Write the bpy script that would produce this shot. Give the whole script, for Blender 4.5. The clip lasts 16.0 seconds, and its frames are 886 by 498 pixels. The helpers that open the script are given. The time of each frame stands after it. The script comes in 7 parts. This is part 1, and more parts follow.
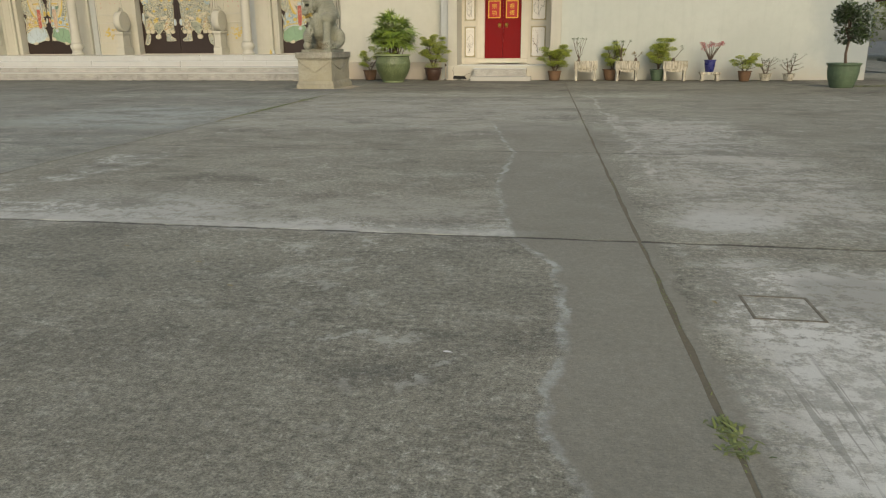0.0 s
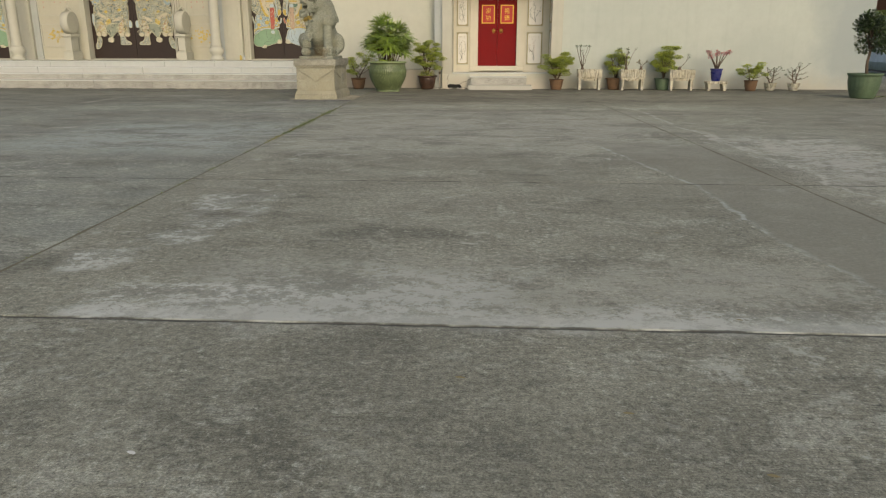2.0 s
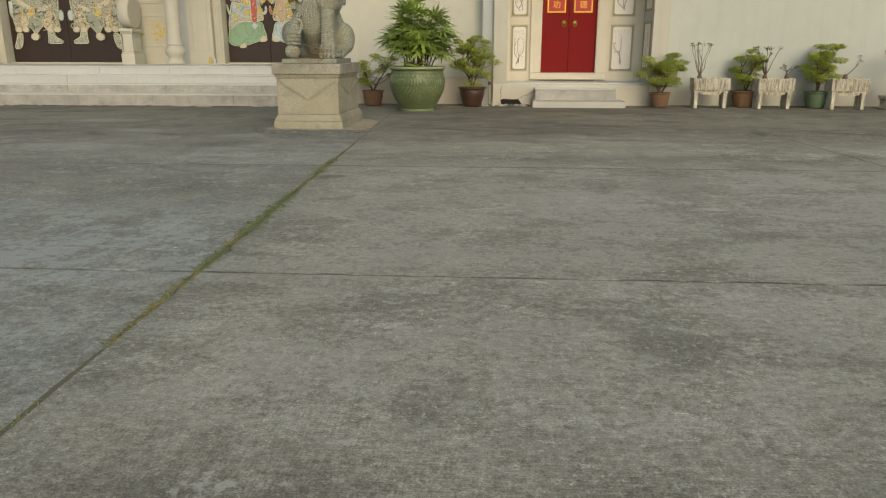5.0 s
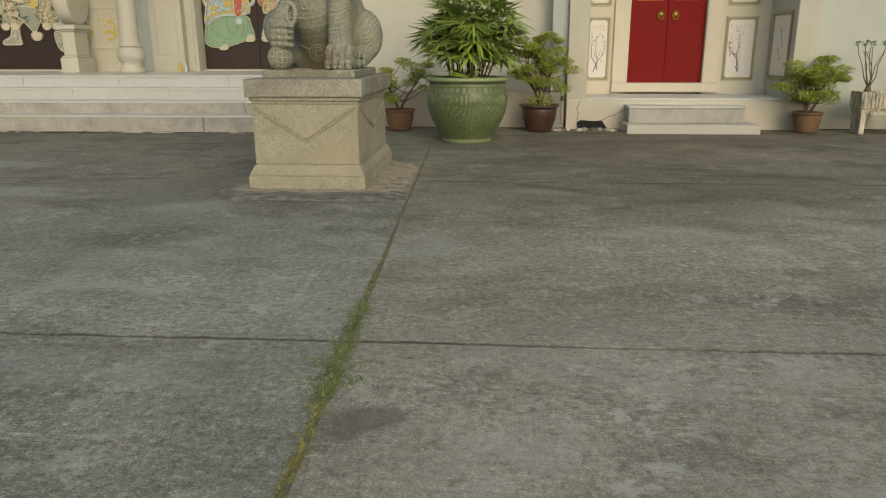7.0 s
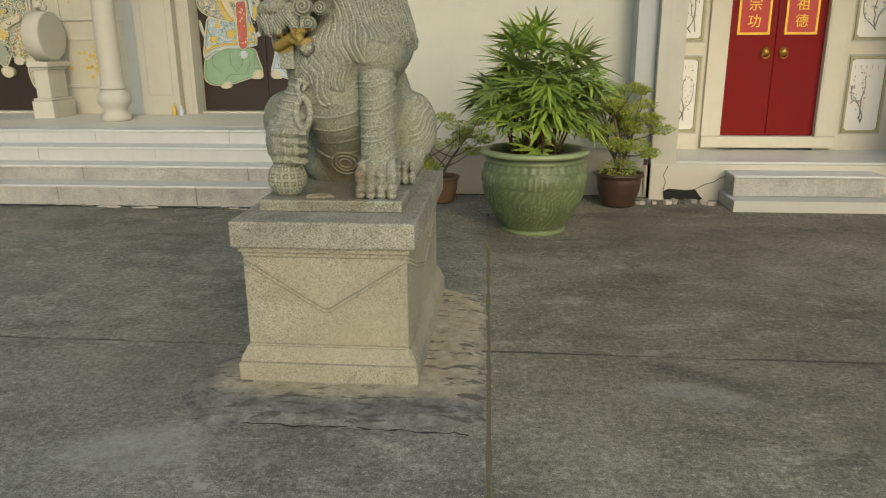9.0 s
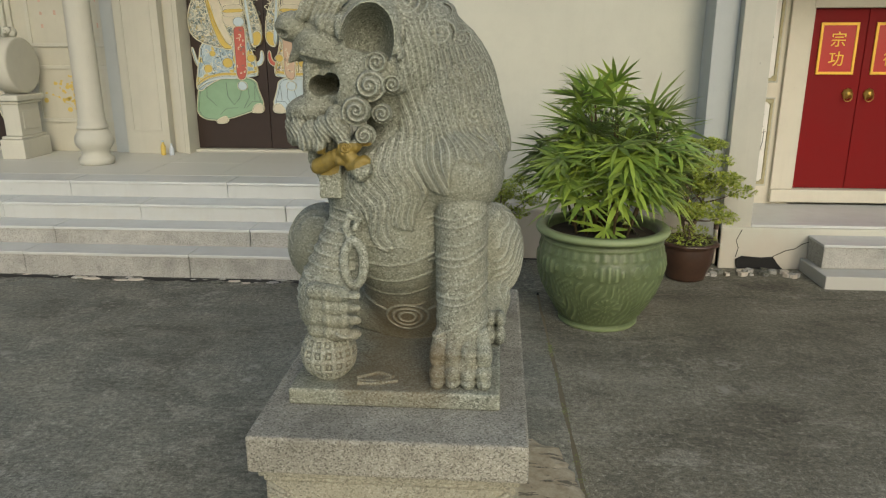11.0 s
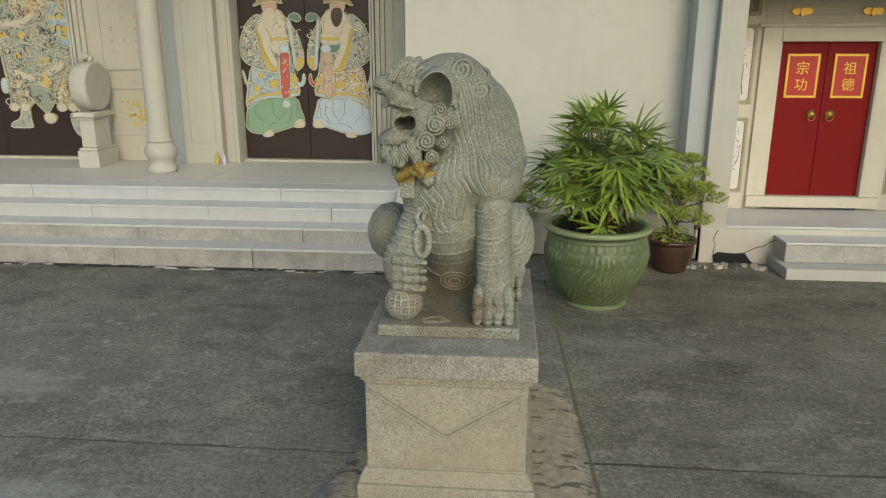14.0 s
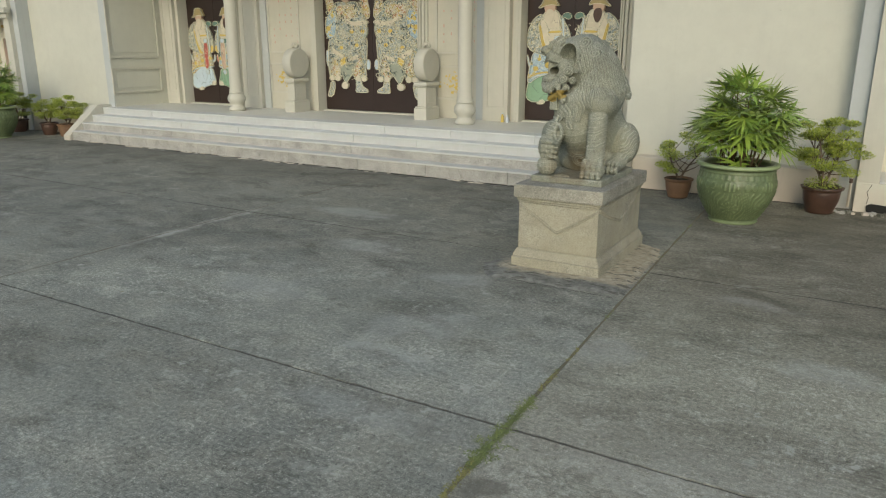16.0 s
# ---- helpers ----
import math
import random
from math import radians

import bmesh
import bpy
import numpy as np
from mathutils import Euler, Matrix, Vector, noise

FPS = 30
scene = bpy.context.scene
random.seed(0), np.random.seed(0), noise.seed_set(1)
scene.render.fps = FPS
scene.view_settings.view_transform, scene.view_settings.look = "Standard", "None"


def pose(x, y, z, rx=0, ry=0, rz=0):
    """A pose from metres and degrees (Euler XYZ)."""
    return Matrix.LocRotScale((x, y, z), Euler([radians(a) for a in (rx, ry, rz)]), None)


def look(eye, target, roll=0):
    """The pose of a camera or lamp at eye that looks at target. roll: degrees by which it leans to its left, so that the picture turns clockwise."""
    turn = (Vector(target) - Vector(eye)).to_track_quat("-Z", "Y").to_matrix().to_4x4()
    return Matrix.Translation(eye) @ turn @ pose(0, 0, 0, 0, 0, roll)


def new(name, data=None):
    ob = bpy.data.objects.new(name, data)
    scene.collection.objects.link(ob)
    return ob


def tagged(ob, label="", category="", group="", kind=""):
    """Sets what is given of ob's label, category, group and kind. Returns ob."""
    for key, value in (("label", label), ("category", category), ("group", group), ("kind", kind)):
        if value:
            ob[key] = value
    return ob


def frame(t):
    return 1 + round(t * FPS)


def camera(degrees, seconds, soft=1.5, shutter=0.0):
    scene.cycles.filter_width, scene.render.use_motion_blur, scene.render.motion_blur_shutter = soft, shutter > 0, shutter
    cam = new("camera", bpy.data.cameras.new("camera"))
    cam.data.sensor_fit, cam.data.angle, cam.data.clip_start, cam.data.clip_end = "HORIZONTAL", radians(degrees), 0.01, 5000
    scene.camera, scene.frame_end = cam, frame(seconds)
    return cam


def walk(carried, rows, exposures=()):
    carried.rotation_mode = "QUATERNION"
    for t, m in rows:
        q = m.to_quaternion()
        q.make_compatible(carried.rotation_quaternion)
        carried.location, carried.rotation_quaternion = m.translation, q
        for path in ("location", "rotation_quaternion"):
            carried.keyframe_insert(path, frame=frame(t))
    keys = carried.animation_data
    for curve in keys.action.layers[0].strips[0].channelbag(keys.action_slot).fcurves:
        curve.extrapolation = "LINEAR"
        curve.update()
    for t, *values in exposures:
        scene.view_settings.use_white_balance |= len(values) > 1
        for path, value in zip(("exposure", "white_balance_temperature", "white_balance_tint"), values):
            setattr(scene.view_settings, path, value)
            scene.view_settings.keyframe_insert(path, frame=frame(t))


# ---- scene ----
cam = camera(63.2, 16.0, soft=1.2)
PATH = [
    (0.0, -0.758, 0.511, 1.180, 9.62, -16.00, -0.38),
    (0.5, -1.513, 0.687, 1.208, 0.41, -15.76, -0.12),
    (1.0, -2.192, 0.973, 1.227, 1.26, -15.56, 0.10),
    (1.5, -2.843, 1.326, 1.235, 3.07, -15.54, -0.11),
    (2.0, -3.281, 1.792, 1.242, 3.30, -15.69, 0.05),
    (2.5, -3.559, 2.528, 1.204, 4.23, -15.62, 0.06),
    (3.0, -3.778, 3.533, 1.186, 3.57, -15.44, 0.11),
    (3.5, -3.965, 4.629, 1.150, 3.52, -15.52, 0.08),
    (3.7, -4.027, 5.094, 1.127, 3.60, -15.46, -0.06),
    (5.8, -5.123, 10.785, 1.176, 3.56, -15.51, 0.19),
    (6.0, -5.214, 11.246, 1.179, 3.26, -15.54, 0.33),
    (6.5, -5.485, 12.341, 1.174, 3.03, -15.30, 0.23),
    (7.0, -5.753, 13.174, 1.186, 3.95, -15.46, -0.15),
    (7.5, -5.926, 13.932, 1.389, 4.56, -15.38, 0.07),
    (8.0, -6.145, 14.563, 1.643, 4.66, -15.48, -0.03),
    (8.5, -6.268, 15.102, 1.772, 5.13, -15.60, -0.13),
    (8.7, -6.306, 15.321, 1.801, 5.32, -15.85, -0.35),
    (10.8, -6.911, 16.949, 2.304, 3.79, -16.01, -0.09),
    (11.0, -6.981, 17.050, 2.306, 4.40, -16.03, -0.07),
    (11.5, -7.146, 17.285, 2.309, 5.07, -16.08, -0.19),
    (12.0, -7.314, 17.472, 2.330, 3.89, -15.81, -0.12),
    (12.5, -7.454, 17.354, 2.375, 4.27, -15.91, -0.19),
    (13.0, -7.434, 17.009, 2.453, 4.40, -15.72, 0.02),
    (13.5, -7.355, 16.373, 2.513, 5.32, -15.90, -0.10),
    (14.0, -7.057, 15.669, 2.555, 4.98, -15.45, 0.02),
    (14.5, -6.594, 14.827, 2.541, 5.22, -15.06, 0.07),
    (15.0, -6.058, 13.795, 2.486, 6.92, -15.37, -0.03),
    (15.5, -5.299, 12.898, 2.418, 13.72, -15.47, 0.31),
    (16.0, -4.570, 12.123, 2.391, 30.42, -15.61, 0.07),
]
walk(cam, [(t, pose(x, y, z, 90 + pitch, 0, yaw) @ pose(0, 0, 0, 0, 0, roll)) for t, x, y, z, yaw, pitch, roll in PATH],
     exposures=[(0.0, 0.11, 7000, 8), (3.7, 0.02, 7000, 8), (6.0, 0.0, 7000, 7), (7.0, -0.08, 7000, 7), (8.0, 0.04, 6950, 7), (8.7, 0.05, 6900, 6), (11.0, -0.04, 6450, 6), (14.0, -0.02, 6330, 5), (15.0, 0.04, 6230, 4), (16.0, 0.09, 6200, 5)])

# ---- light: low hazy sun from behind and to the side, soft sky ----
SUN_EL, SUN_AZ = 28.0, 20.0      # degrees above the ground; degrees from -y towards +x
world = bpy.data.worlds.new("sky")
scene.world = world
world.use_nodes = True
wn = world.node_tree
sky = wn.nodes.new("ShaderNodeTexSky")
sky.sky_type = 'NISHITA'
sky.sun_disc = False
sky.sun_elevation = radians(SUN_EL)
sky.sun_rotation = radians(180 - SUN_AZ)
sky.air_density, sky.dust_density, sky.ozone_density = 1.0, 3.0, 1.0
wn.nodes["Background"].inputs["Strength"].default_value = 0.15
wn.links.new(sky.outputs[0], wn.nodes["Background"].inputs["Color"])
sun = new("sun", bpy.data.lights.new("sun", "SUN"))
sun.data.energy, sun.data.angle, sun.data.color = 0.41, radians(24), (1.0, 0.94, 0.84)
sun_dir = Vector((math.sin(radians(SUN_AZ)) * math.cos(radians(SUN_EL)), -math.cos(radians(SUN_AZ)) * math.cos(radians(SUN_EL)), math.sin(radians(SUN_EL))))
sun.matrix_world = look(sun_dir * 60, (0, 0, 0))

# ---- materials ----
class Nodes:
    """Short forms for building a node material."""

    def __init__(self, name):
        self.m = bpy.data.materials.new(name)
        self.m.use_nodes = True
        self.t = self.m.node_tree
        self.b = self.t.nodes["Principled BSDF"]
        self.pos = self.t.nodes.new("ShaderNodeNewGeometry").outputs["Position"]

    def put(self, where, value):
        if isinstance(value, bpy.types.NodeSocket):
            self.t.links.new(value, where)
        elif isinstance(value, (tuple, list)) and len(value) == 3 and where.type == 'RGBA':
            where.default_value = (*value, 1)
        else:
            where.default_value = value

    def node(self, kind, out=0, **ins):
        n = self.t.nodes.new(kind)
        for k, v in ins.items():
            self.put(n.inputs[k], v)
        return n.outputs[out]

    def scaled(self, sx, sy, sz, src=None):
        n = self.t.nodes.new("ShaderNodeMapping")
        n.inputs["Scale"].default_value = (sx, sy, sz)
        self.t.links.new(src or self.pos, n.inputs["Vector"])
        return n.outputs[0]

    def noise(self, scale, detail=4.0, rough=0.6, vec=None, dist=0.0, out=0):
        return self.node("ShaderNodeTexNoise", out, Vector=vec or self.pos, Scale=scale, Detail=detail, Roughness=rough, Distortion=dist)

    def voronoi(self, scale, vec=None, feature='F1', out=0):
        n = self.t.nodes.new("ShaderNodeTexVoronoi")
        n.feature = feature
        n.inputs["Scale"].default_value = scale
        self.t.links.new(vec or self.pos, n.inputs["Vector"])
        return n.outputs[out]

    def ramp(self, fac, *stops):
        n = self.t.nodes.new("ShaderNodeValToRGB")
        while len(n.color_ramp.elements) < len(stops):
            n.color_ramp.elements.new(0.5)
        for e, (p, c) in zip(n.color_ramp.elements, stops):
            e.position = p
            e.color = (c, c, c, 1) if isinstance(c, (int, float)) else (*c, 1)
        self.t.links.new(fac, n.inputs[0])
        return n.outputs[0]

    def math(self, op, a, b=0.0, c=0.0, clamp=False):
        n = self.t.nodes.new("ShaderNodeMath")
        n.operation, n.use_clamp = op, clamp
        for i, v in enumerate((a, b, c)):
            self.put(n.inputs[i], v)
        return n.outputs[0]

    def mix(self, fac, a, b, mode='MIX'):
        n = self.t.nodes.new("ShaderNodeMix")
        n.data_type, n.blend_type = 'RGBA', mode
        self.put(n.inputs[0], fac)
        self.put(n.inputs[6], a)
        self.put(n.inputs[7], b)
        return n.outputs[2]

    def axes(self, src=None):
        n = self.t.nodes.new("ShaderNodeSeparateXYZ")
        self.t.links.new(src or self.pos, n.inputs[0])
        return n.outputs[0], n.outputs[1], n.outputs[2]

    def chance(self):
        return self.t.nodes.new("ShaderNodeObjectInfo").outputs["Random"]

    def attribute(self, name):
        a = self.t.nodes.new("ShaderNodeAttribute")
        a.attribute_name = name
        return a.outputs["Fac"]

    def island(self):
        return self.t.nodes.new("ShaderNodeNewGeometry").outputs["Random Per Island"]

    def between(self, v, lo, hi, soft):
        """1 inside lo..hi, fading over soft."""
        a = self.math('MULTIPLY_ADD', v, 1 / soft, -lo / soft + 0.5, True)
        b = self.math('MULTIPLY_ADD', v, -1 / soft, hi / soft + 0.5, True)
        return self.math('MULTIPLY', a, b)

    def done(self, color, rough=0.7, metal=0.0, height=None, strength=0.3, dist=0.01, **more):
        self.put(self.b.inputs["Base Color"], color)
        self.put(self.b.inputs["Roughness"], rough)
        self.put(self.b.inputs["Metallic"], metal)
        for k, v in more.items():
            self.put(self.b.inputs[k.replace("_", " ")], v)
        if height is not None:
            n = self.t.nodes.new("ShaderNodeBump")
            n.inputs["Strength"].default_value, n.inputs["Distance"].default_value = strength, dist
            self.t.links.new(height, n.inputs["Height"])
            self.t.links.new(n.outputs[0], self.b.inputs["Normal"])
        return self.m


def times(c, f):
    return tuple(min(1, v * f) for v in c)


def simple(name, col, rough=0.6, metal=0.0, big=1.2, amount=0.18, fine=60.0, bump=0.25, spread=0.0, second=None, **more):
    """Paint, plaster, wood: broad and fine variation, a second tint in patches, light relief."""
    n = Nodes(name)
    broad, grain = n.noise(big, 5, 0.65), n.noise(fine, 3, 0.6)
    c = n.mix(n.ramp(broad, (0.3, 0.0), (0.7, 1.0)), times(col, 1 - amount), second or times(col, 1 + amount * 0.6))
    c = n.mix(0.5, c, n.mix(grain, times(col, 1 - amount), times(col, 1 + amount)), 'MIX')
    if spread:
        c = n.mix(1.0, c, n.ramp(n.chance(), (0, 1 - spread), (1, 1.0)), 'MULTIPLY')
    return n.done(c, n.ramp(broad, (0.2, max(0.02, rough - 0.1)), (0.8, min(1, rough + 0.1))), metal, grain, bump, 0.004, **more)


LEAN_X = -0.03


def make_concrete():
    n = Nodes("concrete")
    x, y, z = n.axes()
    wx = n.math('ADD', x, n.math('MULTIPLY_ADD', n.noise(1.3, 5, 0.65), 0.9, -0.45))
    wy = n.math('ADD', y, n.math('MULTIPLY_ADD', n.noise(1.9, 5, 0.65), 0.7, -0.35))
    cloud = n.noise(0.45, 7, 0.62)
    patch = n.noise(1.0, 7, 0.72, n.scaled(1.5, 1.9, 1))
    scuff = n.noise(1.0, 9, 0.78, n.scaled(2.6, 3.2, 1), 0.5)
    murk = n.noise(1.0, 8, 0.72, n.scaled(0.9, 1.4, 1), 0.4)
    broom = n.noise(1.0, 4, 0.7, n.scaled(6, 120, 1))
    comb = n.noise(1.0, 4, 0.7, n.scaled(120, 5, 1))
    grit = n.noise(110, 3, 0.8)
    pits = n.noise(30, 6, 0.76)
    speck = n.noise(24, 7, 0.78)
    rub = n.ramp(n.noise(0.55, 5, 0.65), (0.4, 0.15), (0.6, 1.0))     # where the skin of the cement has worn through
    base = n.ramp(cloud, (0.32, (0.2, 0.194, 0.145)), (0.52, (0.25, 0.242, 0.182)), (0.7, (0.305, 0.296, 0.226)))
    cool = n.between(n.math('MULTIPLY_ADD', y, -LEAN_X, x), -60.0, -5.87, 0.02)   # the western pours are a bluer cement
    base = n.mix(n.math('MULTIPLY', cool, 0.6), base, n.ramp(cloud, (0.35, (0.19, 0.205, 0.175)), (0.65, (0.27, 0.29, 0.252))))
    base = n.mix(n.ramp(patch, (0.44, 0.0), (0.6, 0.45)), base, (0.37, 0.362, 0.28))
    base = n.mix(n.ramp(murk, (0.36, 0.6), (0.48, 0.0)), base, (0.12, 0.116, 0.085))
    base = n.mix(n.math('MULTIPLY', n.ramp(scuff, (0.54, 0.0), (0.585, 0.7)), rub), base, (0.43, 0.425, 0.345))
    base = n.mix(n.ramp(scuff, (0.37, 0.5), (0.42, 0.0)), base, (0.13, 0.128, 0.1))
    base = n.mix(n.math('MULTIPLY', n.ramp(speck, (0.555, 0.0), (0.6, 0.8)), n.math('MULTIPLY_ADD', rub, 0.75, 0.25)), base, (0.46, 0.455, 0.375))
    base = n.mix(n.math('MULTIPLY', n.ramp(speck, (0.39, 0.7), (0.43, 0.0)), n.math('MULTIPLY_ADD', rub, 0.6, 0.4)), base, (0.11, 0.108, 0.085))
    lined = n.ramp(n.noise(0.7, 4, 0.6), (0.42, 0.0), (0.58, 1.0))
    base = n.mix(n.math('MULTIPLY_ADD', lined, 0.7, 0.3), base, n.mix(1.0, base, n.ramp(broom, (0.32, 0.72), (0.68, 1.26)), 'MULTIPLY'))
    base = n.mix(n.ramp(n.noise(0.8, 4, 0.6), (0.5, 0.0), (0.66, 0.8)), base, n.mix(1.0, base, n.ramp(comb, (0.32, 0.75), (0.68, 1.25)), 'MULTIPLY'))
    base = n.mix(1.0, base, n.ramp(pits, (0.3, 0.5), (0.5, 1.0), (0.7, 1.55)), 'MULTIPLY')
    base = n.mix(1.0, base, n.ramp(grit, (0.32, 0.5), (0.68, 1.5)), 'MULTIPLY')
    base = n.mix(1.0, base, n.ramp(n.chance(), (0, 0.92), (1, 1.05)), 'MULTIPLY')
    chips = n.math('MULTIPLY', n.ramp(n.noise(62, 3, 0.7), (0.63, 0.0), (0.67, 1.0)), n.math('MULTIPLY_ADD', cool, 0.55, 0.25))
    base = n.mix(n.math('MULTIPLY', chips, rub), base, (0.58, 0.59, 0.53))       # pale stone chips in the worn skin
    flake = n.ramp(n.math('MULTIPLY', n.noise(9, 9, 0.82), n.ramp(murk, (0.35, 0.78), (0.65, 1.2))), (0.47, 0.0), (0.53, 1.0))
    chalk = n.math('MULTIPLY', n.ramp(n.noise(4.5, 9, 0.75), (0.56, 0.0), (0.6, 0.75)), n.ramp(n.noise(0.8, 3, 0.6), (0.52, 0.0), (0.62, 1.0)))
    base = n.mix(chalk, base, (0.47, 0.47, 0.4))

    def stain(x0, x1, y0, y1, soft, amount, colour, worn=True):
        nonlocal base
        k = n.math('MULTIPLY', n.between(wx, x0, x1, soft), n.between(wy, y0, y1, soft))
        if worn:
            k = n.math('MULTIPLY', k, n.math('MULTIPLY_ADD', flake, 0.8, 0.2))
            base = n.mix(n.math('MULTIPLY', k, amount), base, colour)
        else:                                                # damp and soot, the same cement dirtier; also the pedestal's painted shade
            k = n.math('MULTIPLY', k, n.ramp(murk, (0.35, 1.0), (0.62, 0.6)))
            base = n.mix(n.math('MULTIPLY', k, amount), base, colour, 'MULTIPLY')

    def puddle(cx, cy, rx, ry, amount, colour, ragged=0.5):
        """The pale or dark mark of a dried puddle."""
        nonlocal base
        d = n.math('SQRT', n.math('ADD', n.math('POWER', n.math('MULTIPLY_ADD', wx, 1 / rx, -cx / rx), 2.0), n.math('POWER', n.math('MULTIPLY_ADD', wy, 1 / ry, -cy / ry), 2.0)))
        k = n.math('MULTIPLY', n.ramp(d, (0.55, 1.0), (1.0, 0.0)), n.math('MULTIPLY_ADD', flake, ragged, 1 - ragged))
        base = n.mix(n.math('MULTIPLY', k, amount), base, colour)

    def curve(lo, hi, low, high, *points):
        """x of a hand-laid edge as a function of y."""
        t = n.math('MULTIPLY_ADD', y, 1 / (hi - lo), -lo / (hi - lo), True)
        r = n.ramp(t, *[((py - lo) / (hi - lo), (px - low) / (high - low)) for py, px in points])
        return n.math('MULTIPLY_ADD', r, high - low, low)

    pale, chalky = (0.52, 0.515, 0.44), (0.56, 0.57, 0.505)
    # dry, dark first slab; bleached band beyond its joint
    stain(-6.0, -0.9, -4.0, 4.7, 0.8, 0.35, (0.88, 0.9, 0.9), False)
    stain(-5.2, -1.05, 4.92, 5.16, 0.16, 1.0, chalky)
    lip = n.math('MULTIPLY', n.between(n.math('ADD', y, n.math('MULTIPLY_ADD', n.noise(2.2, 6, 0.7), -0.3, 0.15)), 4.88, 5.03, 0.07), n.between(wx, -5.3, -0.95, 0.2))
    base = n.mix(n.math('MULTIPLY', n.math('MULTIPLY', lip, n.between(y, 4.9, 6.0, 0.01)), n.math('MULTIPLY_ADD', flake, 0.45, 0.5)), base, chalky)
    stain(-4.8, -1.1, 5.0, 5.95, 0.5, 0.6, (0.4, 0.397, 0.33))
    stain(-4.6, -3.2, 4.95, 5.7, 0.4, 0.85, (0.48, 0.49, 0.43))
    # bleached slab round the drain cover, raked while wet
    stain(-0.02, 4.2, -3.0, 4.5, 0.3, 0.95, (0.66, 0.665, 0.59))
    base = n.mix(n.math('MULTIPLY', n.math('MULTIPLY', n.between(wx, 0.05, 3.4, 0.5), n.between(wy, -3.0, 3.3, 0.5)), 0.42), base, (0.56, 0.57, 0.5))
    puddle(0.75, 4.0, 0.55, 0.5, 0.6, (0.22, 0.215, 0.17), 0.6)
    rake = n.math('MULTIPLY', n.ramp(n.noise(1.0, 3, 0.6, n.scaled(26, 1.3, 1), 0.6), (0.37, 1.0), (0.41, 0.0)), n.math('MULTIPLY', n.between(wx, -0.02, 1.3, 0.2), n.between(wy, -2.0, 3.25, 0.3)))
    base = n.mix(n.math('MULTIPLY', rake, 0.6), base, (0.24, 0.235, 0.19))
    stain(0.1, 1.7, 5.2, 12.5, 0.6, 0.7, pale)
    puddle(0.35, 5.5, 0.5, 0.35, 0.7, chalky, 0.5)
    # flaking lime along the western long joint
    for cx, cy, rx, ry in ((-5.35, 7.75, 0.35, 0.3), (-5.1, 7.3, 0.22, 0.25), (-5.2, 6.85, 0.3, 0.25), (-5.35, 6.4, 0.25, 0.25), (-5.5, 7.4, 0.18, 0.5), (-4.7, 5.3, 0.8, 0.22), (-5.6, 5.9, 0.3, 0.3)):
        puddle(cx, cy, rx, ry, 0.95, chalky, 0.85)
    stain(-4.4, -1.2, 13.0, 15.9, 1.2, 0.3, (0.36, 0.355, 0.3))
    stain(-6.1, -0.4, 10.5, 16.2, 0.9, 0.4, (0.46, 0.455, 0.385))
    stain(-6.2, 2.0, 10.5, 16.0, 0.9, 1.0, (1.12, 1.13, 1.13), False)
    stain(-6.2, 2.0, 16.9, 19.0, 0.6, 1.0, (1.26, 1.28, 1.28), False)
    stain(-12.0, -6.2, 16.2, 18.4, 0.7, 1.0, (1.16, 1.18, 1.2), False)
    stain(-9.5, -6.25, 10.4, 13.8, 0.8, 0.7, (0.42, 0.46, 0.415))
    # newer, smoother cement laid along the eastern long joint, with a lime tide mark at its edge
    wob = n.math('MULTIPLY_ADD', n.noise(4, 5, 0.6), 0.16, -0.08)
    left = curve(0.0, 12.0, -2.0, 0.0, (0.0, -0.62), (2.2, -0.64), (2.6, -0.79), (3.3, -0.72), (4.3, -0.76), (4.9, -1.05), (6.5, -1.3), (8.6, -1.3), (9.8, -1.55), (11.9, -1.88))
    off = n.math('ADD', n.math('SUBTRACT', x, left), wob)
    far = n.math('ADD', n.math('MULTIPLY_ADD', y, -LEAN_X, x), wob)          # distance from the joint's line
    fresh = n.math('MULTIPLY', n.math('MULTIPLY', n.between(off, 0.0, 9.0, 0.035), n.between(far, -9.0, -0.05, 0.05)), n.between(y, -4.0, 11.6, 0.8))
    skin = n.mix(1.0, n.ramp(cloud, (0.35, (0.23, 0.223, 0.172)), (0.65, (0.285, 0.276, 0.215))), n.ramp(n.math('MULTIPLY', n.math('ADD', grit, pits), 0.5), (0.3, 0.8), (0.7, 1.16)), 'MULTIPLY')
    base = n.mix(n.math('MULTIPLY', fresh, n.ramp(n.math('MULTIPLY', y, 0.1), (0.5, 0.8), (0.95, 0.6))), base, skin)
    tide = n.math('MULTIPLY', n.between(n.math('ADD', off, n.math('MULTIPLY_ADD', n.noise(9, 5, 0.7), 0.09, -0.045)), -0.03, 0.012, 0.02), n.math('MULTIPLY', n.between(y, 1.9, 11.8, 0.3), n.ramp(n.noise(2.6, 5, 0.65), (0.42, 0.15), (0.6, 1.0))))
    base = n.mix(n.math('MULTIPLY', tide, n.math('MULTIPLY_ADD', flake, 0.5, 0.3)), base, (0.5, 0.52, 0.48))
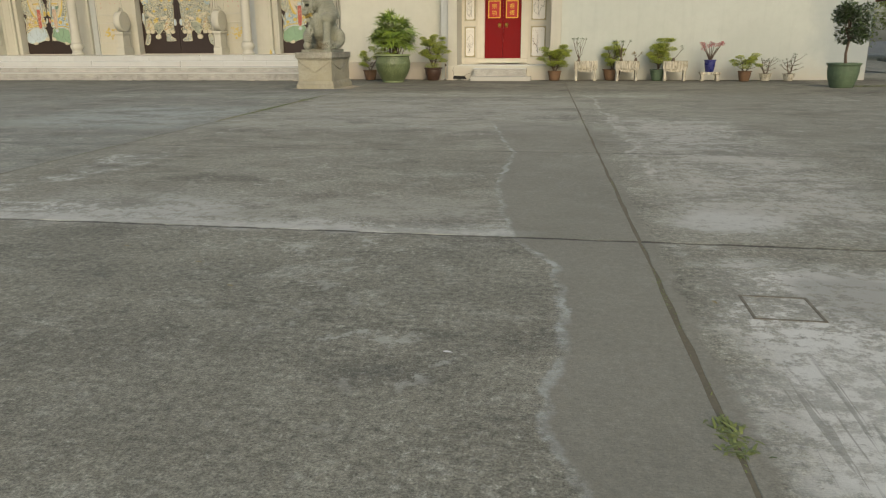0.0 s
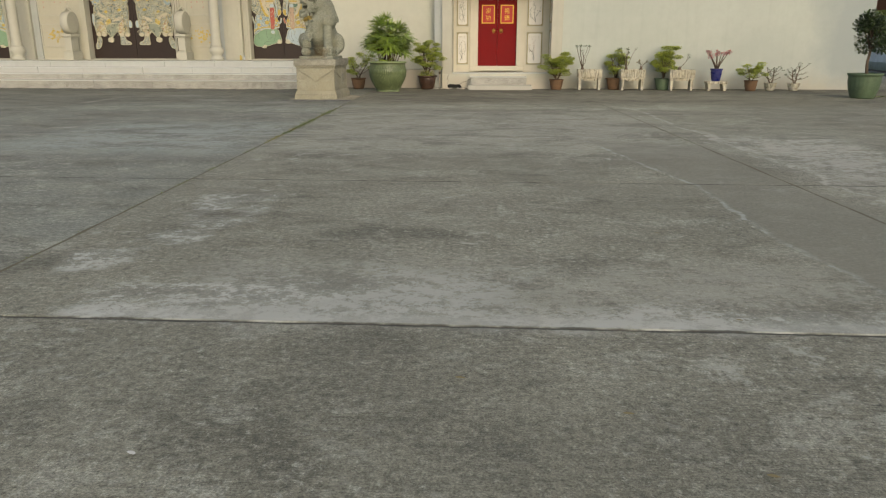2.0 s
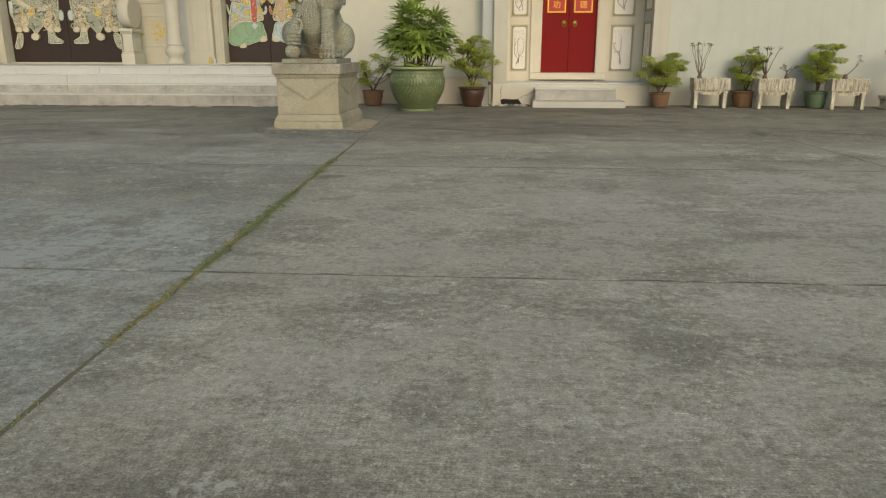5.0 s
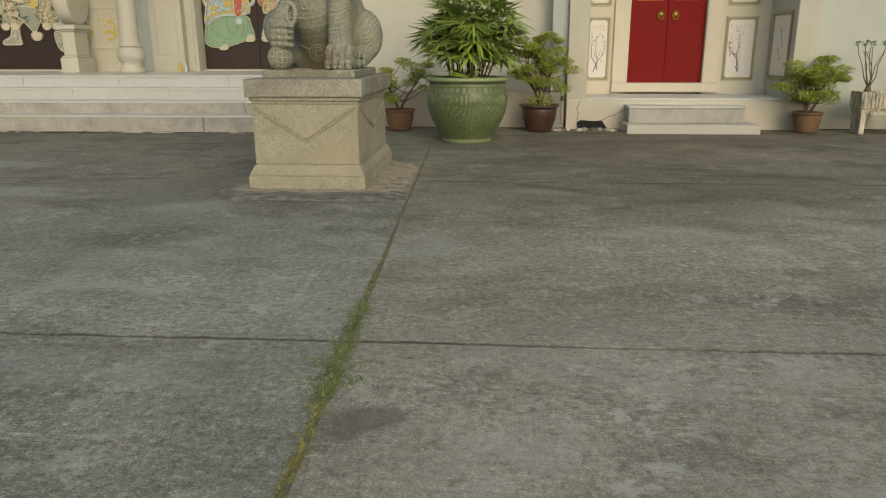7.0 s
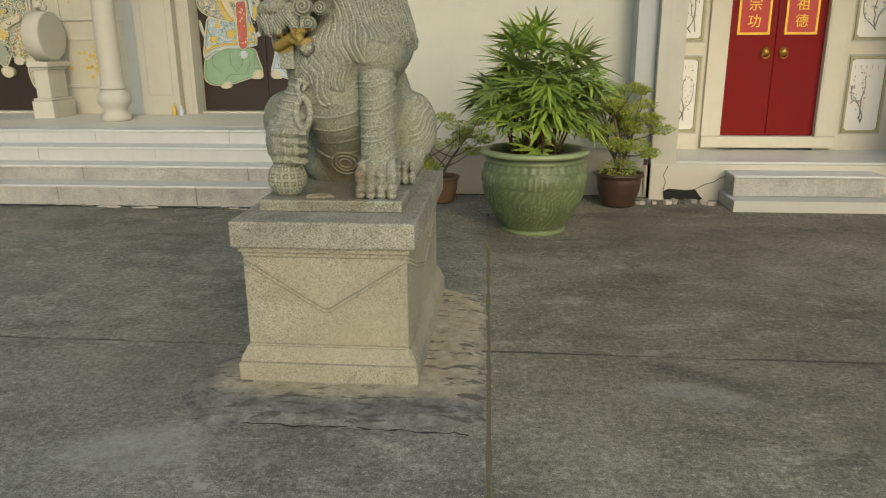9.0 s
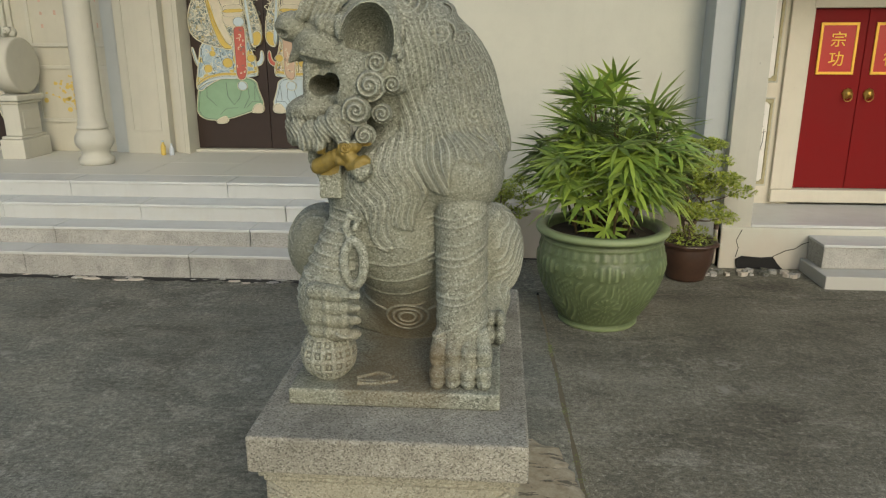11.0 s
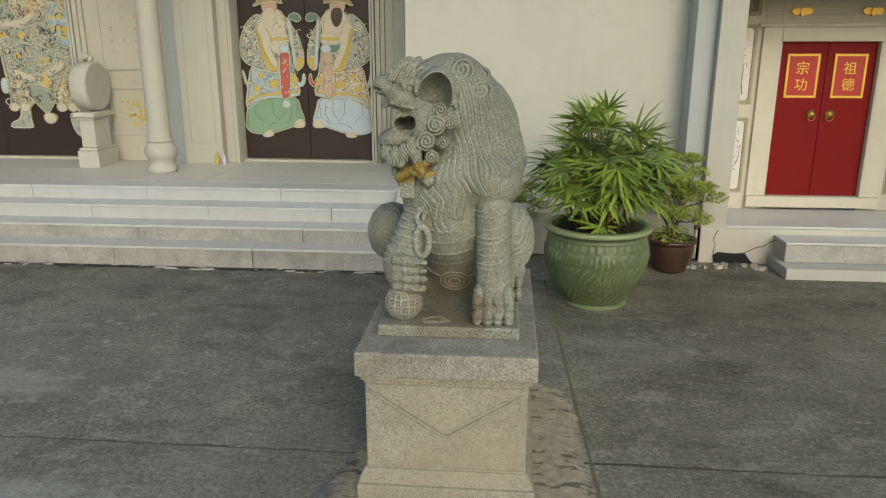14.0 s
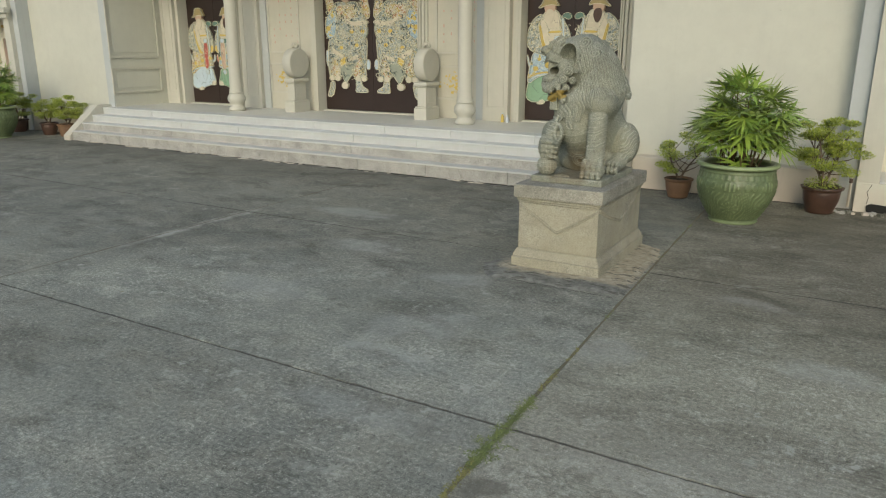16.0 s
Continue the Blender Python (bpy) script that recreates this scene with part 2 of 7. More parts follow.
    for y0, y1, w, shift in ((7.0, 17.5, 0.03, 0.28), (9.0, 13.0, 0.06, 0.36)):
        run = n.math('MULTIPLY', n.between(n.math('ADD', far, n.math('MULTIPLY_ADD', n.noise(0.9, 5, 0.6), 0.7, -0.35 - shift)), -w, w, w), n.between(y, y0, y1, 0.6))
        base = n.mix(n.math('MULTIPLY', run, n.math('MULTIPLY_ADD', flake, 0.7, 0.15)), base, pale)      # lime beside the eastern long joint
    west = n.math('ADD', n.math('MULTIPLY_ADD', y, -LEAN_X, x), n.math('MULTIPLY_ADD', n.noise(1.2, 4, 0.6), 0.3, 11.75))
    base = n.mix(n.math('MULTIPLY', n.math('MULTIPLY', n.between(west, -0.1, 0.06, 0.06), n.between(y, 17.6, 20.0, 0.5)), n.math('MULTIPLY_ADD', flake, 0.6, 0.3)), base, pale)
    # old damp, blackened pours near the buildings
    stain(-6.1, 9.0, 18.2, 26.0, 1.4, 1.0, (0.68, 0.665, 0.63), False)
    stain(-30.0, -6.4, 17.4, 26.0, 1.2, 1.0, (0.7, 0.7, 0.7), False)
    # cast shade left of and behind the pedestal, multiplied into the cement
    stain(-9.0, -6.5, 20.8, 22.8, 0.7, 0.5, (0.7, 0.7, 0.68), False)
    stain(-6.2, -3.2, 18.6, 22.6, 0.8, 0.7, (0.74, 0.73, 0.72), False)
    stain(-30.0, 10.0, 22.4, 26.0, 1.2, 1.0, (0.68, 0.67, 0.66), False)
    for cx, cy, rx, ry, am in ((-11.0, 20.6, 0.9, 0.3, 0.5), (-9.8, 19.15, 0.6, 0.3, 0.5), (-8.15, 18.55, 0.45, 0.3, 0.5), (-7.6, 17.35, 0.35, 0.35, 0.45), (-7.75, 16.6, 0.5, 0.12, 0.55), (-7.2, 15.7, 0.8, 0.2, 0.35),
                               (-9.8, 17.3, 0.7, 0.3, 0.4), (-4.6, 17.9, 0.45, 0.25, 0.45), (-3.1, 18.1, 0.4, 0.15, 0.4), (-5.3, 19.3, 0.5, 0.18, 0.35), (-6.2, 17.5, 0.3, 0.4, 0.45), (-8.0, 17.0, 0.2, 0.6, 0.35)):
        puddle(cx, cy, rx, ry, am, (0.4, 0.41, 0.365), 0.45)
    puddle(-6.15, 15.3, 0.2, 0.13, 0.7, (0.14, 0.132, 0.1), 0.1)          # old oil spot
    puddle(-3.0, 15.0, 0.5, 0.7, 0.3, (0.15, 0.145, 0.11), 0.4)
    jitter = n.math('ADD', y, n.math('MULTIPLY_ADD', n.noise(3.5, 4, 0.7), 0.05, -0.025))
    for cy in (4.9, 8.59, 12.28, 15.97, 19.82):               # dirt washed into the cross joints
        base = n.mix(n.math('MULTIPLY', n.between(jitter, cy - (0.024 if cy < 5 else 0.014), cy + 0.01, 0.012), 0.9), base, (0.045, 0.043, 0.034))
    rough = n.ramp(patch, (0.3, 0.8), (0.7, 0.95))
    h = n.math('ADD', n.math('MULTIPLY', grit, 0.5), n.math('ADD', n.math('MULTIPLY', pits, 0.8), n.math('MULTIPLY', broom, 0.5)))
    return n.done(base, rough, 0, h, 0.5, 0.008)


def make_skirt(cx, cy):
    """Sandy mortar round the pedestal that turns to the yard's grey outwards, broken by dark gaps."""
    n = Nodes("pedestal_mortar")
    x, y, z = n.axes()
    wob = n.math('MULTIPLY_ADD', n.noise(5, 6, 0.7), 0.36, -0.18)
    near = n.math('MULTIPLY', n.between(n.math('ADD', x, wob), cx - 0.62, cx + 0.86, 0.1), n.between(n.math('ADD', y, wob), cy - 1.0, cy + 1.2, 0.12))
    sand = n.ramp(n.noise(14, 6, 0.7), (0.35, (0.3, 0.265, 0.18)), (0.65, (0.47, 0.43, 0.32)))
    grey = n.ramp(n.noise(9, 7, 0.75), (0.35, (0.1, 0.1, 0.085)), (0.65, (0.27, 0.275, 0.24)))
    c = n.mix(near, grey, sand)
    gap = n.noise(1.0, 6, 0.7, n.scaled(5, 13, 1), 0.6)
    c = n.mix(n.ramp(gap, (0.55, 0.0), (0.6, 0.85)), c, (0.085, 0.08, 0.062))
    return n.done(c, 0.9, 0, n.math('ADD', n.noise(40, 5, 0.7), gap), 0.6, 0.012)


def make_granite(name, dark, mid, light, scale=150.0, stain=0.35, warm=None, ridge=0.0, rust=None):
    n = Nodes(name)
    speck = n.voronoi(scale, out=1)
    val = n.axes(speck)[0]
    c = n.ramp(val, (0.0, times(dark, 0.6)), (0.2, dark), (0.32, mid), (0.8, mid), (0.92, light))
    c = n.mix(0.22, c, n.ramp(n.noise(scale * 0.5, 3, 0.7), (0.35, dark), (0.65, light)))
    big = n.noise(2.6, 6, 0.68)
    c = n.mix(1.0, c, n.ramp(big, (0.3, 1 - stain), (0.62, 1.06)), 'MULTIPLY')
    drip = n.noise(1.0, 5, 0.7, n.scaled(9, 9, 0.9))
    c = n.mix(n.ramp(drip, (0.56, 0.0), (0.72, stain)), c, times(dark, 0.8))
    if warm:
        c = n.mix(n.ramp(n.noise(1.7, 4, 0.6), (0.4, 0.0), (0.65, 0.6)), c, warm)
    if ridge:                                                # lime and wear on carved edges; shade of the cuts put into the colour
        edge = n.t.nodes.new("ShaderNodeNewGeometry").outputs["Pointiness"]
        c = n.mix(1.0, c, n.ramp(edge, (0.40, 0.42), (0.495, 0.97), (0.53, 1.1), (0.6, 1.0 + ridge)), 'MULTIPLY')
    if rust:                                                 # brown water stain, low between the legs
        x, y, z = n.axes()
        wob = n.math('MULTIPLY_ADD', n.noise(5, 5, 0.7), 0.3, -0.15)
        k = n.math('MULTIPLY', n.between(n.math('ADD', x, wob), rust[0] - 0.2, rust[0] + 0.22, 0.16), n.between(n.math('ADD', z, wob), rust[1] - 0.06, rust[1] + 0.24, 0.22))
        c = n.mix(n.math('MULTIPLY', k, 0.72), c, (0.16, 0.115, 0.055))
    height = n.math('ADD', val, n.math('MULTIPLY', n.noise(scale * 1.6, 3, 0.7), 0.7))
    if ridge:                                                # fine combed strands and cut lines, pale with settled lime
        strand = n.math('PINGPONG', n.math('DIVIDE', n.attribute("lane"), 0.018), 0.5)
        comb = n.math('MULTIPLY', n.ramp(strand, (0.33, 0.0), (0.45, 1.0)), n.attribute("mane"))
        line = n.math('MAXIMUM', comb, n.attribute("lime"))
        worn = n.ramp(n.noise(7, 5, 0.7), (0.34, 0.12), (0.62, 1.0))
        # valleys between the strands darkened in the colour, as shade
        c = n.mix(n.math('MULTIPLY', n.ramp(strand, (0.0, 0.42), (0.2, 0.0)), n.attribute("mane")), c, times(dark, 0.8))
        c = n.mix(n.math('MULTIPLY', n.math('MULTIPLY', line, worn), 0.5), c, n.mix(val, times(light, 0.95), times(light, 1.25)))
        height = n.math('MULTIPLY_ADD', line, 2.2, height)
    return n.done(c, 0.82, 0, height, 0.6, 0.003)


def make_plaster(name, col, grime=0.25, warm=(0.5, 0.44, 0.36), rough=0.85, wall_shade=None):
    """Old lime-washed wall: faint vertical runs, hand-size patches, grime near the ground."""
    n = Nodes(name)
    x, y, z = n.axes()
    c = n.mix(n.ramp(n.noise(0.7, 6, 0.6), (0.3, 0.0), (0.7, 1.0)), times(col, 0.93), times(col, 1.04))
    c = n.mix(n.ramp(n.noise(4.5, 6, 0.7), (0.45, 0.0), (0.72, 0.35)), c, times(col, 0.86))
    runs = n.noise(1.0, 5, 0.7, n.scaled(7, 7, 0.35))
    c = n.mix(n.ramp(runs, (0.52, 0.0), (0.78, grime)), c, times(col, 0.66))
    ragged = n.math('ADD', z, n.math('MULTIPLY_ADD', n.noise(3, 6, 0.7), -1.1, 0.55))
    c = n.mix(n.math('MULTIPLY', n.between(ragged, -3, 0.32, 0.5), 0.55), c, warm)
    if wall_shade:                                                 # soft grey-blue patch: shade on the wall, put into the wash's colour
        wob = n.math('MULTIPLY_ADD', n.noise(0.9, 5, 0.6), 1.6, -0.8)
        k = n.math('MULTIPLY', n.between(n.math('ADD', x, wob), wall_shade[0], wall_shade[1] + 2, 0.9), n.between(n.math('ADD', z, wob), wall_shade[2], wall_shade[3], 0.8))
        c = n.mix(n.math('MULTIPLY', k, 0.75), c, (0.31, 0.355, 0.36))
    spots = n.ramp(n.noise(11, 4, 0.7), (0.70, 0.0), (0.76, 0.5))
    c = n.mix(spots, c, times(col, 0.6))
    return n.done(c, n.ramp(n.noise(3, 5, 0.6), (0.3, max(0.05, rough - 0.08)), (0.7, min(1.0, rough + 0.08))), 0, n.math('ADD', n.noise(60, 4, 0.6), n.math('MULTIPLY', n.noise(5, 4), 1.5)), 0.2, 0.006)


def make_leaf(name, dark, light, gloss=0.45, through_amount=0.0):
    n = Nodes(name)
    k = n.island()
    c = n.mix(k, dark, light)
    c = n.mix(n.ramp(n.noise(7, 3), (0.35, 0.0), (0.7, 0.6)), c, times(light, 1.15))
    m = n.done(c, gloss, 0, n.noise(120, 2), 0.1, 0.002, Sheen_Weight=0.1)
    if through_amount:                                       # thin leaf: part of the light passes through
        lit = n.t.nodes.new("ShaderNodeBsdfTranslucent")
        n.put(lit.inputs["Color"], n.mix(1.0, c, (1.0, 1.0, 0.55), 'MULTIPLY'))
        both = n.t.nodes.new("ShaderNodeMixShader")
        both.inputs[0].default_value = through_amount
        n.t.links.new(n.b.outputs[0], both.inputs[1])
        n.t.links.new(lit.outputs[0], both.inputs[2])
        n.t.links.new(both.outputs[0], n.t.nodes["Material Output"].inputs["Surface"])
    return m


def make_glaze(name, col, worn, rough=0.3, ridge=0.0):
    n = Nodes(name)
    c = n.mix(n.ramp(n.noise(3, 6, 0.7), (0.35, 0.0), (0.7, 1.0)), times(col, 0.8), times(col, 1.2))
    c = n.mix(n.ramp(n.noise(14, 6, 0.75), (0.5, 0.0), (0.72, 0.55)), c, worn)
    c = n.mix(n.ramp(n.noise(1.0, 5, 0.7, n.scaled(8, 8, 1)), (0.5, 0.0), (0.75, 0.4)), c, times(col, 0.5))
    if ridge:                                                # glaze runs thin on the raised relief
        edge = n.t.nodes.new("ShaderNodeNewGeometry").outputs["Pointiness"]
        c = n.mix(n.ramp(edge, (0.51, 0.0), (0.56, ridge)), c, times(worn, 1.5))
        # shade in the recesses of the relief, multiplied into the glaze colour
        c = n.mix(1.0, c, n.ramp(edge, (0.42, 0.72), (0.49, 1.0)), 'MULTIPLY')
    return n.done(c, n.ramp(n.noise(9, 4), (0.3, rough), (0.7, rough + 0.25)), 0, n.noise(25, 4), 0.15, 0.004)


def make_brocade(name, colours, scale=9.0, line=(0.75, 0.74, 0.66)):
    """Painted relief of many small curling fields with pale outlines."""
    n = Nodes(name)
    x, y, z = n.axes()
    v = n.scaled(1, 0.05, 1)
    warped = n.mix(0.12, v, n.noise(6, 3, 0.6, v, out=1), 'ADD')
    cell = n.axes(n.voronoi(scale, warped, out=1))[0]
    stops = [((i + 0.01) / len(colours), c) for i, c in enumerate(colours)]
    c = n.ramp(cell, *stops)
    c.node.color_ramp.interpolation = 'CONSTANT'
    rim = n.voronoi(scale, warped, 'DISTANCE_TO_EDGE')
    c = n.mix(n.ramp(rim, (0.03, 1.0), (0.07, 0.0)), c, line)
    curl = n.node("ShaderNodeTexWave", 1, Vector=warped, Scale=scale * 1.6, Distortion=9.0, Detail=2.0)
    c = n.mix(n.ramp(curl, (0.78, 0.0), (0.9, 0.5)), c, (0.1, 0.1, 0.09))
    return n.done(c, 0.6, 0, rim, 0.4, 0.01)


CONCRETE = make_concrete()
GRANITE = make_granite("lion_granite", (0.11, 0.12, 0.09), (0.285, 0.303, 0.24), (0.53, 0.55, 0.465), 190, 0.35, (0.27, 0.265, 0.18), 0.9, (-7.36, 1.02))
PEDESTAL = make_granite("pedestal_granite", (0.22, 0.21, 0.155), (0.365, 0.352, 0.272), (0.5, 0.485, 0.39), 170, 0.32, (0.37, 0.345, 0.24))
STEPSTONE = make_granite("step_stone", (0.3, 0.295, 0.26), (0.44, 0.437, 0.392), (0.56, 0.553, 0.51), 190, 0.35)
MARBLE = make_plaster("step_marble", (0.5, 0.52, 0.497), 0.3, (0.45, 0.43, 0.36))
PLASTER = make_plaster("cream_plaster", (0.54, 0.546, 0.464), 0.12)
HALLWASH = make_plaster("hall_cream_wash", (0.485, 0.475, 0.39), 0.22)
PORCH = make_plaster("warm_porch_paint", (0.62, 0.59, 0.485), 0.25)
# smooth treads; sky light on their tops is put into the paler, bluer colour
TREAD = make_plaster("skylit_smooth_treads", (0.56, 0.585, 0.57), 0.2, (0.5, 0.5, 0.46), 0.36)
TRIM = make_plaster("white_trim_paint", (0.49, 0.487, 0.415), 0.22)
FLOOR = simple("portico_floor_tile", (0.6, 0.605, 0.55), 0.46, big=0.7, amount=0.06, bump=0.1, spread=0.04)
SKIRT = make_plaster("base_band_plaster", (0.51, 0.48, 0.4), 0.3)
BROWN = simple("dark_brown_door_paint", (0.028, 0.016, 0.012), 0.42, big=3, amount=0.35, bump=0.1)
RED = simple("red_door_paint", (0.19, 0.004, 0.005), 0.6, big=2, amount=0.12, bump=0.08, Specular_IOR_Level=0.2)
REDFIELD = simple("bright_red_lacquer", (0.42, 0.012, 0.010), 0.4, amount=0.1)
GOLD = simple("gold_paint", (0.75, 0.45, 0.06), 0.42, 0.35, amount=0.2)
BRASS = simple("old_brass", (0.5, 0.33, 0.08), 0.35, 0.8, amount=0.3)
TERRA = simple("terracotta", (0.17, 0.1, 0.052), 0.75, big=6, amount=0.35, spread=0.2, second=(0.25, 0.14, 0.075))
DARKPOT = simple("dark_brown_glaze", (0.062, 0.034, 0.024), 0.35, big=6, amount=0.4, spread=0.2, second=(0.11, 0.06, 0.038))
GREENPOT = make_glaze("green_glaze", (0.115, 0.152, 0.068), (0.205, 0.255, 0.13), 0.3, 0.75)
OLDGREEN = make_glaze("weathered_green_glaze", (0.09, 0.14, 0.08), (0.16, 0.2, 0.13), 0.45)
BLUEPOT = make_glaze("cobalt_glaze", (0.025, 0.03, 0.16), (0.05, 0.06, 0.22), 0.2)
SOIL = simple("soil", (0.05, 0.038, 0.026), 0.95, big=12, amount=0.4, bump=0.6, fine=90)
BARK = simple("bark", (0.14, 0.105, 0.075), 0.9, big=9, amount=0.4, bump=0.7, fine=45)
CANE = simple("palm_cane", (0.12, 0.085, 0.04), 0.8, big=9, amount=0.5, bump=0.5, fine=80)
PALM = make_leaf("palm_leaf", (0.075, 0.14, 0.018), (0.29, 0.4, 0.055))
PALMNEW = make_leaf("young_palm_leaf", (0.14, 0.25, 0.035), (0.26, 0.4, 0.075))
BONSAI = make_leaf("small_leaf", (0.15, 0.22, 0.022), (0.42, 0.48, 0.07))
DARKLEAF = make_leaf("dark_leaf", (0.025, 0.05, 0.018), (0.075, 0.12, 0.04))
WOODS = make_leaf("tree_leaf", (0.15, 0.205, 0.055), (0.38, 0.43, 0.15), 0.5, 0.45)
GRASS = make_leaf("grass_blade", (0.08, 0.115, 0.026), (0.2, 0.235, 0.065), 0.7)
PINK = make_leaf("pink_petal", (0.3, 0.1, 0.1), (0.5, 0.2, 0.2))
DRY = make_leaf("dry_leaf", (0.13, 0.1, 0.04), (0.24, 0.19, 0.08), 0.8)
WHITEWASH = make_plaster("whitewashed_fence", (0.9, 0.91, 0.91), 0.08, (0.3, 0.32, 0.28))
MOSSY = make_granite("mossy_concrete", (0.07, 0.08, 0.05), (0.17, 0.17, 0.14), (0.3, 0.3, 0.27), 60, 0.6)
def make_streaked(name):
    """Old lime-wash, blackened in runs where water drips."""
    n = Nodes(name)
    c = n.mix(n.ramp(n.noise(6, 5, 0.7), (0.35, 0.0), (0.7, 1.0)), (0.5, 0.46, 0.33), (0.7, 0.68, 0.58))
    c = n.mix(n.ramp(n.noise(1.0, 6, 0.75, n.scaled(26, 26, 3)), (0.47, 0.0), (0.6, 0.8)), c, (0.13, 0.12, 0.095))
    c = n.mix(n.ramp(n.noise(24, 5, 0.7), (0.55, 0.0), (0.68, 0.6)), c, (0.24, 0.21, 0.14))
    return n.done(c, 0.85, 0, n.noise(70, 4, 0.7), 0.4, 0.006)


BENCHSTONE = make_streaked("limewashed_stone")
# the tree's soft shade at the east end is coloured into this plaster
GREYWALL = make_plaster("grey_green_plaster", (0.475, 0.515, 0.47), 0.2, (0.48, 0.44, 0.35), wall_shade=(6.6, 8.1, 0.2, 3.4))
IRON = simple("rusty_iron", (0.1, 0.075, 0.06), 0.85, big=8, amount=0.4, second=(0.16, 0.1, 0.07), bump=0.5)
BLACK = simple("hole_black", (0.012, 0.012, 0.011), 0.9)
ROOFTILE = simple("terracotta_roof_tile", (0.33, 0.15, 0.1), 0.8, big=3, amount=0.3, spread=0.3)
INK = simple("ink_brown", (0.24, 0.2, 0.15), 0.7)
BAMBOO = simple("painted_green", (0.13, 0.22, 0.17), 0.6)
YELLOW = simple("painted_yellow", (0.56, 0.42, 0.1), 0.6)
WHITEPANEL = simple("painted_white_panel", (0.72, 0.71, 0.66), 0.5, big=5, amount=0.08)
GILT = simple("worn_gilt_frame", (0.43, 0.36, 0.17), 0.55, big=16, amount=0.4, second=(0.3, 0.36, 0.29))
ROBE_GREEN = simple("painted_robe_green", (0.23, 0.37, 0.24), 0.6, big=5, amount=0.2)
ROBE_BLUE = simple("painted_robe_blue", (0.45, 0.55, 0.6), 0.6, big=5, amount=0.15)
ROBE_RED = simple("painted_sash_red", (0.45, 0.11, 0.08), 0.6, big=9, amount=0.3)
ROBE_CREAM = simple("painted_cream", (0.56, 0.52, 0.4), 0.6, big=9, amount=0.2)
SKIN = simple("painted_beige", (0.5, 0.36, 0.26), 0.6, big=9, amount=0.15)
BROCADE = make_brocade("painted_brocade", [(0.24, 0.28, 0.25), (0.36, 0.37, 0.29), (0.12, 0.16, 0.15), (0.36, 0.31, 0.15), (0.28, 0.33, 0.31), (0.4, 0.41, 0.34), (0.19, 0.25, 0.26)], 26, (0.62, 0.62, 0.52))
BROCADE_BLUE = make_brocade("painted_blue_tunic", [(0.3, 0.42, 0.5), (0.36, 0.47, 0.54), (0.3, 0.42, 0.5), (0.6, 0.48, 0.13)], 11, (0.5, 0.6, 0.62))
BROCADE_GOLD = make_brocade("painted_yellow_tunic", [(0.5, 0.39, 0.11), (0.5, 0.46, 0.34), (0.42, 0.36, 0.15), (0.4, 0.22, 0.1)], 18)
GLASSY = simple("clear_plastic", (0.5, 0.55, 0.6), 0.15, amount=0.05)
DIRT = simple("joint_dirt", (0.2, 0.175, 0.115), 0.95, big=5, amount=0.4, second=(0.1, 0.09, 0.055), bump=0.6)
GRIME = simple("joint_grime", (0.03, 0.029, 0.025), 0.95, big=4, amount=0.4)
PALEBLUE = make_plaster("pale_blue_paint", (0.43, 0.46, 0.45), 0.2, (0.42, 0.42, 0.38))
INKGREY = simple("grey_ink", (0.2, 0.22, 0.2), 0.8, big=12, amount=0.3)
SAGE = simple("faded_sage_paint", (0.3, 0.37, 0.32), 0.8, big=12, amount=0.3)
FADED = simple("faded_ink", (0.44, 0.4, 0.32), 0.8)

FADEDRED = simple("faded_red_ink", (0.5, 0.34, 0.27), 0.8, big=9, amount=0.3)


# ---- mesh helpers ----
def box(bm, x0, x1, y0, y1, z0, z1, bevel=0.0):
    vs = [bm.verts.new((x, y, z)) for z in (z0, z1) for y in (y0, y1) for x in (x0, x1)]
    fs = [bm.faces.new([vs[i] for i in q]) for q in ((0, 2, 3, 1), (4, 5, 7, 6), (0, 1, 5, 4), (2, 6, 7, 3), (0, 4, 6, 2), (1, 3, 7, 5))]
    if bevel:
        bmesh.ops.bevel(bm, geom=list({e for f in fs for e in f.edges}), offset=bevel, segments=2, affect='EDGES', profile=0.5)
    return bm


def boxes(*rows, bevel=0.0):
    bm = bmesh.new()
    for r in rows:
        box(bm, *r, bevel=bevel)
    return bm


def lathe(bm, profile, seg=32, x=0.0, y=0.0, bulge=None):
    """Turn (radius, height) pairs about a vertical line; bulge(angle, height) adds to the radius."""
    rings = []
    for r, z in profile:
        ring = []
        for i in range(seg):
            a = 2 * math.pi * i / seg
            q = r + (bulge(a, z) if bulge else 0)
            ring.append(bm.verts.new((x + q * math.cos(a), y + q * math.sin(a), z)))
        rings.append(ring)
    for p, q in zip(rings, rings[1:]):
        for i in range(seg):
            j = (i + 1) % seg
            f = bm.faces.new((p[i], p[j], q[j], q[i]))
            f.smooth = True
    for ring, flip in ((rings[0], True), (rings[-1], False)):
        bm.faces.new(ring[::-1] if flip else ring)
    return bm


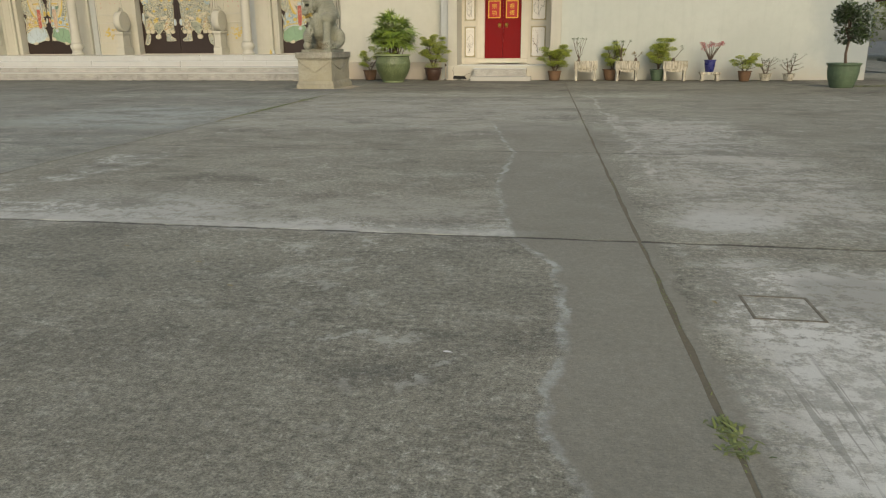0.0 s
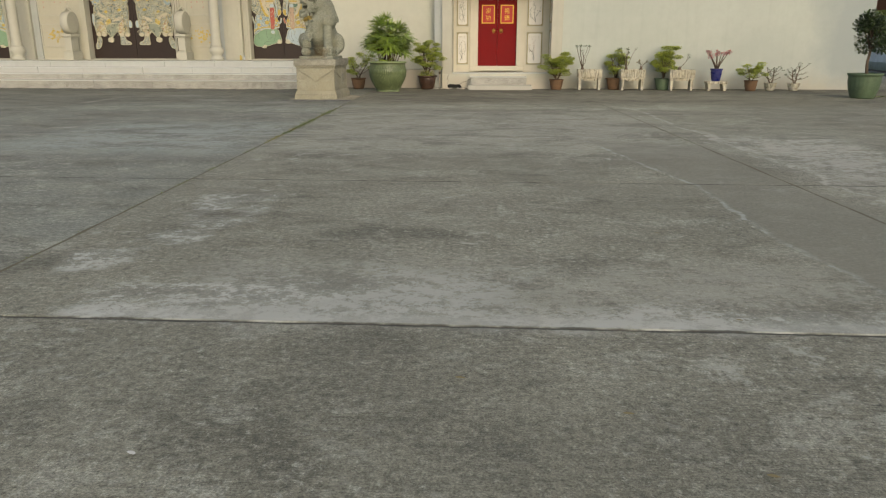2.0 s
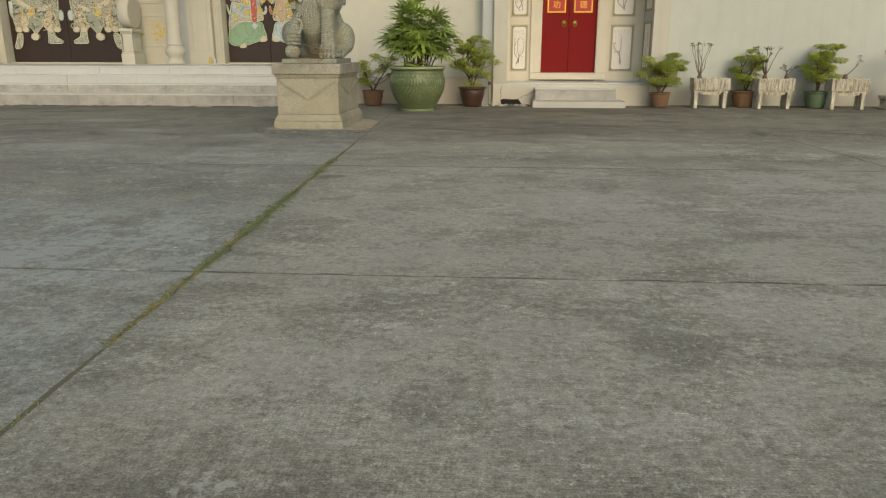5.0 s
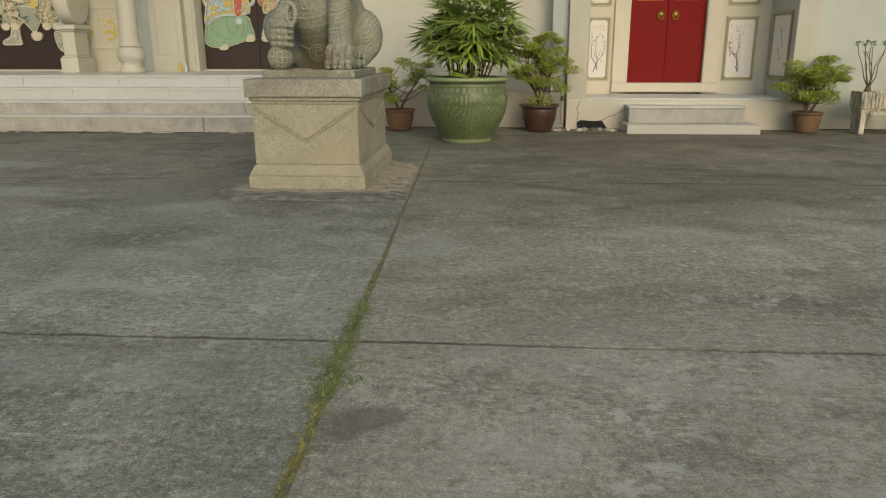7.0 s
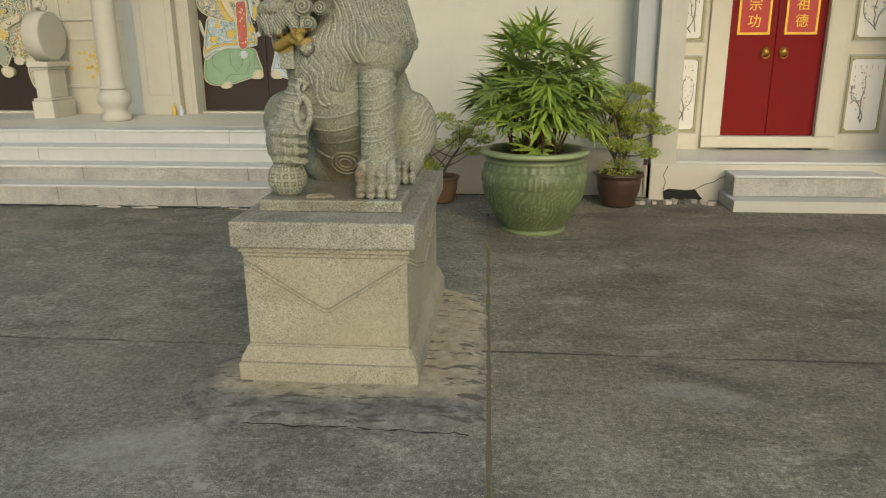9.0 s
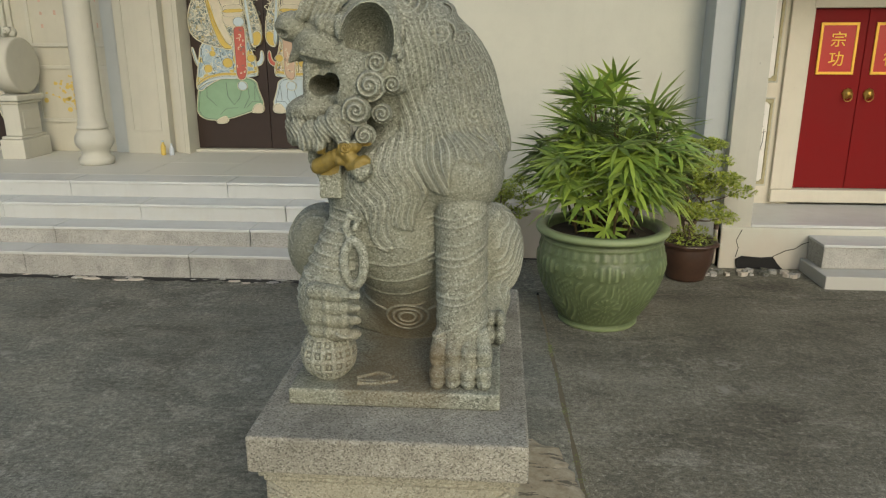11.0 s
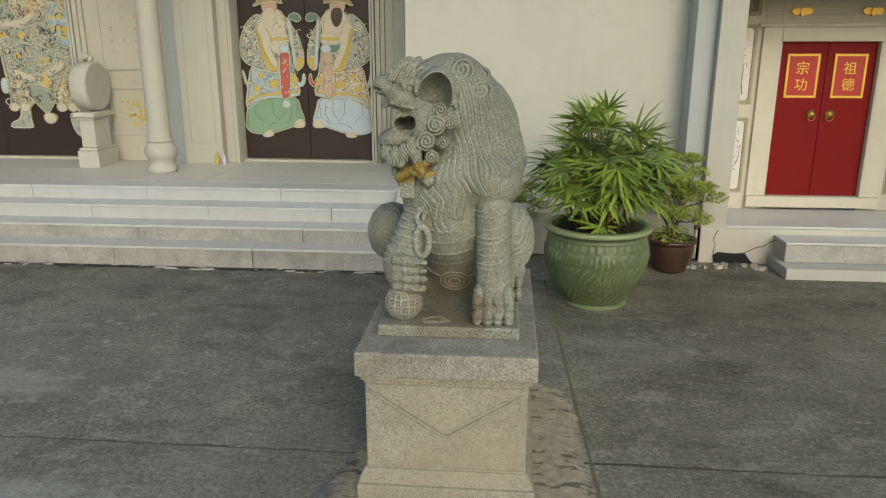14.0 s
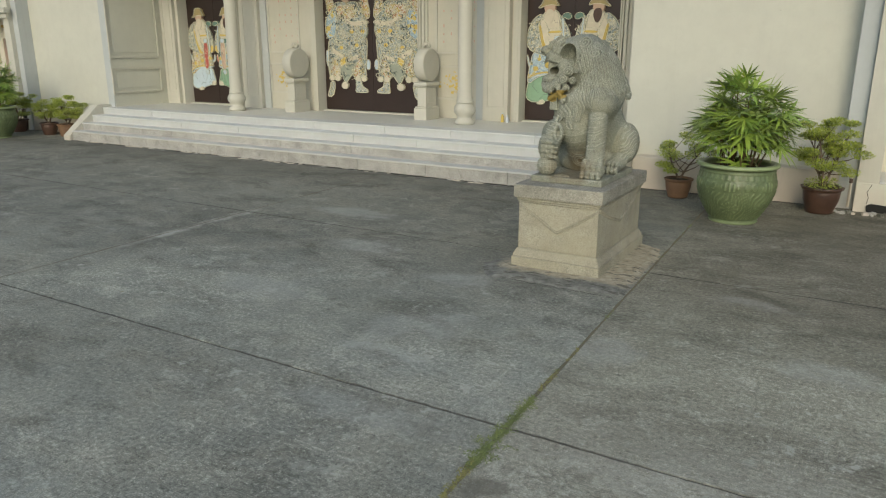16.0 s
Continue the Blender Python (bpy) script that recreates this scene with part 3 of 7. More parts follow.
def tube(bm, pts, radii, seg=7):
    pts = [Vector(p) for p in pts]
    if isinstance(radii, (int, float)):
        radii = [radii] * len(pts)
    rings = []
    for i, p in enumerate(pts):
        d = (pts[min(i + 1, len(pts) - 1)] - pts[max(i - 1, 0)]).normalized()
        a = d.cross(Vector((0.3, 1, 0.2) if abs(d.z) > 0.7 else (0, 0, 1))).normalized()
        b = d.cross(a)
        rings.append([bm.verts.new(p + (a * math.cos(2 * math.pi * k / seg) + b * math.sin(2 * math.pi * k / seg)) * radii[i]) for k in range(seg)])
    for p, q in zip(rings, rings[1:]):
        for k in range(seg):
            f = bm.faces.new((p[k], p[(k + 1) % seg], q[(k + 1) % seg], q[k]))
            f.smooth = True
    bm.faces.new(rings[0][::-1])
    bm.faces.new(rings[-1])
    return bm


def prism(bm, poly, y0, y1, inset=0.0):
    """A relief plate: a polygon in x, z, from y0 (front) back to y1; inset chamfers its front edge."""
    n = len(poly)
    cx, cz = sum(p[0] for p in poly) / n, sum(p[1] for p in poly) / n
    k = 1 - inset
    front = [bm.verts.new((cx + (x - cx) * k, y0, cz + (z - cz) * k)) for x, z in poly]
    rim = [bm.verts.new((x, y0 + (y1 - y0) * 0.5, z)) for x, z in poly]
    back = [bm.verts.new((x, y1, z)) for x, z in poly]
    bm.faces.new(front)
    bm.faces.new(back[::-1])
    for a, b in ((front, rim), (rim, back)):
        for i in range(n):
            j = (i + 1) % n
            bm.faces.new((a[j], a[i], b[i], b[j]))
    return bm


def rounded(points, turns=3):
    """Chaikin-smoothed closed polygon."""
    for _ in range(turns):
        out = []
        for (ax, ay), (bx, by) in zip(points, points[1:] + points[:1]):
            out += [(ax * 0.75 + bx * 0.25, ay * 0.75 + by * 0.25), (ax * 0.25 + bx * 0.75, ay * 0.25 + by * 0.75)]
        points = out
    return points


def mesh_of(bm, material, name):
    me = bpy.data.meshes.new(name)
    bmesh.ops.recalc_face_normals(bm, faces=bm.faces)
    bm.to_mesh(me)
    bm.free()
    for m in material if isinstance(material, (list, tuple)) else [material]:
        me.materials.append(m)
    return me


def part(name, bm, material, parent, label="", at=None):
    """One mesh object under a thing or a part."""
    ob = new(name, bm if isinstance(bm, bpy.types.Mesh) else mesh_of(bm, material, name))
    ob.parent = parent
    if at is not None:
        ob.matrix_basis = at
    return tagged(ob, label)


def thing(name, loc, label, category, group="", rz=0.0):
    ob = new(name)
    ob.location = loc
    ob.rotation_euler.z = radians(rz)
    ob.empty_display_size = 0.1
    return tagged(ob, label, category, group)


def structure(name, bm, material, label, category):
    ob = new(name, mesh_of(bm, material, name))
    return tagged(ob, label, category, kind="structure")


# ---- ground ----
rng = random.Random(7)
gbm = bmesh.new()
box(gbm, -400, 400, -400, 600, -0.4, -0.045)
ground = structure("ground", gbm, MOSSY, "dark packed earth and old concrete under the yard slabs", "ground")
LEAN = -0.03                                   # the long joints run slightly askew to the walls
LONG = [-35.6, -29.8, -23.95, -18.05, -12.1, -6.02, -0.28, 5.5, 11.3]
CROSS = [-6.2, -2.5, 1.2, 4.9, 8.59, 12.28, 15.97, 19.82, 23.62]


def long_x(i, y):
    return LONG[i] + LEAN * (y - 4.9)


def slab_mesh(i, j, gap_a, gap_b):
    """One poured slab with slightly ragged, rounded arrises."""
    bm = bmesh.new()
    y0, y1 = CROSS[j] + gap_b, CROSS[j + 1] - gap_b
    nx, ny = 24, 16
    rough = lambda s: rng.uniform(-1, 1) * s
    rim_pts = []
    for k in range(nx):
        rim_pts.append((long_x(i, y0) + gap_a + (long_x(i + 1, y0) - gap_a * 2 - long_x(i, y0)) * k / nx, y0 + rough(0.004)))
    for k in range(ny):
        y = y0 + (y1 - y0) * k / ny
        rim_pts.append((long_x(i + 1, y) - gap_a + rough(0.007), y))
    for k in range(nx):
        rim_pts.append((long_x(i + 1, y1) - gap_a - (long_x(i + 1, y1) - gap_a * 2 - long_x(i, y1)) * k / nx, y1 + rough(0.004)))
    for k in range(ny):
        y = y1 - (y1 - y0) * k / ny
        rim_pts.append((long_x(i, y) + gap_a + rough(0.007), y))
    cx, cy = sum(p[0] for p in rim_pts) / len(rim_pts), sum(p[1] for p in rim_pts) / len(rim_pts)
    top = [bm.verts.new((x + (0.006 if x < cx else -0.006), y + (0.006 if y < cy else -0.006), 0)) for x, y in rim_pts]
    mid = [bm.verts.new((x, y, -0.006)) for x, y in rim_pts]
    low = [bm.verts.new((x, y, -0.05)) for x, y in rim_pts]
    bm.faces.new(top)
    m = len(top)
    for a, b in ((mid, top), (low, mid)):
        for k in range(m):
            bm.faces.new((a[k], a[(k + 1) % m], b[(k + 1) % m], b[k]))
    return bm


for i in range(len(LONG) - 1):
    for j in range(len(CROSS) - 1):
        part("slab", slab_mesh(i, j, 0.008, 0.004), CONCRETE, ground)
for i in range(len(LONG)):
    bm = bmesh.new()
    rows_ = [(y, bm.verts.new((long_x(i, y) - 0.02, y, -0.001 + rng.uniform(-0.002, 0.001))), bm.verts.new((long_x(i, y) + 0.02, y, -0.001 + rng.uniform(-0.002, 0.001)))) for y in [-6.2 + k * 0.25 for k in range(120)]]
    for (_, a, b), (_, d, e) in zip(rows_, rows_[1:]):
        bm.faces.new((a, b, e, d))
    part("joint_dirt", bm, DIRT, ground)
for y in CROSS:
    part("joint_dirt", boxes((-35.5, 11.2, y - 0.012, y + 0.012, -0.03, -0.008)), GRIME, ground)
def ragged_strip(x0, x1, ya, yb, z, wob):
    """A broken-edged strip on the ground."""
    bm = bmesh.new()
    n = int((x1 - x0) / 0.12)
    row = [(bm.verts.new((x0 + (x1 - x0) * k / n, ya + rng.uniform(-wob, wob), z)), bm.verts.new((x0 + (x1 - x0) * k / n, yb, z))) for k in range(n + 1)]
    for (a, b), (c, d) in zip(row, row[1:]):
        bm.faces.new((a, c, d, b))
    return bm


part("edge_gap", ragged_strip(-8.1, -4.65, 24.70, 24.745, 0.002, 0.012), GRIME, ground, "dark gap between yard and wall")
part("edge_gap", ragged_strip(-22.9, -8.1, 23.70, 23.84, 0.003, 0.03), GRIME, ground, "dark broken edge before the steps")
part("edge_gap", ragged_strip(-1.0, 8.5, 24.58, 24.68, 0.002, 0.02), GRIME, ground, "dark gap between yard and wall")
part("edge_gap", ragged_strip(-26.4, -23.2, 24.70, 24.745, 0.002, 0.012), GRIME, ground, "dark gap between yard and wall")
bm = bmesh.new()
walk_y, crack = 18.84, []
for k in range(40):
    walk_y += rng.uniform(-0.016, 0.016) + (18.82 - walk_y) * 0.1
    w = rng.uniform(0.002, 0.007) * (0.4 + abs(math.sin(k * 0.7)))
    crack.append((bm.verts.new((-7.98 + k * 0.037, walk_y - w, 0.004)), bm.verts.new((-7.98 + k * 0.037, walk_y + w, 0.004))))
for (p, q), (u, v) in zip(crack, crack[1:]):
    bm.faces.new((p, u, v, q))
part("crack", bm, GRIME, ground, "dark crack before the pedestal")
# rest of the yard: along the buildings, to the side drive and behind
part("yard_edge", boxes((-36, 11, 23.632, 30, -0.05, -0.004)), CONCRETE, ground, "blackened concrete strip along the walls")
part("side_drive", boxes((11.3, 60, -6, 23.62, -0.05, -0.006), (11.06, 60, 23.64, 70, -0.05, -0.006)), CONCRETE, ground)
part("rear_yard", boxes((-36, 60, -60, -6.22, -0.05, -0.006)), CONCRETE, ground)

# ---- central hall: recessed portico with three painted double doors ----
CX = -15.55                                    # axis of the hall
FLOOR_Z, DOOR_Y, WALL_Y = 0.80, 27.2, 27.0
FRONT_Y = 25.08                                # outer wall faces beside the portico
E_IN, W_IN = -8.36, -22.74                     # inner sides of the recess
DOORS = [(-22.0, -19.85), (-16.97, -13.92), (-11.3, -9.15)]
TOP_Z = 5.2


def wall_run(name, spans, y0, y1, z0, z1, label, material=None):
    bm = bmesh.new()
    for a, b in spans:
        box(bm, a, b, y0, y1, z0, z1, 0.006)
    return structure(name, bm, material or PLASTER, label, "wall")


wall_run("wall_hall_back", [(W_IN, DOORS[0][0]), (DOORS[0][1], DOORS[1][0]), (DOORS[1][1], DOORS[2][0]), (DOORS[2][1], E_IN)], WALL_Y, 27.6, FLOOR_Z, TOP_Z, "cream plastered hall wall between painted doors", HALLWASH)
structure("wall_over_doors", boxes(*[(a, b, WALL_Y + 0.01, 27.6, 4.1, TOP_Z) for a, b in DOORS]), TRIM, "cream plastered wall over the doors", "wall")
structure("wall_hall_closing", boxes((W_IN, E_IN, 27.62, 27.8, 0, TOP_Z)), PLASTER, "plain wall closing the hall", "wall")
structure("portico_ceiling", boxes((W_IN + 0.01, E_IN - 0.01, 24.9, 26.99, 5.0, TOP_Z)), TRIM, "white painted portico ceiling", "ceiling")

floor = structure("portico_floor", boxes((W_IN + 0.004, E_IN - 0.004, 25.2, 27.62, 0.3, FLOOR_Z - 0.006)), MOSSY, "pale stone-tiled portico floor", "floor")
ntx = 15
for i in range(ntx):
    for y0, y1 in ((25.205, 26.1), (26.104, 26.998)):
        a = W_IN + (E_IN - W_IN) * i / ntx
        b = W_IN + (E_IN - W_IN) * (i + 1) / ntx
        part("floor_tile", boxes((a + 0.002, b - 0.001, y0, y1, FLOOR_Z - 0.02, FLOOR_Z + rng.uniform(-0.0006, 0.0006)), bevel=0.0012), FLOOR, floor)
for a, b in DOORS:
    part("floor_tile", boxes((a, b, 27.002, 27.19, FLOOR_Z - 0.02, FLOOR_Z)), FLOOR, floor)

# broad front steps of long stone blocks
STEP_E, STEP_W = -8.42, -22.9
steps = structure("front_steps", boxes((STEP_W, STEP_E, 24.2, 25.19, -0.04, 0.23)), MOSSY, "broad flight of pale stone steps before the hall", "steps")
for row, (y0, y1, z0, z1, mat) in enumerate([(23.80, 24.14, -0.03, 0.25, STEPSTONE), (24.11, 24.47, 0.25, 0.44, STEPSTONE), (24.44, 24.81, 0.44, 0.62, MARBLE), (24.79, 25.2, 0.62, FLOOR_Z, MARBLE)]):
    x = STEP_W
    while x < STEP_E - 0.01:
        w = rng.uniform(1.35, 2.2)
        b = STEP_E if STEP_E - (x + w) < 0.8 else x + w
        dy = rng.uniform(-0.006, 0.006)
        block = part("stone_block", boxes((x + 0.003, b - 0.003, y0 + dy, y1 + 0.1, z0, z1 - 0.032), bevel=0.004), mat, steps)
        part("tread", boxes((x + 0.003, b - 0.003, y0 + dy - 0.015, y1, z1 - 0.031, z1), bevel=0.008), TREAD, block, "smooth tread, sky light in its paler colour")
        x = b
for x0, x1 in ((STEP_E + 0.002, STEP_E + 0.3), (STEP_W - 0.3, STEP_W - 0.002)):
    bm = bmesh.new()
    vs = [[bm.verts.new((x, y, z)) for y, z in ((23.72, -0.03), (23.72, 0.12), (24.62, 0.86), (25.07, 0.86), (25.07, -0.03))] for x in (x0, x1)]
    bm.faces.new(vs[0])
    bm.faces.new(vs[1][::-1])
    for k in range(5):
        bm.faces.new((vs[0][k], vs[1][k], vs[1][(k + 1) % 5], vs[0][(k + 1) % 5]))
    bmesh.ops.bevel(bm, geom=bm.edges[:], offset=0.012, segments=2, affect='EDGES')
    part("cheek_wall", bm, TRIM, steps, "white sloping cheek wall of the steps")

# ---- flank walls, east and west of the portico ----
PIL_A, PIL_B = -4.63, -4.33                    # pilaster west of the small porch
mirror = lambda x: 2 * CX - x


def flank(name, x0, x1, y0, label):
    a, b = min(x0, x1), max(x0, x1)
    structure(name, boxes((a, b, y0, 27.6, -0.03, TOP_Z), bevel=0.01), PLASTER, label, "wall")


flank("wall_flank_east", E_IN, PIL_A - 0.002, FRONT_Y, "tall cream lime-washed wall beside the hall steps")
flank("wall_flank_west", mirror(PIL_A) + 0.002, W_IN, FRONT_Y, "tall cream lime-washed wall beside the hall steps")
structure("baseboard_east", boxes((STEP_E + 0.31, PIL_A - 0.004, 24.745, FRONT_Y - 0.001, -0.02, 0.56), bevel=0.02), SKIRT, "stained plaster band at the wall's foot", "baseboard")
structure("baseboard_west", boxes((mirror(PIL_A) + 0.004, STEP_W - 0.31, 24.745, FRONT_Y - 0.001, -0.02, 0.56), bevel=0.02), SKIRT, "stained plaster band at the wall's foot", "baseboard")


def porch_shell(m, tag):
    """Small recessed porch with pilasters; m maps x so that the west one is the east one's mirror image."""
    def bx(x0, x1, *r):
        return (min(m(x0), m(x1)), max(m(x0), m(x1)), *r)
    bm = bmesh.new()
    box(bm, *bx(PIL_A, PIL_B, 24.58, 25.66, -0.02, TOP_Z), bevel=0.008)
    structure("pilaster_" + tag, bm, TRIM, "square white-painted pilaster at the porch", "pilaster")
    structure("pilaster_strip_" + tag, boxes(bx(PIL_A - 0.24, PIL_A - 0.002, 24.7, 25.077, -0.02, TOP_Z), bevel=0.006), PALEBLUE, "pale blue painted strip beside the porch pilaster", "pilaster")
    pw = structure("wall_porch_" + tag, boxes(bx(PIL_B + 0.002, -1.3, 25.97, 26.1, 0.3, TOP_Z), bevel=0.004), PORCH, "pale porch wall around the red door", "wall")
    for r in (bx(PIL_B + 0.002, -3.56, 25.66, 25.95, 0.3, TOP_Z), bx(-2.32, -1.3, 25.66, 25.95, 0.3, TOP_Z), bx(-3.558, -2.322, 25.662, 25.95, 2.67, TOP_Z)):
        part("wall_panel", boxes(r, bevel=0.004), PORCH, pw)
    structure("porch_ceiling_" + tag, boxes(bx(PIL_B + 0.002, -1.302, 24.6, 25.655, 3.42, 3.6)), TRIM, "white porch ceiling", "ceiling")
    bm = bmesh.new()
    box(bm, *bx(PIL_A - 0.12, -1.15, 24.42, 24.575, 3.34, 3.5), bevel=0.012)
    box(bm, *bx(PIL_A - 0.06, -1.2, 24.5, 24.578, 3.2, 3.34), bevel=0.008)
    structure("porch_trim_" + tag, bm, TRIM, "moulded eave board over the porch", "trim")


porch_shell(lambda x: x, "east")
porch_shell(mirror, "west")
structure("wall_far_east", boxes((-1.298, 8.1, 24.68, 30.0, -0.03, 4.6), bevel=0.01), GREYWALL, "long grey-green wall behind the row of potted plants", "wall")
structure("wall_far_west", boxes((-40, mirror(-1.298), 24.68, 30.0, -0.03, 4.6), bevel=0.01), PLASTER, "plain cream wall beyond the west porch", "wall")
structure("porch_jamb_east", boxes((-1.33, -1.0, 24.53, 24.677, -0.02, 3.33), bevel=0.008), TRIM, "white-painted porch jamb", "pilaster")
structure("roof_over_hall", boxes((-40, 8.6, 24.3, 31, TOP_Z + 0.01, TOP_Z + 0.4)), ROOFTILE, "tiled roof closing the hall", "roof")

# ---- mouldings, panels and frames on the hall front ----
def frame_ring(bm, x0, x1, z0, z1, y, w, d):
    """A rectangular picture-frame moulding proud of the plane y by d."""
    box(bm, x0, x1, y - d, y, z0, z0 + w, 0.004)
    box(bm, x0, x1, y - d, y, z1 - w, z1, 0.004)
    box(bm, x0, x0 + w, y - d, y, z0 + w, z1 - w, 0.004)
    box(bm, x1 - w, x1, y - d, y, z0 + w, z1 - w, 0.004)
    return bm


def sprig(bm, x, z, y, size, seed, stems=3):
    """A painted spray: a few thin strokes with small blobs."""
    r = random.Random(seed)
    for s in range(stems):
        a = radians(r.uniform(50, 130))
        px, pz = x + r.uniform(-0.08, 0.08) * size, z
        pts = []
        for k in range(5):
            pts.append((px, y, pz))
            a += radians(r.uniform(-25, 25))
            px += math.cos(a) * size * 0.22
            pz += math.sin(a) * size * 0.22
            if k:
                q = rounded([(px - 0.012, pz - 0.008), (px + 0.016, pz - 0.012), (px + 0.02 * r.random() + 0.012, pz + 0.018), (px - 0.016, pz + 0.012)], 1)
                prism(bm, q, y - 0.002, y + 0.001)
        tube(bm, pts, 0.0028, 4)


def wall_panel(name, x0, x1, z0, z1, y, ring_mat, field_mat, paint=None, seed=1, label=""):
    ob = structure(name, boxes((x0 + 0.05, x1 - 0.05, y - 0.012, y + 0.01, z0 + 0.05, z1 - 0.05)), field_mat, label, "panel")
    bm = bmesh.new()
    frame_ring(bm, x0, x1, z0, z1, y, 0.05, 0.035)
    part("moulding", bm, ring_mat, ob)
    if paint:
        bm = bmesh.new()
        sprig(bm, (x0 + x1) / 2, z0 + (z1 - z0) * 0.22, y - 0.013, min((z1 - z0) * 0.55, (x1 - x0) * 1.1), seed, 5)
        r = random.Random(seed)
        for c in range(26):
            px, pz, q = (x0 + x1) / 2 + r.gauss(0, 0.22) * (x1 - x0) * 0.8, z0 + (z1 - z0) * r.uniform(0.2, 0.72), r.uniform(0.02, 0.05)
            if x0 + 0.12 < px < x1 - 0.12:
                prism(bm, rounded([(px + q * r.uniform(0.6, 1.2) * math.cos(a * 1.05), pz + q * r.uniform(0.5, 1.1) * math.sin(a * 1.05)) for a in range(6)], 1), y - 0.0165, y - 0.011)
        part("painted_spray", bm, paint, ob)
    return ob


for s, (x0, x1) in enumerate(((-13.5, -12.42), (mirror(-12.42), mirror(-13.5)))):
    wall_panel("hall_panel", x0, x1, 1.22, 2.0, WALL_Y, TRIM, HALLWASH, YELLOW, 3 + s, "low plaster panel with a faded yellow painted spray")
    ob = wall_panel("hall_panel", x0, x1, 2.25, 4.3, WALL_Y, TRIM, HALLWASH, None, 3, "tall plaster panel with faded columns of writing")
    bm = bmesh.new()
    for c in range(5):
        for k in range(9):
            if rng.random() < 0.75:
                z = 2.5 + k * 0.17
                x = x0 + 0.2 + c * 0.2
                box(bm, x, x + 0.035, WALL_Y - 0.014, WALL_Y - 0.010, z, z + rng.uniform(0.03, 0.07))
    part("faded_writing", bm, FADEDRED, ob)
for x in (-12.18, -8.92, mirror(-12.18), mirror(-8.92)):
    bm = bmesh.new()
    a, b = (x, x + 0.62) if x > -9.5 or -14 < x < -10 else (x - 0.62, x)
    if x == -8.92 or x == mirror(-8.92):
        a, b = (-8.9, -8.38) if x > CX else (mirror(-8.38), mirror(-8.9))
    box(bm, a, b, WALL_Y - 0.16, WALL_Y - 0.001, FLOOR_Z, 5.0, 0.006)
    frame_ring(bm, a + 0.1, b - 0.1, FLOOR_Z + 0.3, 4.4, WALL_Y - 0.16, 0.025, 0.012)
    structure("hall_pilaster", bm, TRIM, "cream panelled pilaster beside a painted door", "pilaster")
for x in (-12.41, mirror(-12.19)):
    structure("hall_strip", boxes((x, x + 0.22, WALL_Y - 0.06, WALL_Y - 0.001, FLOOR_Z, 5.0), bevel=0.005), PALEBLUE, "pale blue painted strip beside a pilaster", "pilaster")
structure("corner_strip", boxes((W_IN - 0.25, W_IN - 0.004, FRONT_Y - 0.02, FRONT_Y - 0.001, FLOOR_Z, 5.0), bevel=0.005), PALEBLUE, "pale blue painted strip at the portico's corner", "pilaster")
for a, b in DOORS:
    bm = bmesh.new()
    for k, (w, d) in enumerate(((0.22, 0.05), (0.15, 0.09), (0.07, 0.12))):
        box(bm, a - w, a - w + (0.068 if k < 2 else 0.036), WALL_Y - d, WALL_Y - 0.001, FLOOR_Z, 4.3, 0.008)
        box(bm, b + w - (0.068 if k < 2 else 0.036), b + w, WALL_Y - d, WALL_Y - 0.001, FLOOR_Z, 4.3, 0.008)
    box(bm, a - 0.03, a + 0.002, WALL_Y - 0.14, DOOR_Y, FLOOR_Z, 4.1, 0.006)
    box(bm, b - 0.002, b + 0.03, WALL_Y - 0.14, DOOR_Y, FLOOR_Z, 4.1, 0.006)
    box(bm, a + 0.004, b - 0.004, WALL_Y + 0.06, DOOR_Y + 0.02, FLOOR_Z + 0.001, FLOOR_Z + 0.035, 0.004)
    structure("door_trim", bm, TRIM, "stepped cream moulding round a painted door", "trim")
# panels on the return wall at the west end of the portico
for z0, z1 in ((1.15, 1.85), (2.1, 4.3)):
    bm = bmesh.new()
    for y0, y1, q0, q1 in ((25.05, 26.7, z0, z0 + 0.06), (25.05, 26.7, z1 - 0.06, z1), (25.05, 25.11, z0 + 0.06, z1 - 0.06), (26.64, 26.7, z0 + 0.06, z1 - 0.06)):
        box(bm, W_IN + 0.001, W_IN + 0.04, y0, y1, q0, q1, 0.005)
    ob = structure("return_panel", bm, TRIM, "moulded plaster panel on the portico's side wall", "panel")
    part("panel_field", boxes((W_IN + 0.001, W_IN + 0.012, 25.2, 26.55, z0 + 0.15, z1 - 0.15), bevel=0.004), PLASTER, ob)


# ---- hall doors with painted relief figures, kept as plain robe shapes ----
def strip_of(pts, width, closed=False):
    """Outline of a thin band along a line, for drawn edges and folds."""
    n = len(pts)
    left, right = [], []
    for i, (x, z) in enumerate(pts):
        ax, az = pts[i - 1] if i or closed else pts[i]
        bx, bz = pts[(i + 1) % n] if i < n - 1 or closed else pts[i]
        dx, dz = bx - ax, bz - az
        q = math.hypot(dx, dz) or 1
        left.append((x - dz / q * width / 2, z + dx / q * width / 2))
        right.append((x + dz / q * width / 2, z - dx / q * width / 2))
    return left, right


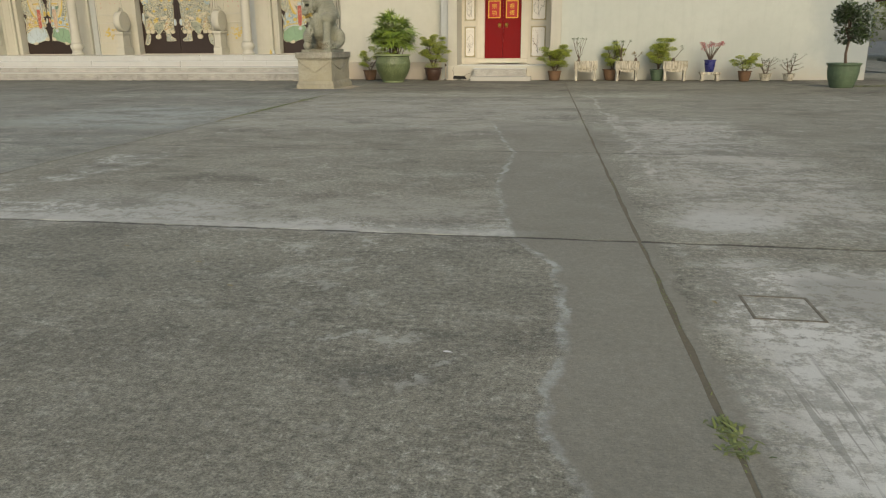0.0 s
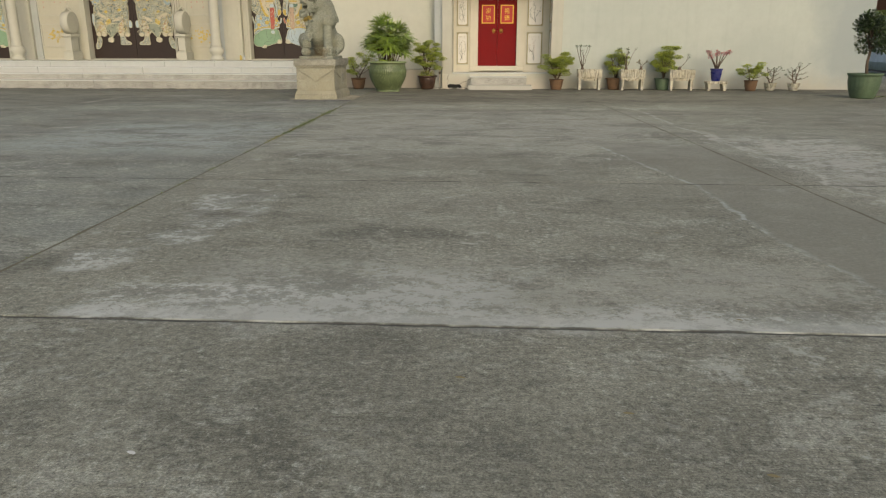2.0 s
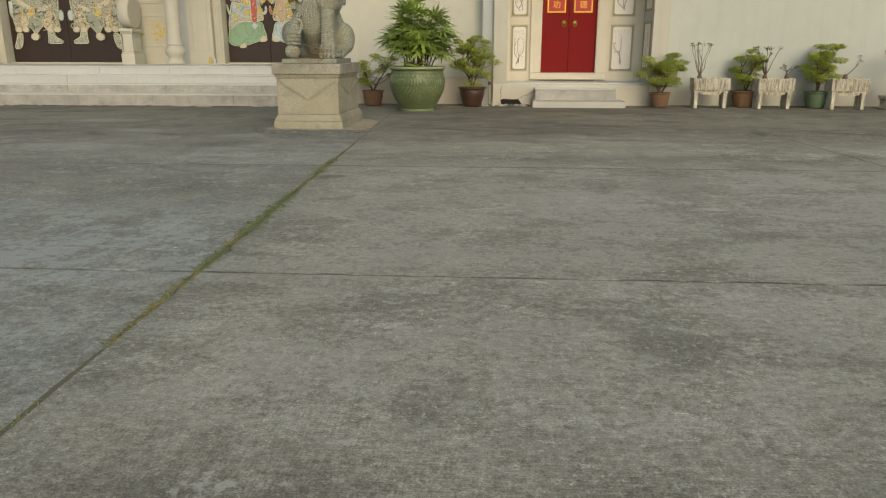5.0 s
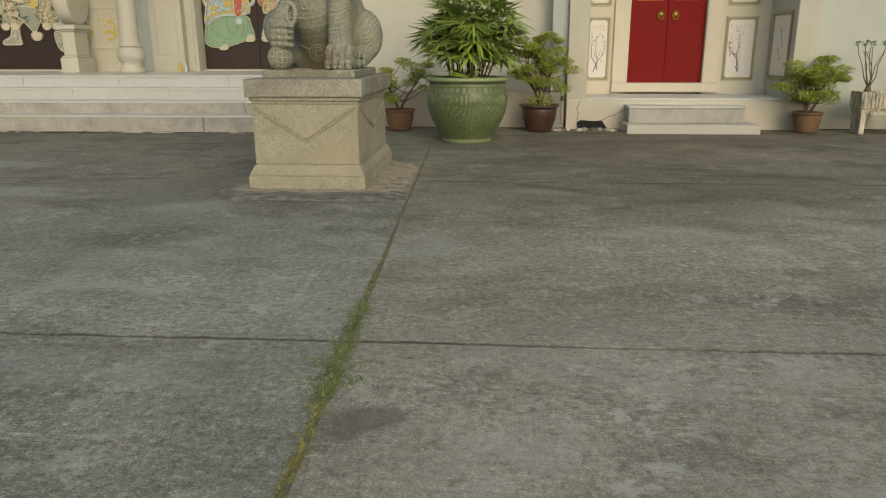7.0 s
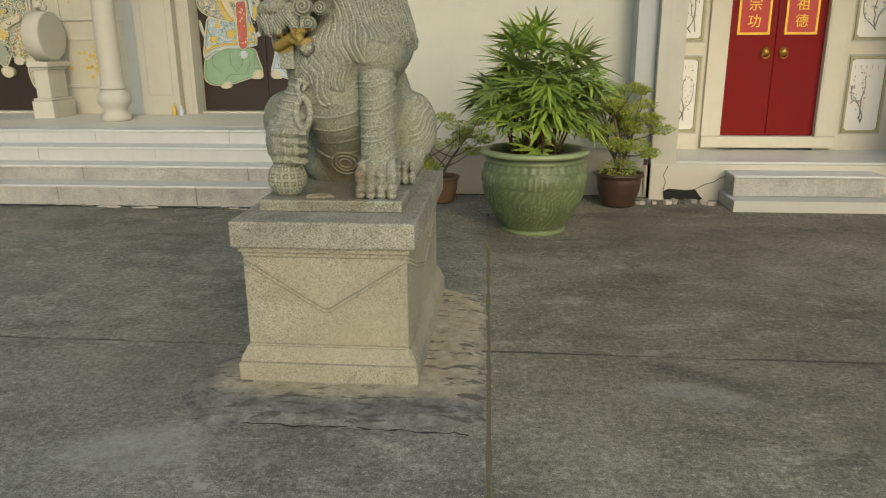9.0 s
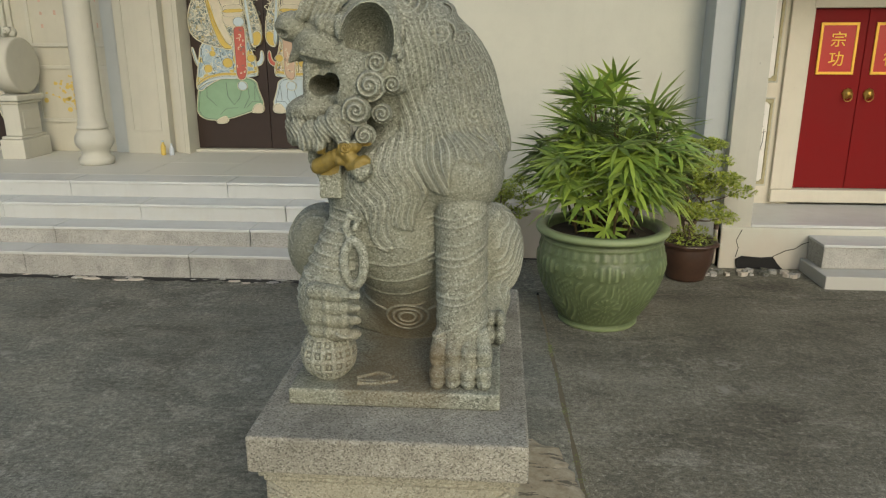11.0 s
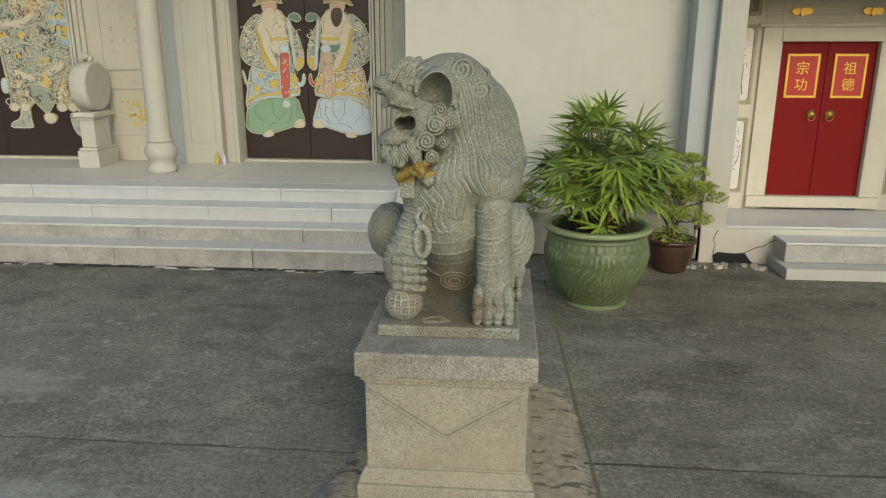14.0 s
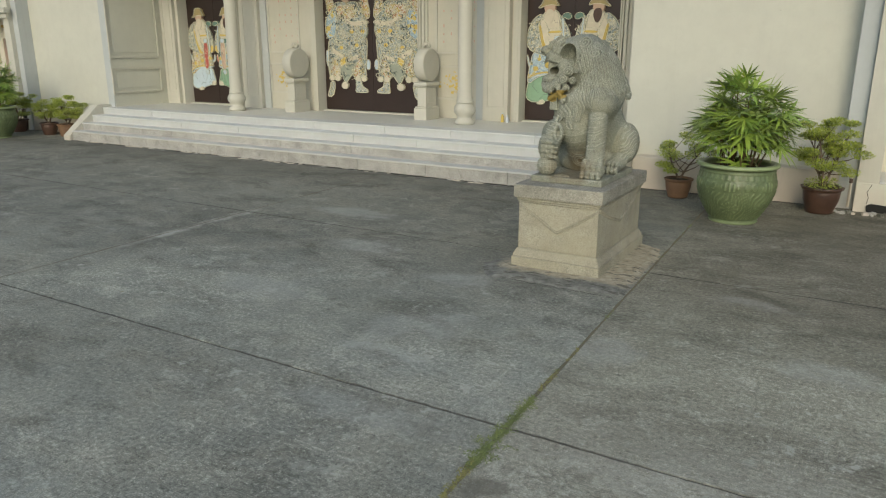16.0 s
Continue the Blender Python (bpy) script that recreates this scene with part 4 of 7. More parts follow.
def drawn_line(bm, pts, width, y, closed=False):
    left, right = strip_of(pts, width, closed)
    vl, vr = [bm.verts.new((x, y, z)) for x, z in left], [bm.verts.new((x, y, z)) for x, z in right]
    back = [bm.verts.new((x, y + 0.02, z)) for x, z in left], [bm.verts.new((x, y + 0.02, z)) for x, z in right]
    n = len(pts)
    for i in range(n if closed else n - 1):
        k = (i + 1) % n
        bm.faces.new((vl[i], vl[k], vr[k], vr[i]))
        bm.faces.new((vl[i], back[0][i], back[0][k], vl[k]))
        bm.faces.new((vr[k], back[1][k], back[1][i], vr[i]))


def softened(points, cut):
    """Closed polygon whose corners are cut twice, by a fixed length at most."""
    for _ in range(2):
        out = []
        for (ax, ay), (bx, by) in zip(points, points[1:] + points[:1]):
            f = min(0.3, cut / (math.hypot(bx - ax, by - ay) or 1))
            out += [(ax + (bx - ax) * f, ay + (by - ay) * f), (bx + (ax - bx) * f, by + (ay - by) * f)]
        points, cut = out, cut * 0.4
    return points


class Relief:
    """Plain painted plates on a door leaf, drawn on a grid of about three millimetres, with raised pale edges."""

    def __init__(self, leaf, cx, z0, kx, kz, y, seed):
        self.leaf, self.cx, self.z0, self.kx, self.kz, self.y = leaf, cx, z0, kx, kz, y
        self.pale, self.dark = bmesh.new(), bmesh.new()
        self.rnd = random.Random(seed)

    def at(self, x, z):
        return self.cx + x * self.kx, self.z0 + z * self.kz

    def plate(self, name, pts, mat, d, rim=0.008, label="", turns=2):
        poly = softened([self.at(*p) for p in pts], 0.022 * turns)
        bm = bmesh.new()
        prism(bm, poly, self.y - d, self.y + 0.001, 0.02)
        if rim:
            drawn_line(self.pale, poly, rim * 1.05, self.y - d - 0.004, True)
            mx, mz = sum(p[0] for p in poly) / len(poly), sum(p[1] for p in poly) / len(poly)
            drawn_line(self.dark, [(mx + (x - mx) * 0.93, mz + (z - mz) * 0.95) for x, z in poly], 0.0055, self.y - d - 0.0025, True)
        return part(name, bm, mat, self.leaf, label)

    def disc(self, name, x, z, r, mat, d):
        self.plate(name, [(x + r * math.cos(a * math.pi / 4) * 1.08, z + r * math.sin(a * math.pi / 4) * 1.08) for a in range(8)], mat, d, 0.005)

    def fold(self, pts, d, width=0.006):
        drawn_line(self.dark, [self.at(*p) for p in pts], width, self.y - d - 0.003)

    def curls(self, x0, x1, z0, z1, count, d, size=16):
        for k in range(count):
            x, z, a, s = self.rnd.uniform(x0, x1), self.rnd.uniform(z0, z1), self.rnd.uniform(0, 6.3), self.rnd.uniform(0.5, 1) * size
            turn = self.rnd.choice((-1, 1)) * self.rnd.uniform(2.5, 4.5)
            pts = [self.at(x + s * (1 - 0.5 * t) * math.cos(a + turn * t), z + s * (1 - 0.5 * t) * math.sin(a + turn * t)) for t in [q / 7 for q in range(8)]]
            drawn_line(self.dark if k % 3 == 0 else self.pale, pts, 0.009, self.y - d - 0.003)

    def finish(self):
        part("pale_outline", self.pale, OUTLINE, self.leaf)
        part("dark_outline", self.dark, FOLDLINE, self.leaf)


STRAW = simple("painted_straw", (0.42, 0.34, 0.14), 0.6, big=20, amount=0.4, second=(0.3, 0.27, 0.16))
OUTLINE = simple("painted_pale_outline", (0.64, 0.62, 0.45), 0.6, big=9, amount=0.15)
FOLDLINE = simple("painted_dark_outline", (0.1, 0.13, 0.12), 0.6, big=9, amount=0.2)


def robed_relief(leaf, cx, z0, k, flip, skirt, tunic, sash, y, seed):
    """Plain coloured plates of a robe, an oval and a cap; no features."""
    r = Relief(leaf, cx, z0, k * flip, k * 0.88, y, seed)
    r.plate("ribbon", [(-148, 330), (-135, 255), (-110, 225), (-65, 275), (-72, 290), (-108, 250), (-125, 265), (-137, 325)], ROBE_BLUE, 0.02)
    r.plate("ribbon", [(110, 240), (143, 258), (143, 312), (130, 312), (130, 270), (105, 260)], ROBE_BLUE if flip > 0 else ROBE_RED, 0.02)
    r.plate("shoe", [(-66, 5), (-30, 28), (-18, 18), (-17, -7), (-64, -9)], ROBE_CREAM, 0.045)
    r.plate("shoe", [(83, 50), (100, 84), (132, 80), (134, 40), (83, 40)], ROBE_CREAM, 0.045)
    r.plate("skirt", [(-130, 150), (-142, 75), (-146, 40), (-120, 10), (-65, 4), (-5, 14), (55, 36), (105, 55), (136, 72), (112, 150), (108, 185), (40, 205), (-60, 195)], skirt, 0.03, label="plain painted robe skirt")
    r.plate("tunic", [(-105, 340), (-130, 200), (-138, 150), (-120, 130), (-85, 165), (-25, 195), (45, 195), (117, 205), (118, 235), (95, 325), (85, 390), (-5, 405)], tunic, 0.045, label="patterned tunic shape")
    r.plate("body", [(-60, 600), (60, 600), (95, 340), (-80, 340)], BROCADE, 0.05, 0)
    for name, off, mat in (("hem_band", 0, YELLOW), ("hem_edge", -15, ROBE_BLUE)):
        top = [(-134, 165), (-90, 198), (-25, 214), (35, 212), (116, 224)]
        r.plate(name, [(x, z + off + 5) for x, z in top] + [(x, z + off - 7) for x, z in reversed(top)], mat, 0.05 if off else 0.054, 0.004)
    for x, z, q in ((0, 260, 22), (-80, 235, 18), (95, 280, 17), (62, 395, 14), (-58, 300, 13)):
        r.disc("medallion", x, z, q, YELLOW, 0.052)
    r.plate("sleeve", [(-55, 605), (-105, 565), (-140, 485), (-147, 425), (-135, 375), (-95, 345), (-45, 330), (-10, 320), (25, 330), (5, 345), (-45, 425), (-62, 505), (-45, 585)], BROCADE, 0.06)
    r.plate("sleeve", [(55, 605), (90, 555), (125, 495), (143, 415), (143, 355), (120, 325), (100, 335), (105, 395), (85, 455), (80, 525)], BROCADE, 0.06)
    r.plate("sleeve_cuff", [(105, 390), (143, 400), (143, 350), (118, 326), (98, 345)], YELLOW, 0.064)
    r.plate("sleeve_lining", [(-65, 535), (-60, 505), (-40, 425), (0, 345), (30, 325), (25, 355), (-5, 425), (-10, 505), (-30, 565), (-45, 575)], ROBE_CREAM, 0.068)
    r.plate("sleeve_rim", [(-73, 535), (-55, 535), (-30, 425), (5, 345), (33, 323), (5, 313), (-20, 330), (-50, 415)], YELLOW, 0.072)
    r.plate("collar", [(-45, 580), (-30, 615), (45, 625), (65, 585), (75, 475), (-5, 485), (-20, 535)], ROBE_CREAM, 0.066)
    r.plate("inner_robe", [(-20, 470), (70, 470), (60, 420), (30, 408), (-6, 425)], BAMBOO if flip < 0 else ROBE_CREAM, 0.063)
    r.plate("belt", [(-5, 505), (80, 510), (87, 460), (-7, 450)], ROBE_CREAM, 0.074)
    r.plate("belt_band", [(-2, 487), (82, 491), (84, 474), (-4, 470)], YELLOW, 0.08, 0.004)
    r.plate("sash_knot", [(35, 455), (80, 455), (82, 415), (33, 415)], ROBE_BLUE, 0.0705, 0.004)
    r.plate("sash", [(33, 422), (80, 422), (77, 205), (55, 180), (33, 195)], sash, 0.066)
    r.disc("pendant", 53, 160, 20, ROBE_BLUE, 0.06)
    r.plate("oval", [(-40, 650), (-20, 690), (20, 690), (40, 650), (28, 605), (0, 585), (-25, 600)], SKIN, 0.074, 0, "plain oval")
    r.plate("hanging_drop", [(-22, 622), (0, 632), (28, 622), (32, 570), (10, 530), (-8, 545), (-22, 580)], ROBE_CREAM if flip > 0 else DARKPOT, 0.08, 0)
    r.plate("cap", [(-68, 632), (-70, 645), (-45, 665), (-35, 720), (30, 720), (42, 680), (60, 655), (58, 645), (20, 660), (-30, 652)], STRAW, 0.084)
    r.plate("staff", [(80, 585), (90, 585), (113, 340), (100, 335)], ROBE_BLUE, 0.082, 0.005)
    r.plate("staff_head", [(82, 575), (90, 600), (120, 607), (143, 588), (138, 562), (108, 562), (100, 580), (92, 560)], BAMBOO, 0.086)
    for pts in ([(-15, 175), (-13, 115), (10, 75), (35, 105), (55, 175)], [(-95, 160), (-98, 110), (-60, 70)], [(70, 170), (75, 110), (50, 60)], [(100, 160), (96, 95)], [(-50, 30), (-20, 60), (25, 62)], [(60, 62), (85, 90), (120, 92)]):
        r.fold(pts, 0.03)
    for pts in ([(-105, 325), (-100, 260), (-75, 225)], [(-30, 320), (-25, 270)], [(20, 330), (22, 215)], [(90, 320), (95, 250)]):
        r.fold(pts, 0.045)
    r.curls(-130, -70, 380, 560, 34, 0.06)
    r.curls(95, 135, 400, 520, 16, 0.06, 12)
    r.curls(-110, 20, 215, 320, 30, 0.046, 10)
    r.curls(85, 112, 225, 330, 10, 0.046, 8)
    r.curls(38, 75, 215, 410, 16, 0.067, 8)
    r.curls(-15, 65, 520, 600, 8, 0.067, 8)
    r.finish()


def armoured_relief(leaf, cx, z0, kx, kz, y, seed):
    """Plain coloured plates of layered armour cloths that fill the leaf; no features."""
    r = Relief(leaf, cx, z0, kx, kz, y, seed)
    r.plate("feather", [(-113, 560), (-83, 560), (-78, 490), (-93, 430), (-128, 420), (-133, 460)], BROCADE_GOLD, 0.02)
    r.plate("feather", [(87, 560), (124, 560), (117, 480), (92, 440), (67, 470)], BROCADE_GOLD, 0.02)
    r.plate("boot", [(-115, 0), (-115, 18), (-80, 36), (-76, 78), (-46, 78), (-48, 36), (-44, 12), (-44, 0)], BROCADE, 0.045, 0.014)
    r.plate("boot", [(80, 60), (84, 10), (98, -30), (127, -34), (126, -12), (112, 24), (108, 60)], BROCADE, 0.03, 0.014)
    r.plate("skirt", [(-113, 220), (-103, 130), (-110, 96), (-92, 74), (-72, 84), (-52, 72), (-30, 98), (-10, 112), (8, 92), (30, 108), (50, 84), (70, 96), (88, 70), (108, 84), (117, 130), (112, 300), (52, 350), (-78, 350), (-118, 310)], BROCADE, 0.035)
    r.plate("side_panel", [(-88, 200), (-100, 110), (-43, 82), (-28, 115), (-55, 175), (-70, 205)], BROCADE_GOLD, 0.048)
    r.plate("side_panel", [(88, 200), (108, 110), (60, 82), (40, 115), (58, 175), (70, 205)], BROCADE_GOLD, 0.048)
    r.plate("apron", [(-48, 170), (32, 168), (46, 120), (12, 50), (-40, 125)], MOSSGREY, 0.055, 0.014)
    r.plate("tassel", [(2, 58), (32, 58), (40, 35), (27, 18), (8, 18), (-5, 38)], ROBE_CREAM, 0.06)
    for x in (-95, -60, 60, 95):
        r.plate("tassel", [(x - 14, 95), (x + 14, 95), (x + 18, 74), (x, 62), (x - 18, 74)], ROBE_CREAM, 0.055)
    r.plate("torso", [(-113, 400), (-108, 310), (52, 300), (122, 370), (127, 410), (62, 520), (-63, 520)], BROCADE, 0.05)
    r.plate("sleeve", [(-70, 480), (-112, 430), (-124, 350), (-98, 290), (-62, 330), (-48, 420)], BROCADE, 0.064)
    r.plate("sleeve", [(70, 480), (112, 440), (126, 360), (104, 300), (66, 330), (50, 420)], BROCADE_BLUE, 0.064)
    r.plate("belt", [(-130, 400), (-103, 385), (-28, 385), (22, 425), (12, 435), (-38, 405), (-118, 415)], ROBE_CREAM, 0.074)
    r.plate("waist_cloth", [(-96, 300), (-20, 330), (70, 290), (80, 250), (10, 225), (-70, 245)], BROCADE, 0.062)
    r.plate("sash", [(-83, 230), (-78, 200), (-8, 180), (-13, 200), (-68, 220)], ROBE_CREAM, 0.07)
    r.plate("sash", [(83, 262), (90, 232), (20, 196), (14, 214), (60, 240)], ROBE_CREAM, 0.07)
    r.plate("plaque", [(7, 210), (42, 185), (32, 150), (0, 175)], YELLOW, 0.078, 0.012, turns=1)
    r.plate("ribbon", [(-128, 190), (-112, 195), (-108, 140), (-122, 130), (-132, 150)], ROBE_BLUE, 0.03)
    r.plate("ribbon", [(128, 250), (112, 240), (106, 180), (118, 140), (130, 170)], ROBE_BLUE, 0.03)
    for x, z, q in ((104, 372, 15), (-34, 352, 13), (-96, 352, 13), (30, 260, 12), (-60, 275, 12)):
        r.disc("boss", x, z, q, YELLOW, 0.068)
    r.plate("breast_plate", [(-60, 500), (50, 500), (56, 440), (0, 405), (-58, 440)], BROCADE_GOLD, 0.06)
    r.plate("oval", [(-28, 580), (28, 580), (34, 540), (0, 512), (-34, 540)], SKIN, 0.07, 0, "plain oval")
    r.plate("helmet", [(-44, 570), (44, 570), (48, 600), (16, 650), (-16, 650), (-48, 600)], YELLOW, 0.08)
    r.curls(-108, 108, 90, 330, 90, 0.08, 17)
    r.curls(-100, 112, 330, 510, 80, 0.076, 17)
    for k in range(11):
        r.fold([(-88 - 1.2 * k, 196 - 10 * k), (-76 - 0.6 * k, 190 - 10 * k)], 0.05, 0.008)
        r.fold([(90 + 1.5 * k, 196 - 10 * k), (78 + 0.6 * k, 190 - 10 * k)], 0.05, 0.008)
    r.finish()


MOSSGREY = simple("painted_grey_green", (0.3, 0.33, 0.26), 0.6, big=9, amount=0.2)
labels = ["tall dark brown double door with painted robe reliefs", "wide dark brown double door with painted armour reliefs", "tall dark brown double door with painted robe reliefs"]
for n, (a, b) in enumerate(DOORS):
    door = thing("hall_door", ((a + b) / 2, DOOR_Y, FLOOR_Z), labels[n], "door", "hall doors")
    w = (b - a) / 2
    for s in (-1, 1):
        leaf = part("door_leaf", boxes((min(0.004 * s, (w - 0.004) * s), max(0.004 * s, (w - 0.004) * s), 0, 0.07, 0.04, 3.29), bevel=0.004), BROWN, door)
        if n == 1:
            armoured_relief(leaf, s * w * 0.5, 0.5, s * w / 285, 0.0042, 0, 3 + s)
        else:
            lower, upper = ((ROBE_GREEN, BROCADE_BLUE), (ROBE_BLUE, BROCADE_GOLD))[(s > 0) != (n == 0)]
            robed_relief(leaf, s * w * 0.5, 0.42, w / 303, -s, lower, upper, ROBE_RED if s < 0 else SKIN, 0, 7 + s + n)

# ---- columns ----
def column(x, y):
    c = thing("portico_column", (x, y, FLOOR_Z), "white-painted round column on a bulbous turned base", "column", "portico columns")
    bm = bmesh.new()
    lathe(bm, [(q * 0.88, h) for q, h in [(0.23, 0), (0.245, 0.03), (0.245, 0.08), (0.2, 0.11), (0.185, 0.16), (0.21, 0.2), (0.255, 0.25), (0.27, 0.31), (0.255, 0.37), (0.21, 0.42), (0.195, 0.45)]], 40)
    part("base", bm, TRIM, c)
    bm = bmesh.new()
    lathe(bm, [(q * 0.88, h) for q, h in [(0.205, 0.452), (0.215, 0.47), (0.205, 0.49), (0.19, 0.51), (0.198, 0.53), (0.185, 0.56), (0.178, 0.62), (0.174, 2.2), (0.165, 4.2)]], 40)
    part("shaft", bm, TRIM, c)
    return c


column(-12.15, 25.95)
column(mirror(-12.15), 25.95)


# ---- drum stones beside the great door ----
def drum_stone(x, y):
    d = thing("drum_stone", (x, y, FLOOR_Z), "white carved drum stone on a moulded pedestal", "drum stone", "drum stones")
    part("foot", boxes((-0.165, 0.165, -0.3, 0.3, 0, 0.26), (-0.145, 0.145, -0.28, 0.28, 0.262, 0.3), bevel=0.012), TRIM, d)
    part("pedestal", boxes((-0.115, 0.115, -0.22, 0.22, 0.302, 0.72), (0.108, 0.122, -0.15, 0.15, 0.38, 0.64), bevel=0.008), TRIM, d)
    part("capital", boxes((-0.14, 0.14, -0.25, 0.25, 0.722, 0.76), (-0.17, 0.17, -0.29, 0.29, 0.762, 0.84), bevel=0.012), TRIM, d)
    bm = bmesh.new()
    lathe(bm, [(0.33, -0.132), (0.35, -0.128), (0.362, -0.118), (0.362, 0.118), (0.35, 0.128), (0.33, 0.132)], 48)
    bmesh.ops.rotate(bm, verts=bm.verts, cent=(0, 0, 0), matrix=Matrix.Rotation(radians(90), 3, 'Y'))
    bmesh.ops.translate(bm, verts=bm.verts, vec=(0, 0, 1.215))
    part("drum", bm, TRIM, d)
    bm = bmesh.new()
    for cx, cy, cz, r in ((0, 0.05, 1.64, 0.075), (0, -0.04, 1.66, 0.06), (0.05, 0.0, 1.62, 0.05), (-0.05, 0.0, 1.62, 0.05), (0, -0.09, 1.64, 0.035)):
        bmesh.ops.create_icosphere(bm, subdivisions=2, radius=r, matrix=Matrix.Translation((cx, cy, cz)))
    part("finial", bm, TRIM, d, "small worn carved finial")
    return d


drum_stone(-13.45, 26.5)
drum_stone(-17.36, 26.5)

# small bottles left on the portico floor
for x, col, hgt in ((-11.62, YELLOW, 0.2), (-11.5, GLASSY, 0.16)):
    bt = thing("bottle", (x, 26.72, FLOOR_Z), "small plastic bottle standing by the door trim", "bottle", "bottles by the door")
    bm = bmesh.new()
    lathe(bm, [(0.03, 0), (0.034, 0.01), (0.034, hgt * 0.6), (0.015, hgt * 0.8), (0.014, hgt * 0.9)], 14)
    part("body", bm, col, bt)
    bm = bmesh.new()
    lathe(bm, [(0.017, hgt * 0.9), (0.017, hgt)], 12)
    part("cap", bm, ROBE_BLUE, bt)


# ---- small porches with a red double door ----
def text_mesh(body, size, mat):
    c = bpy.data.curves.new("letters", "FONT")
    c.body, c.size, c.extrude, c.align_x, c.space_line = body, size, 0.004, 'CENTER', 1.2
    o = bpy.data.objects.new("letters", c)
    scene.collection.objects.link(o)
    me = bpy.data.meshes.new_from_object(o.evaluated_get(bpy.context.evaluated_depsgraph_get()))
    bpy.data.objects.remove(o)
    me.materials.clear()
    me.materials.append(mat)
    return me


def porch(m, tag):
    def X(*p):
        return (min(m(p[0]), m(p[1])), max(m(p[0]), m(p[1])))
    cxd = m(-2.94)
    rel = 1 if m(0) == 0 else -1
    dr = thing("red_door", (cxd, 25.64, 0.50), "closed red-painted double door with gilt lettered fields", "door", "red porch doors")
    part("sill", boxes((-0.86, 0.86, -0.06, 0.1, 0.0, 0.15), bevel=0.012), PORCH, dr, "white door sill")
    bm = bmesh.new()
    for s in (-1, 1):
        box(bm, min(s * 0.625, s * 0.86), max(s * 0.625, s * 0.86), -0.03, 0.018, 0.152, 2.34, 0.008)
        box(bm, min(s * 0.61, s * 0.624), max(s * 0.61, s * 0.624), -0.025, 0.12, 0.152, 2.16)
    box(bm, -0.623, 0.623, -0.03, 0.018, 2.162, 2.34, 0.008)
    box(bm, -0.92, 0.92, -0.05, 0.018, 2.342, 2.39, 0.01)
    part("door_surround", bm, PORCH, dr)
    for s, body in ((-1, "宗\n功"), (1, "祖\n德")):
        leaf = part("door_leaf", boxes((min(s * 0.003, s * 0.607), max(s * 0.003, s * 0.607), 0.06, 0.11, 0.154, 2.16), bevel=0.004), RED, dr)
        cx = s * 0.295
        part("field", boxes((cx - 0.185, cx + 0.185, 0.05, 0.058, 1.47, 1.99)), REDFIELD, leaf)
        bm = bmesh.new()
        frame_ring(bm, cx - 0.205, cx + 0.205, 1.45, 2.01, 0.058, 0.03, 0.016)
        part("gilt_border", bm, GOLD, leaf)
        glyphs = text_mesh(body, 0.172, GOLD)
        part("lettering", glyphs, None, leaf, at=Matrix.Translation((cx, 0.046, 1.765)) @ Matrix.Rotation(radians(90), 4, 'X'))
        bm = bmesh.new()
        lathe(bm, [(0.055, 0.0), (0.06, 0.008), (0.045, 0.018), (0.03, 0.035), (0.012, 0.045)], 20, bulge=lambda a, z: 0.006 * math.cos(a * 8) if z < 0.01 else 0)
        bmesh.ops.rotate(bm, verts=bm.verts, cent=(0, 0, 0), matrix=Matrix.Rotation(radians(90), 3, 'X'))
        bmesh.ops.translate(bm, verts=bm.verts, vec=(s * 0.115, 0.058, 1.24))
        boss = part("knocker", bm, BRASS, leaf, "round brass door knocker")
        bm = bmesh.new()
        tube(bm, [(s * 0.115 + 0.045 * math.cos(k * math.pi / 8), 0.025, 1.2 + 0.045 * math.sin(k * math.pi / 8)) for k in range(17)], 0.007, 6)
        part("ring", bm, BRASS, leaf)
    # floor of the porch and its two steps
    fl = structure("porch_floor_" + tag, boxes((*X(PIL_B - 0.3, -1.15), 24.56, 25.66, -0.02, 0.44), bevel=0.012), PLASTER, "cracked plastered porch floor on a low base", "floor")
    part("paving", boxes((*X(PIL_B + 0.005, -1.34), 24.58, 25.655, 0.441, 0.47), bevel=0.006), TREAD, fl)
    st = structure("porch_steps_" + tag, boxes((*X(-3.80, -1.90), 23.92, 24.555, -0.02, 0.125), bevel=0.01), MARBLE, "two worn white stone steps up to the porch", "steps")
    part("upper_step", boxes((*X(-3.74, -2.06), 24.18, 24.553, 0.127, 0.345), bevel=0.01), STEPSTONE, st)
    part("upper_tread", boxes((*X(-3.75, -2.05), 24.165, 24.552, 0.347, 0.375), bevel=0.008), TREAD, st)
    # painted panels beside the door
    k = 0
    for x0, x1 in ((-4.24, -3.85), (-2.02, -1.5)):
        for z0, z1 in ((0.68, 1.7), (1.86, 2.88)):
            k += 1
            a, b = X(x0, x1)
            ob = structure("porch_panel", boxes((a + 0.055, b - 0.055, 25.646, 25.67, z0 + 0.055, z1 - 0.055), bevel=0.004), WHITEPANEL, "white porch panel with worn gilt frame and faded ink", "panel")
            bm = bmesh.new()
            frame_ring(bm, a, b, z0, z1, 25.66, 0.018, 0.012)
            part("outer_bead", bm, TRIM, ob)
            bm = bmesh.new()
            frame_ring(bm, a + 0.022, b - 0.022, z0 + 0.022, z1 - 0.022, 25.66, 0.03, 0.026)
            for s in range(16):
                zz = z0 + 0.06 + (z1 - z0 - 0.12) * s / 15
                for xx in (a + 0.019, b - 0.025):
                    box(bm, xx, xx + 0.006, 25.638, 25.66, zz, zz + 0.03)
            part("gilt_moulding", bm, GILT, ob)
            rp = random.Random(60 + k)
            bm = bmesh.new()
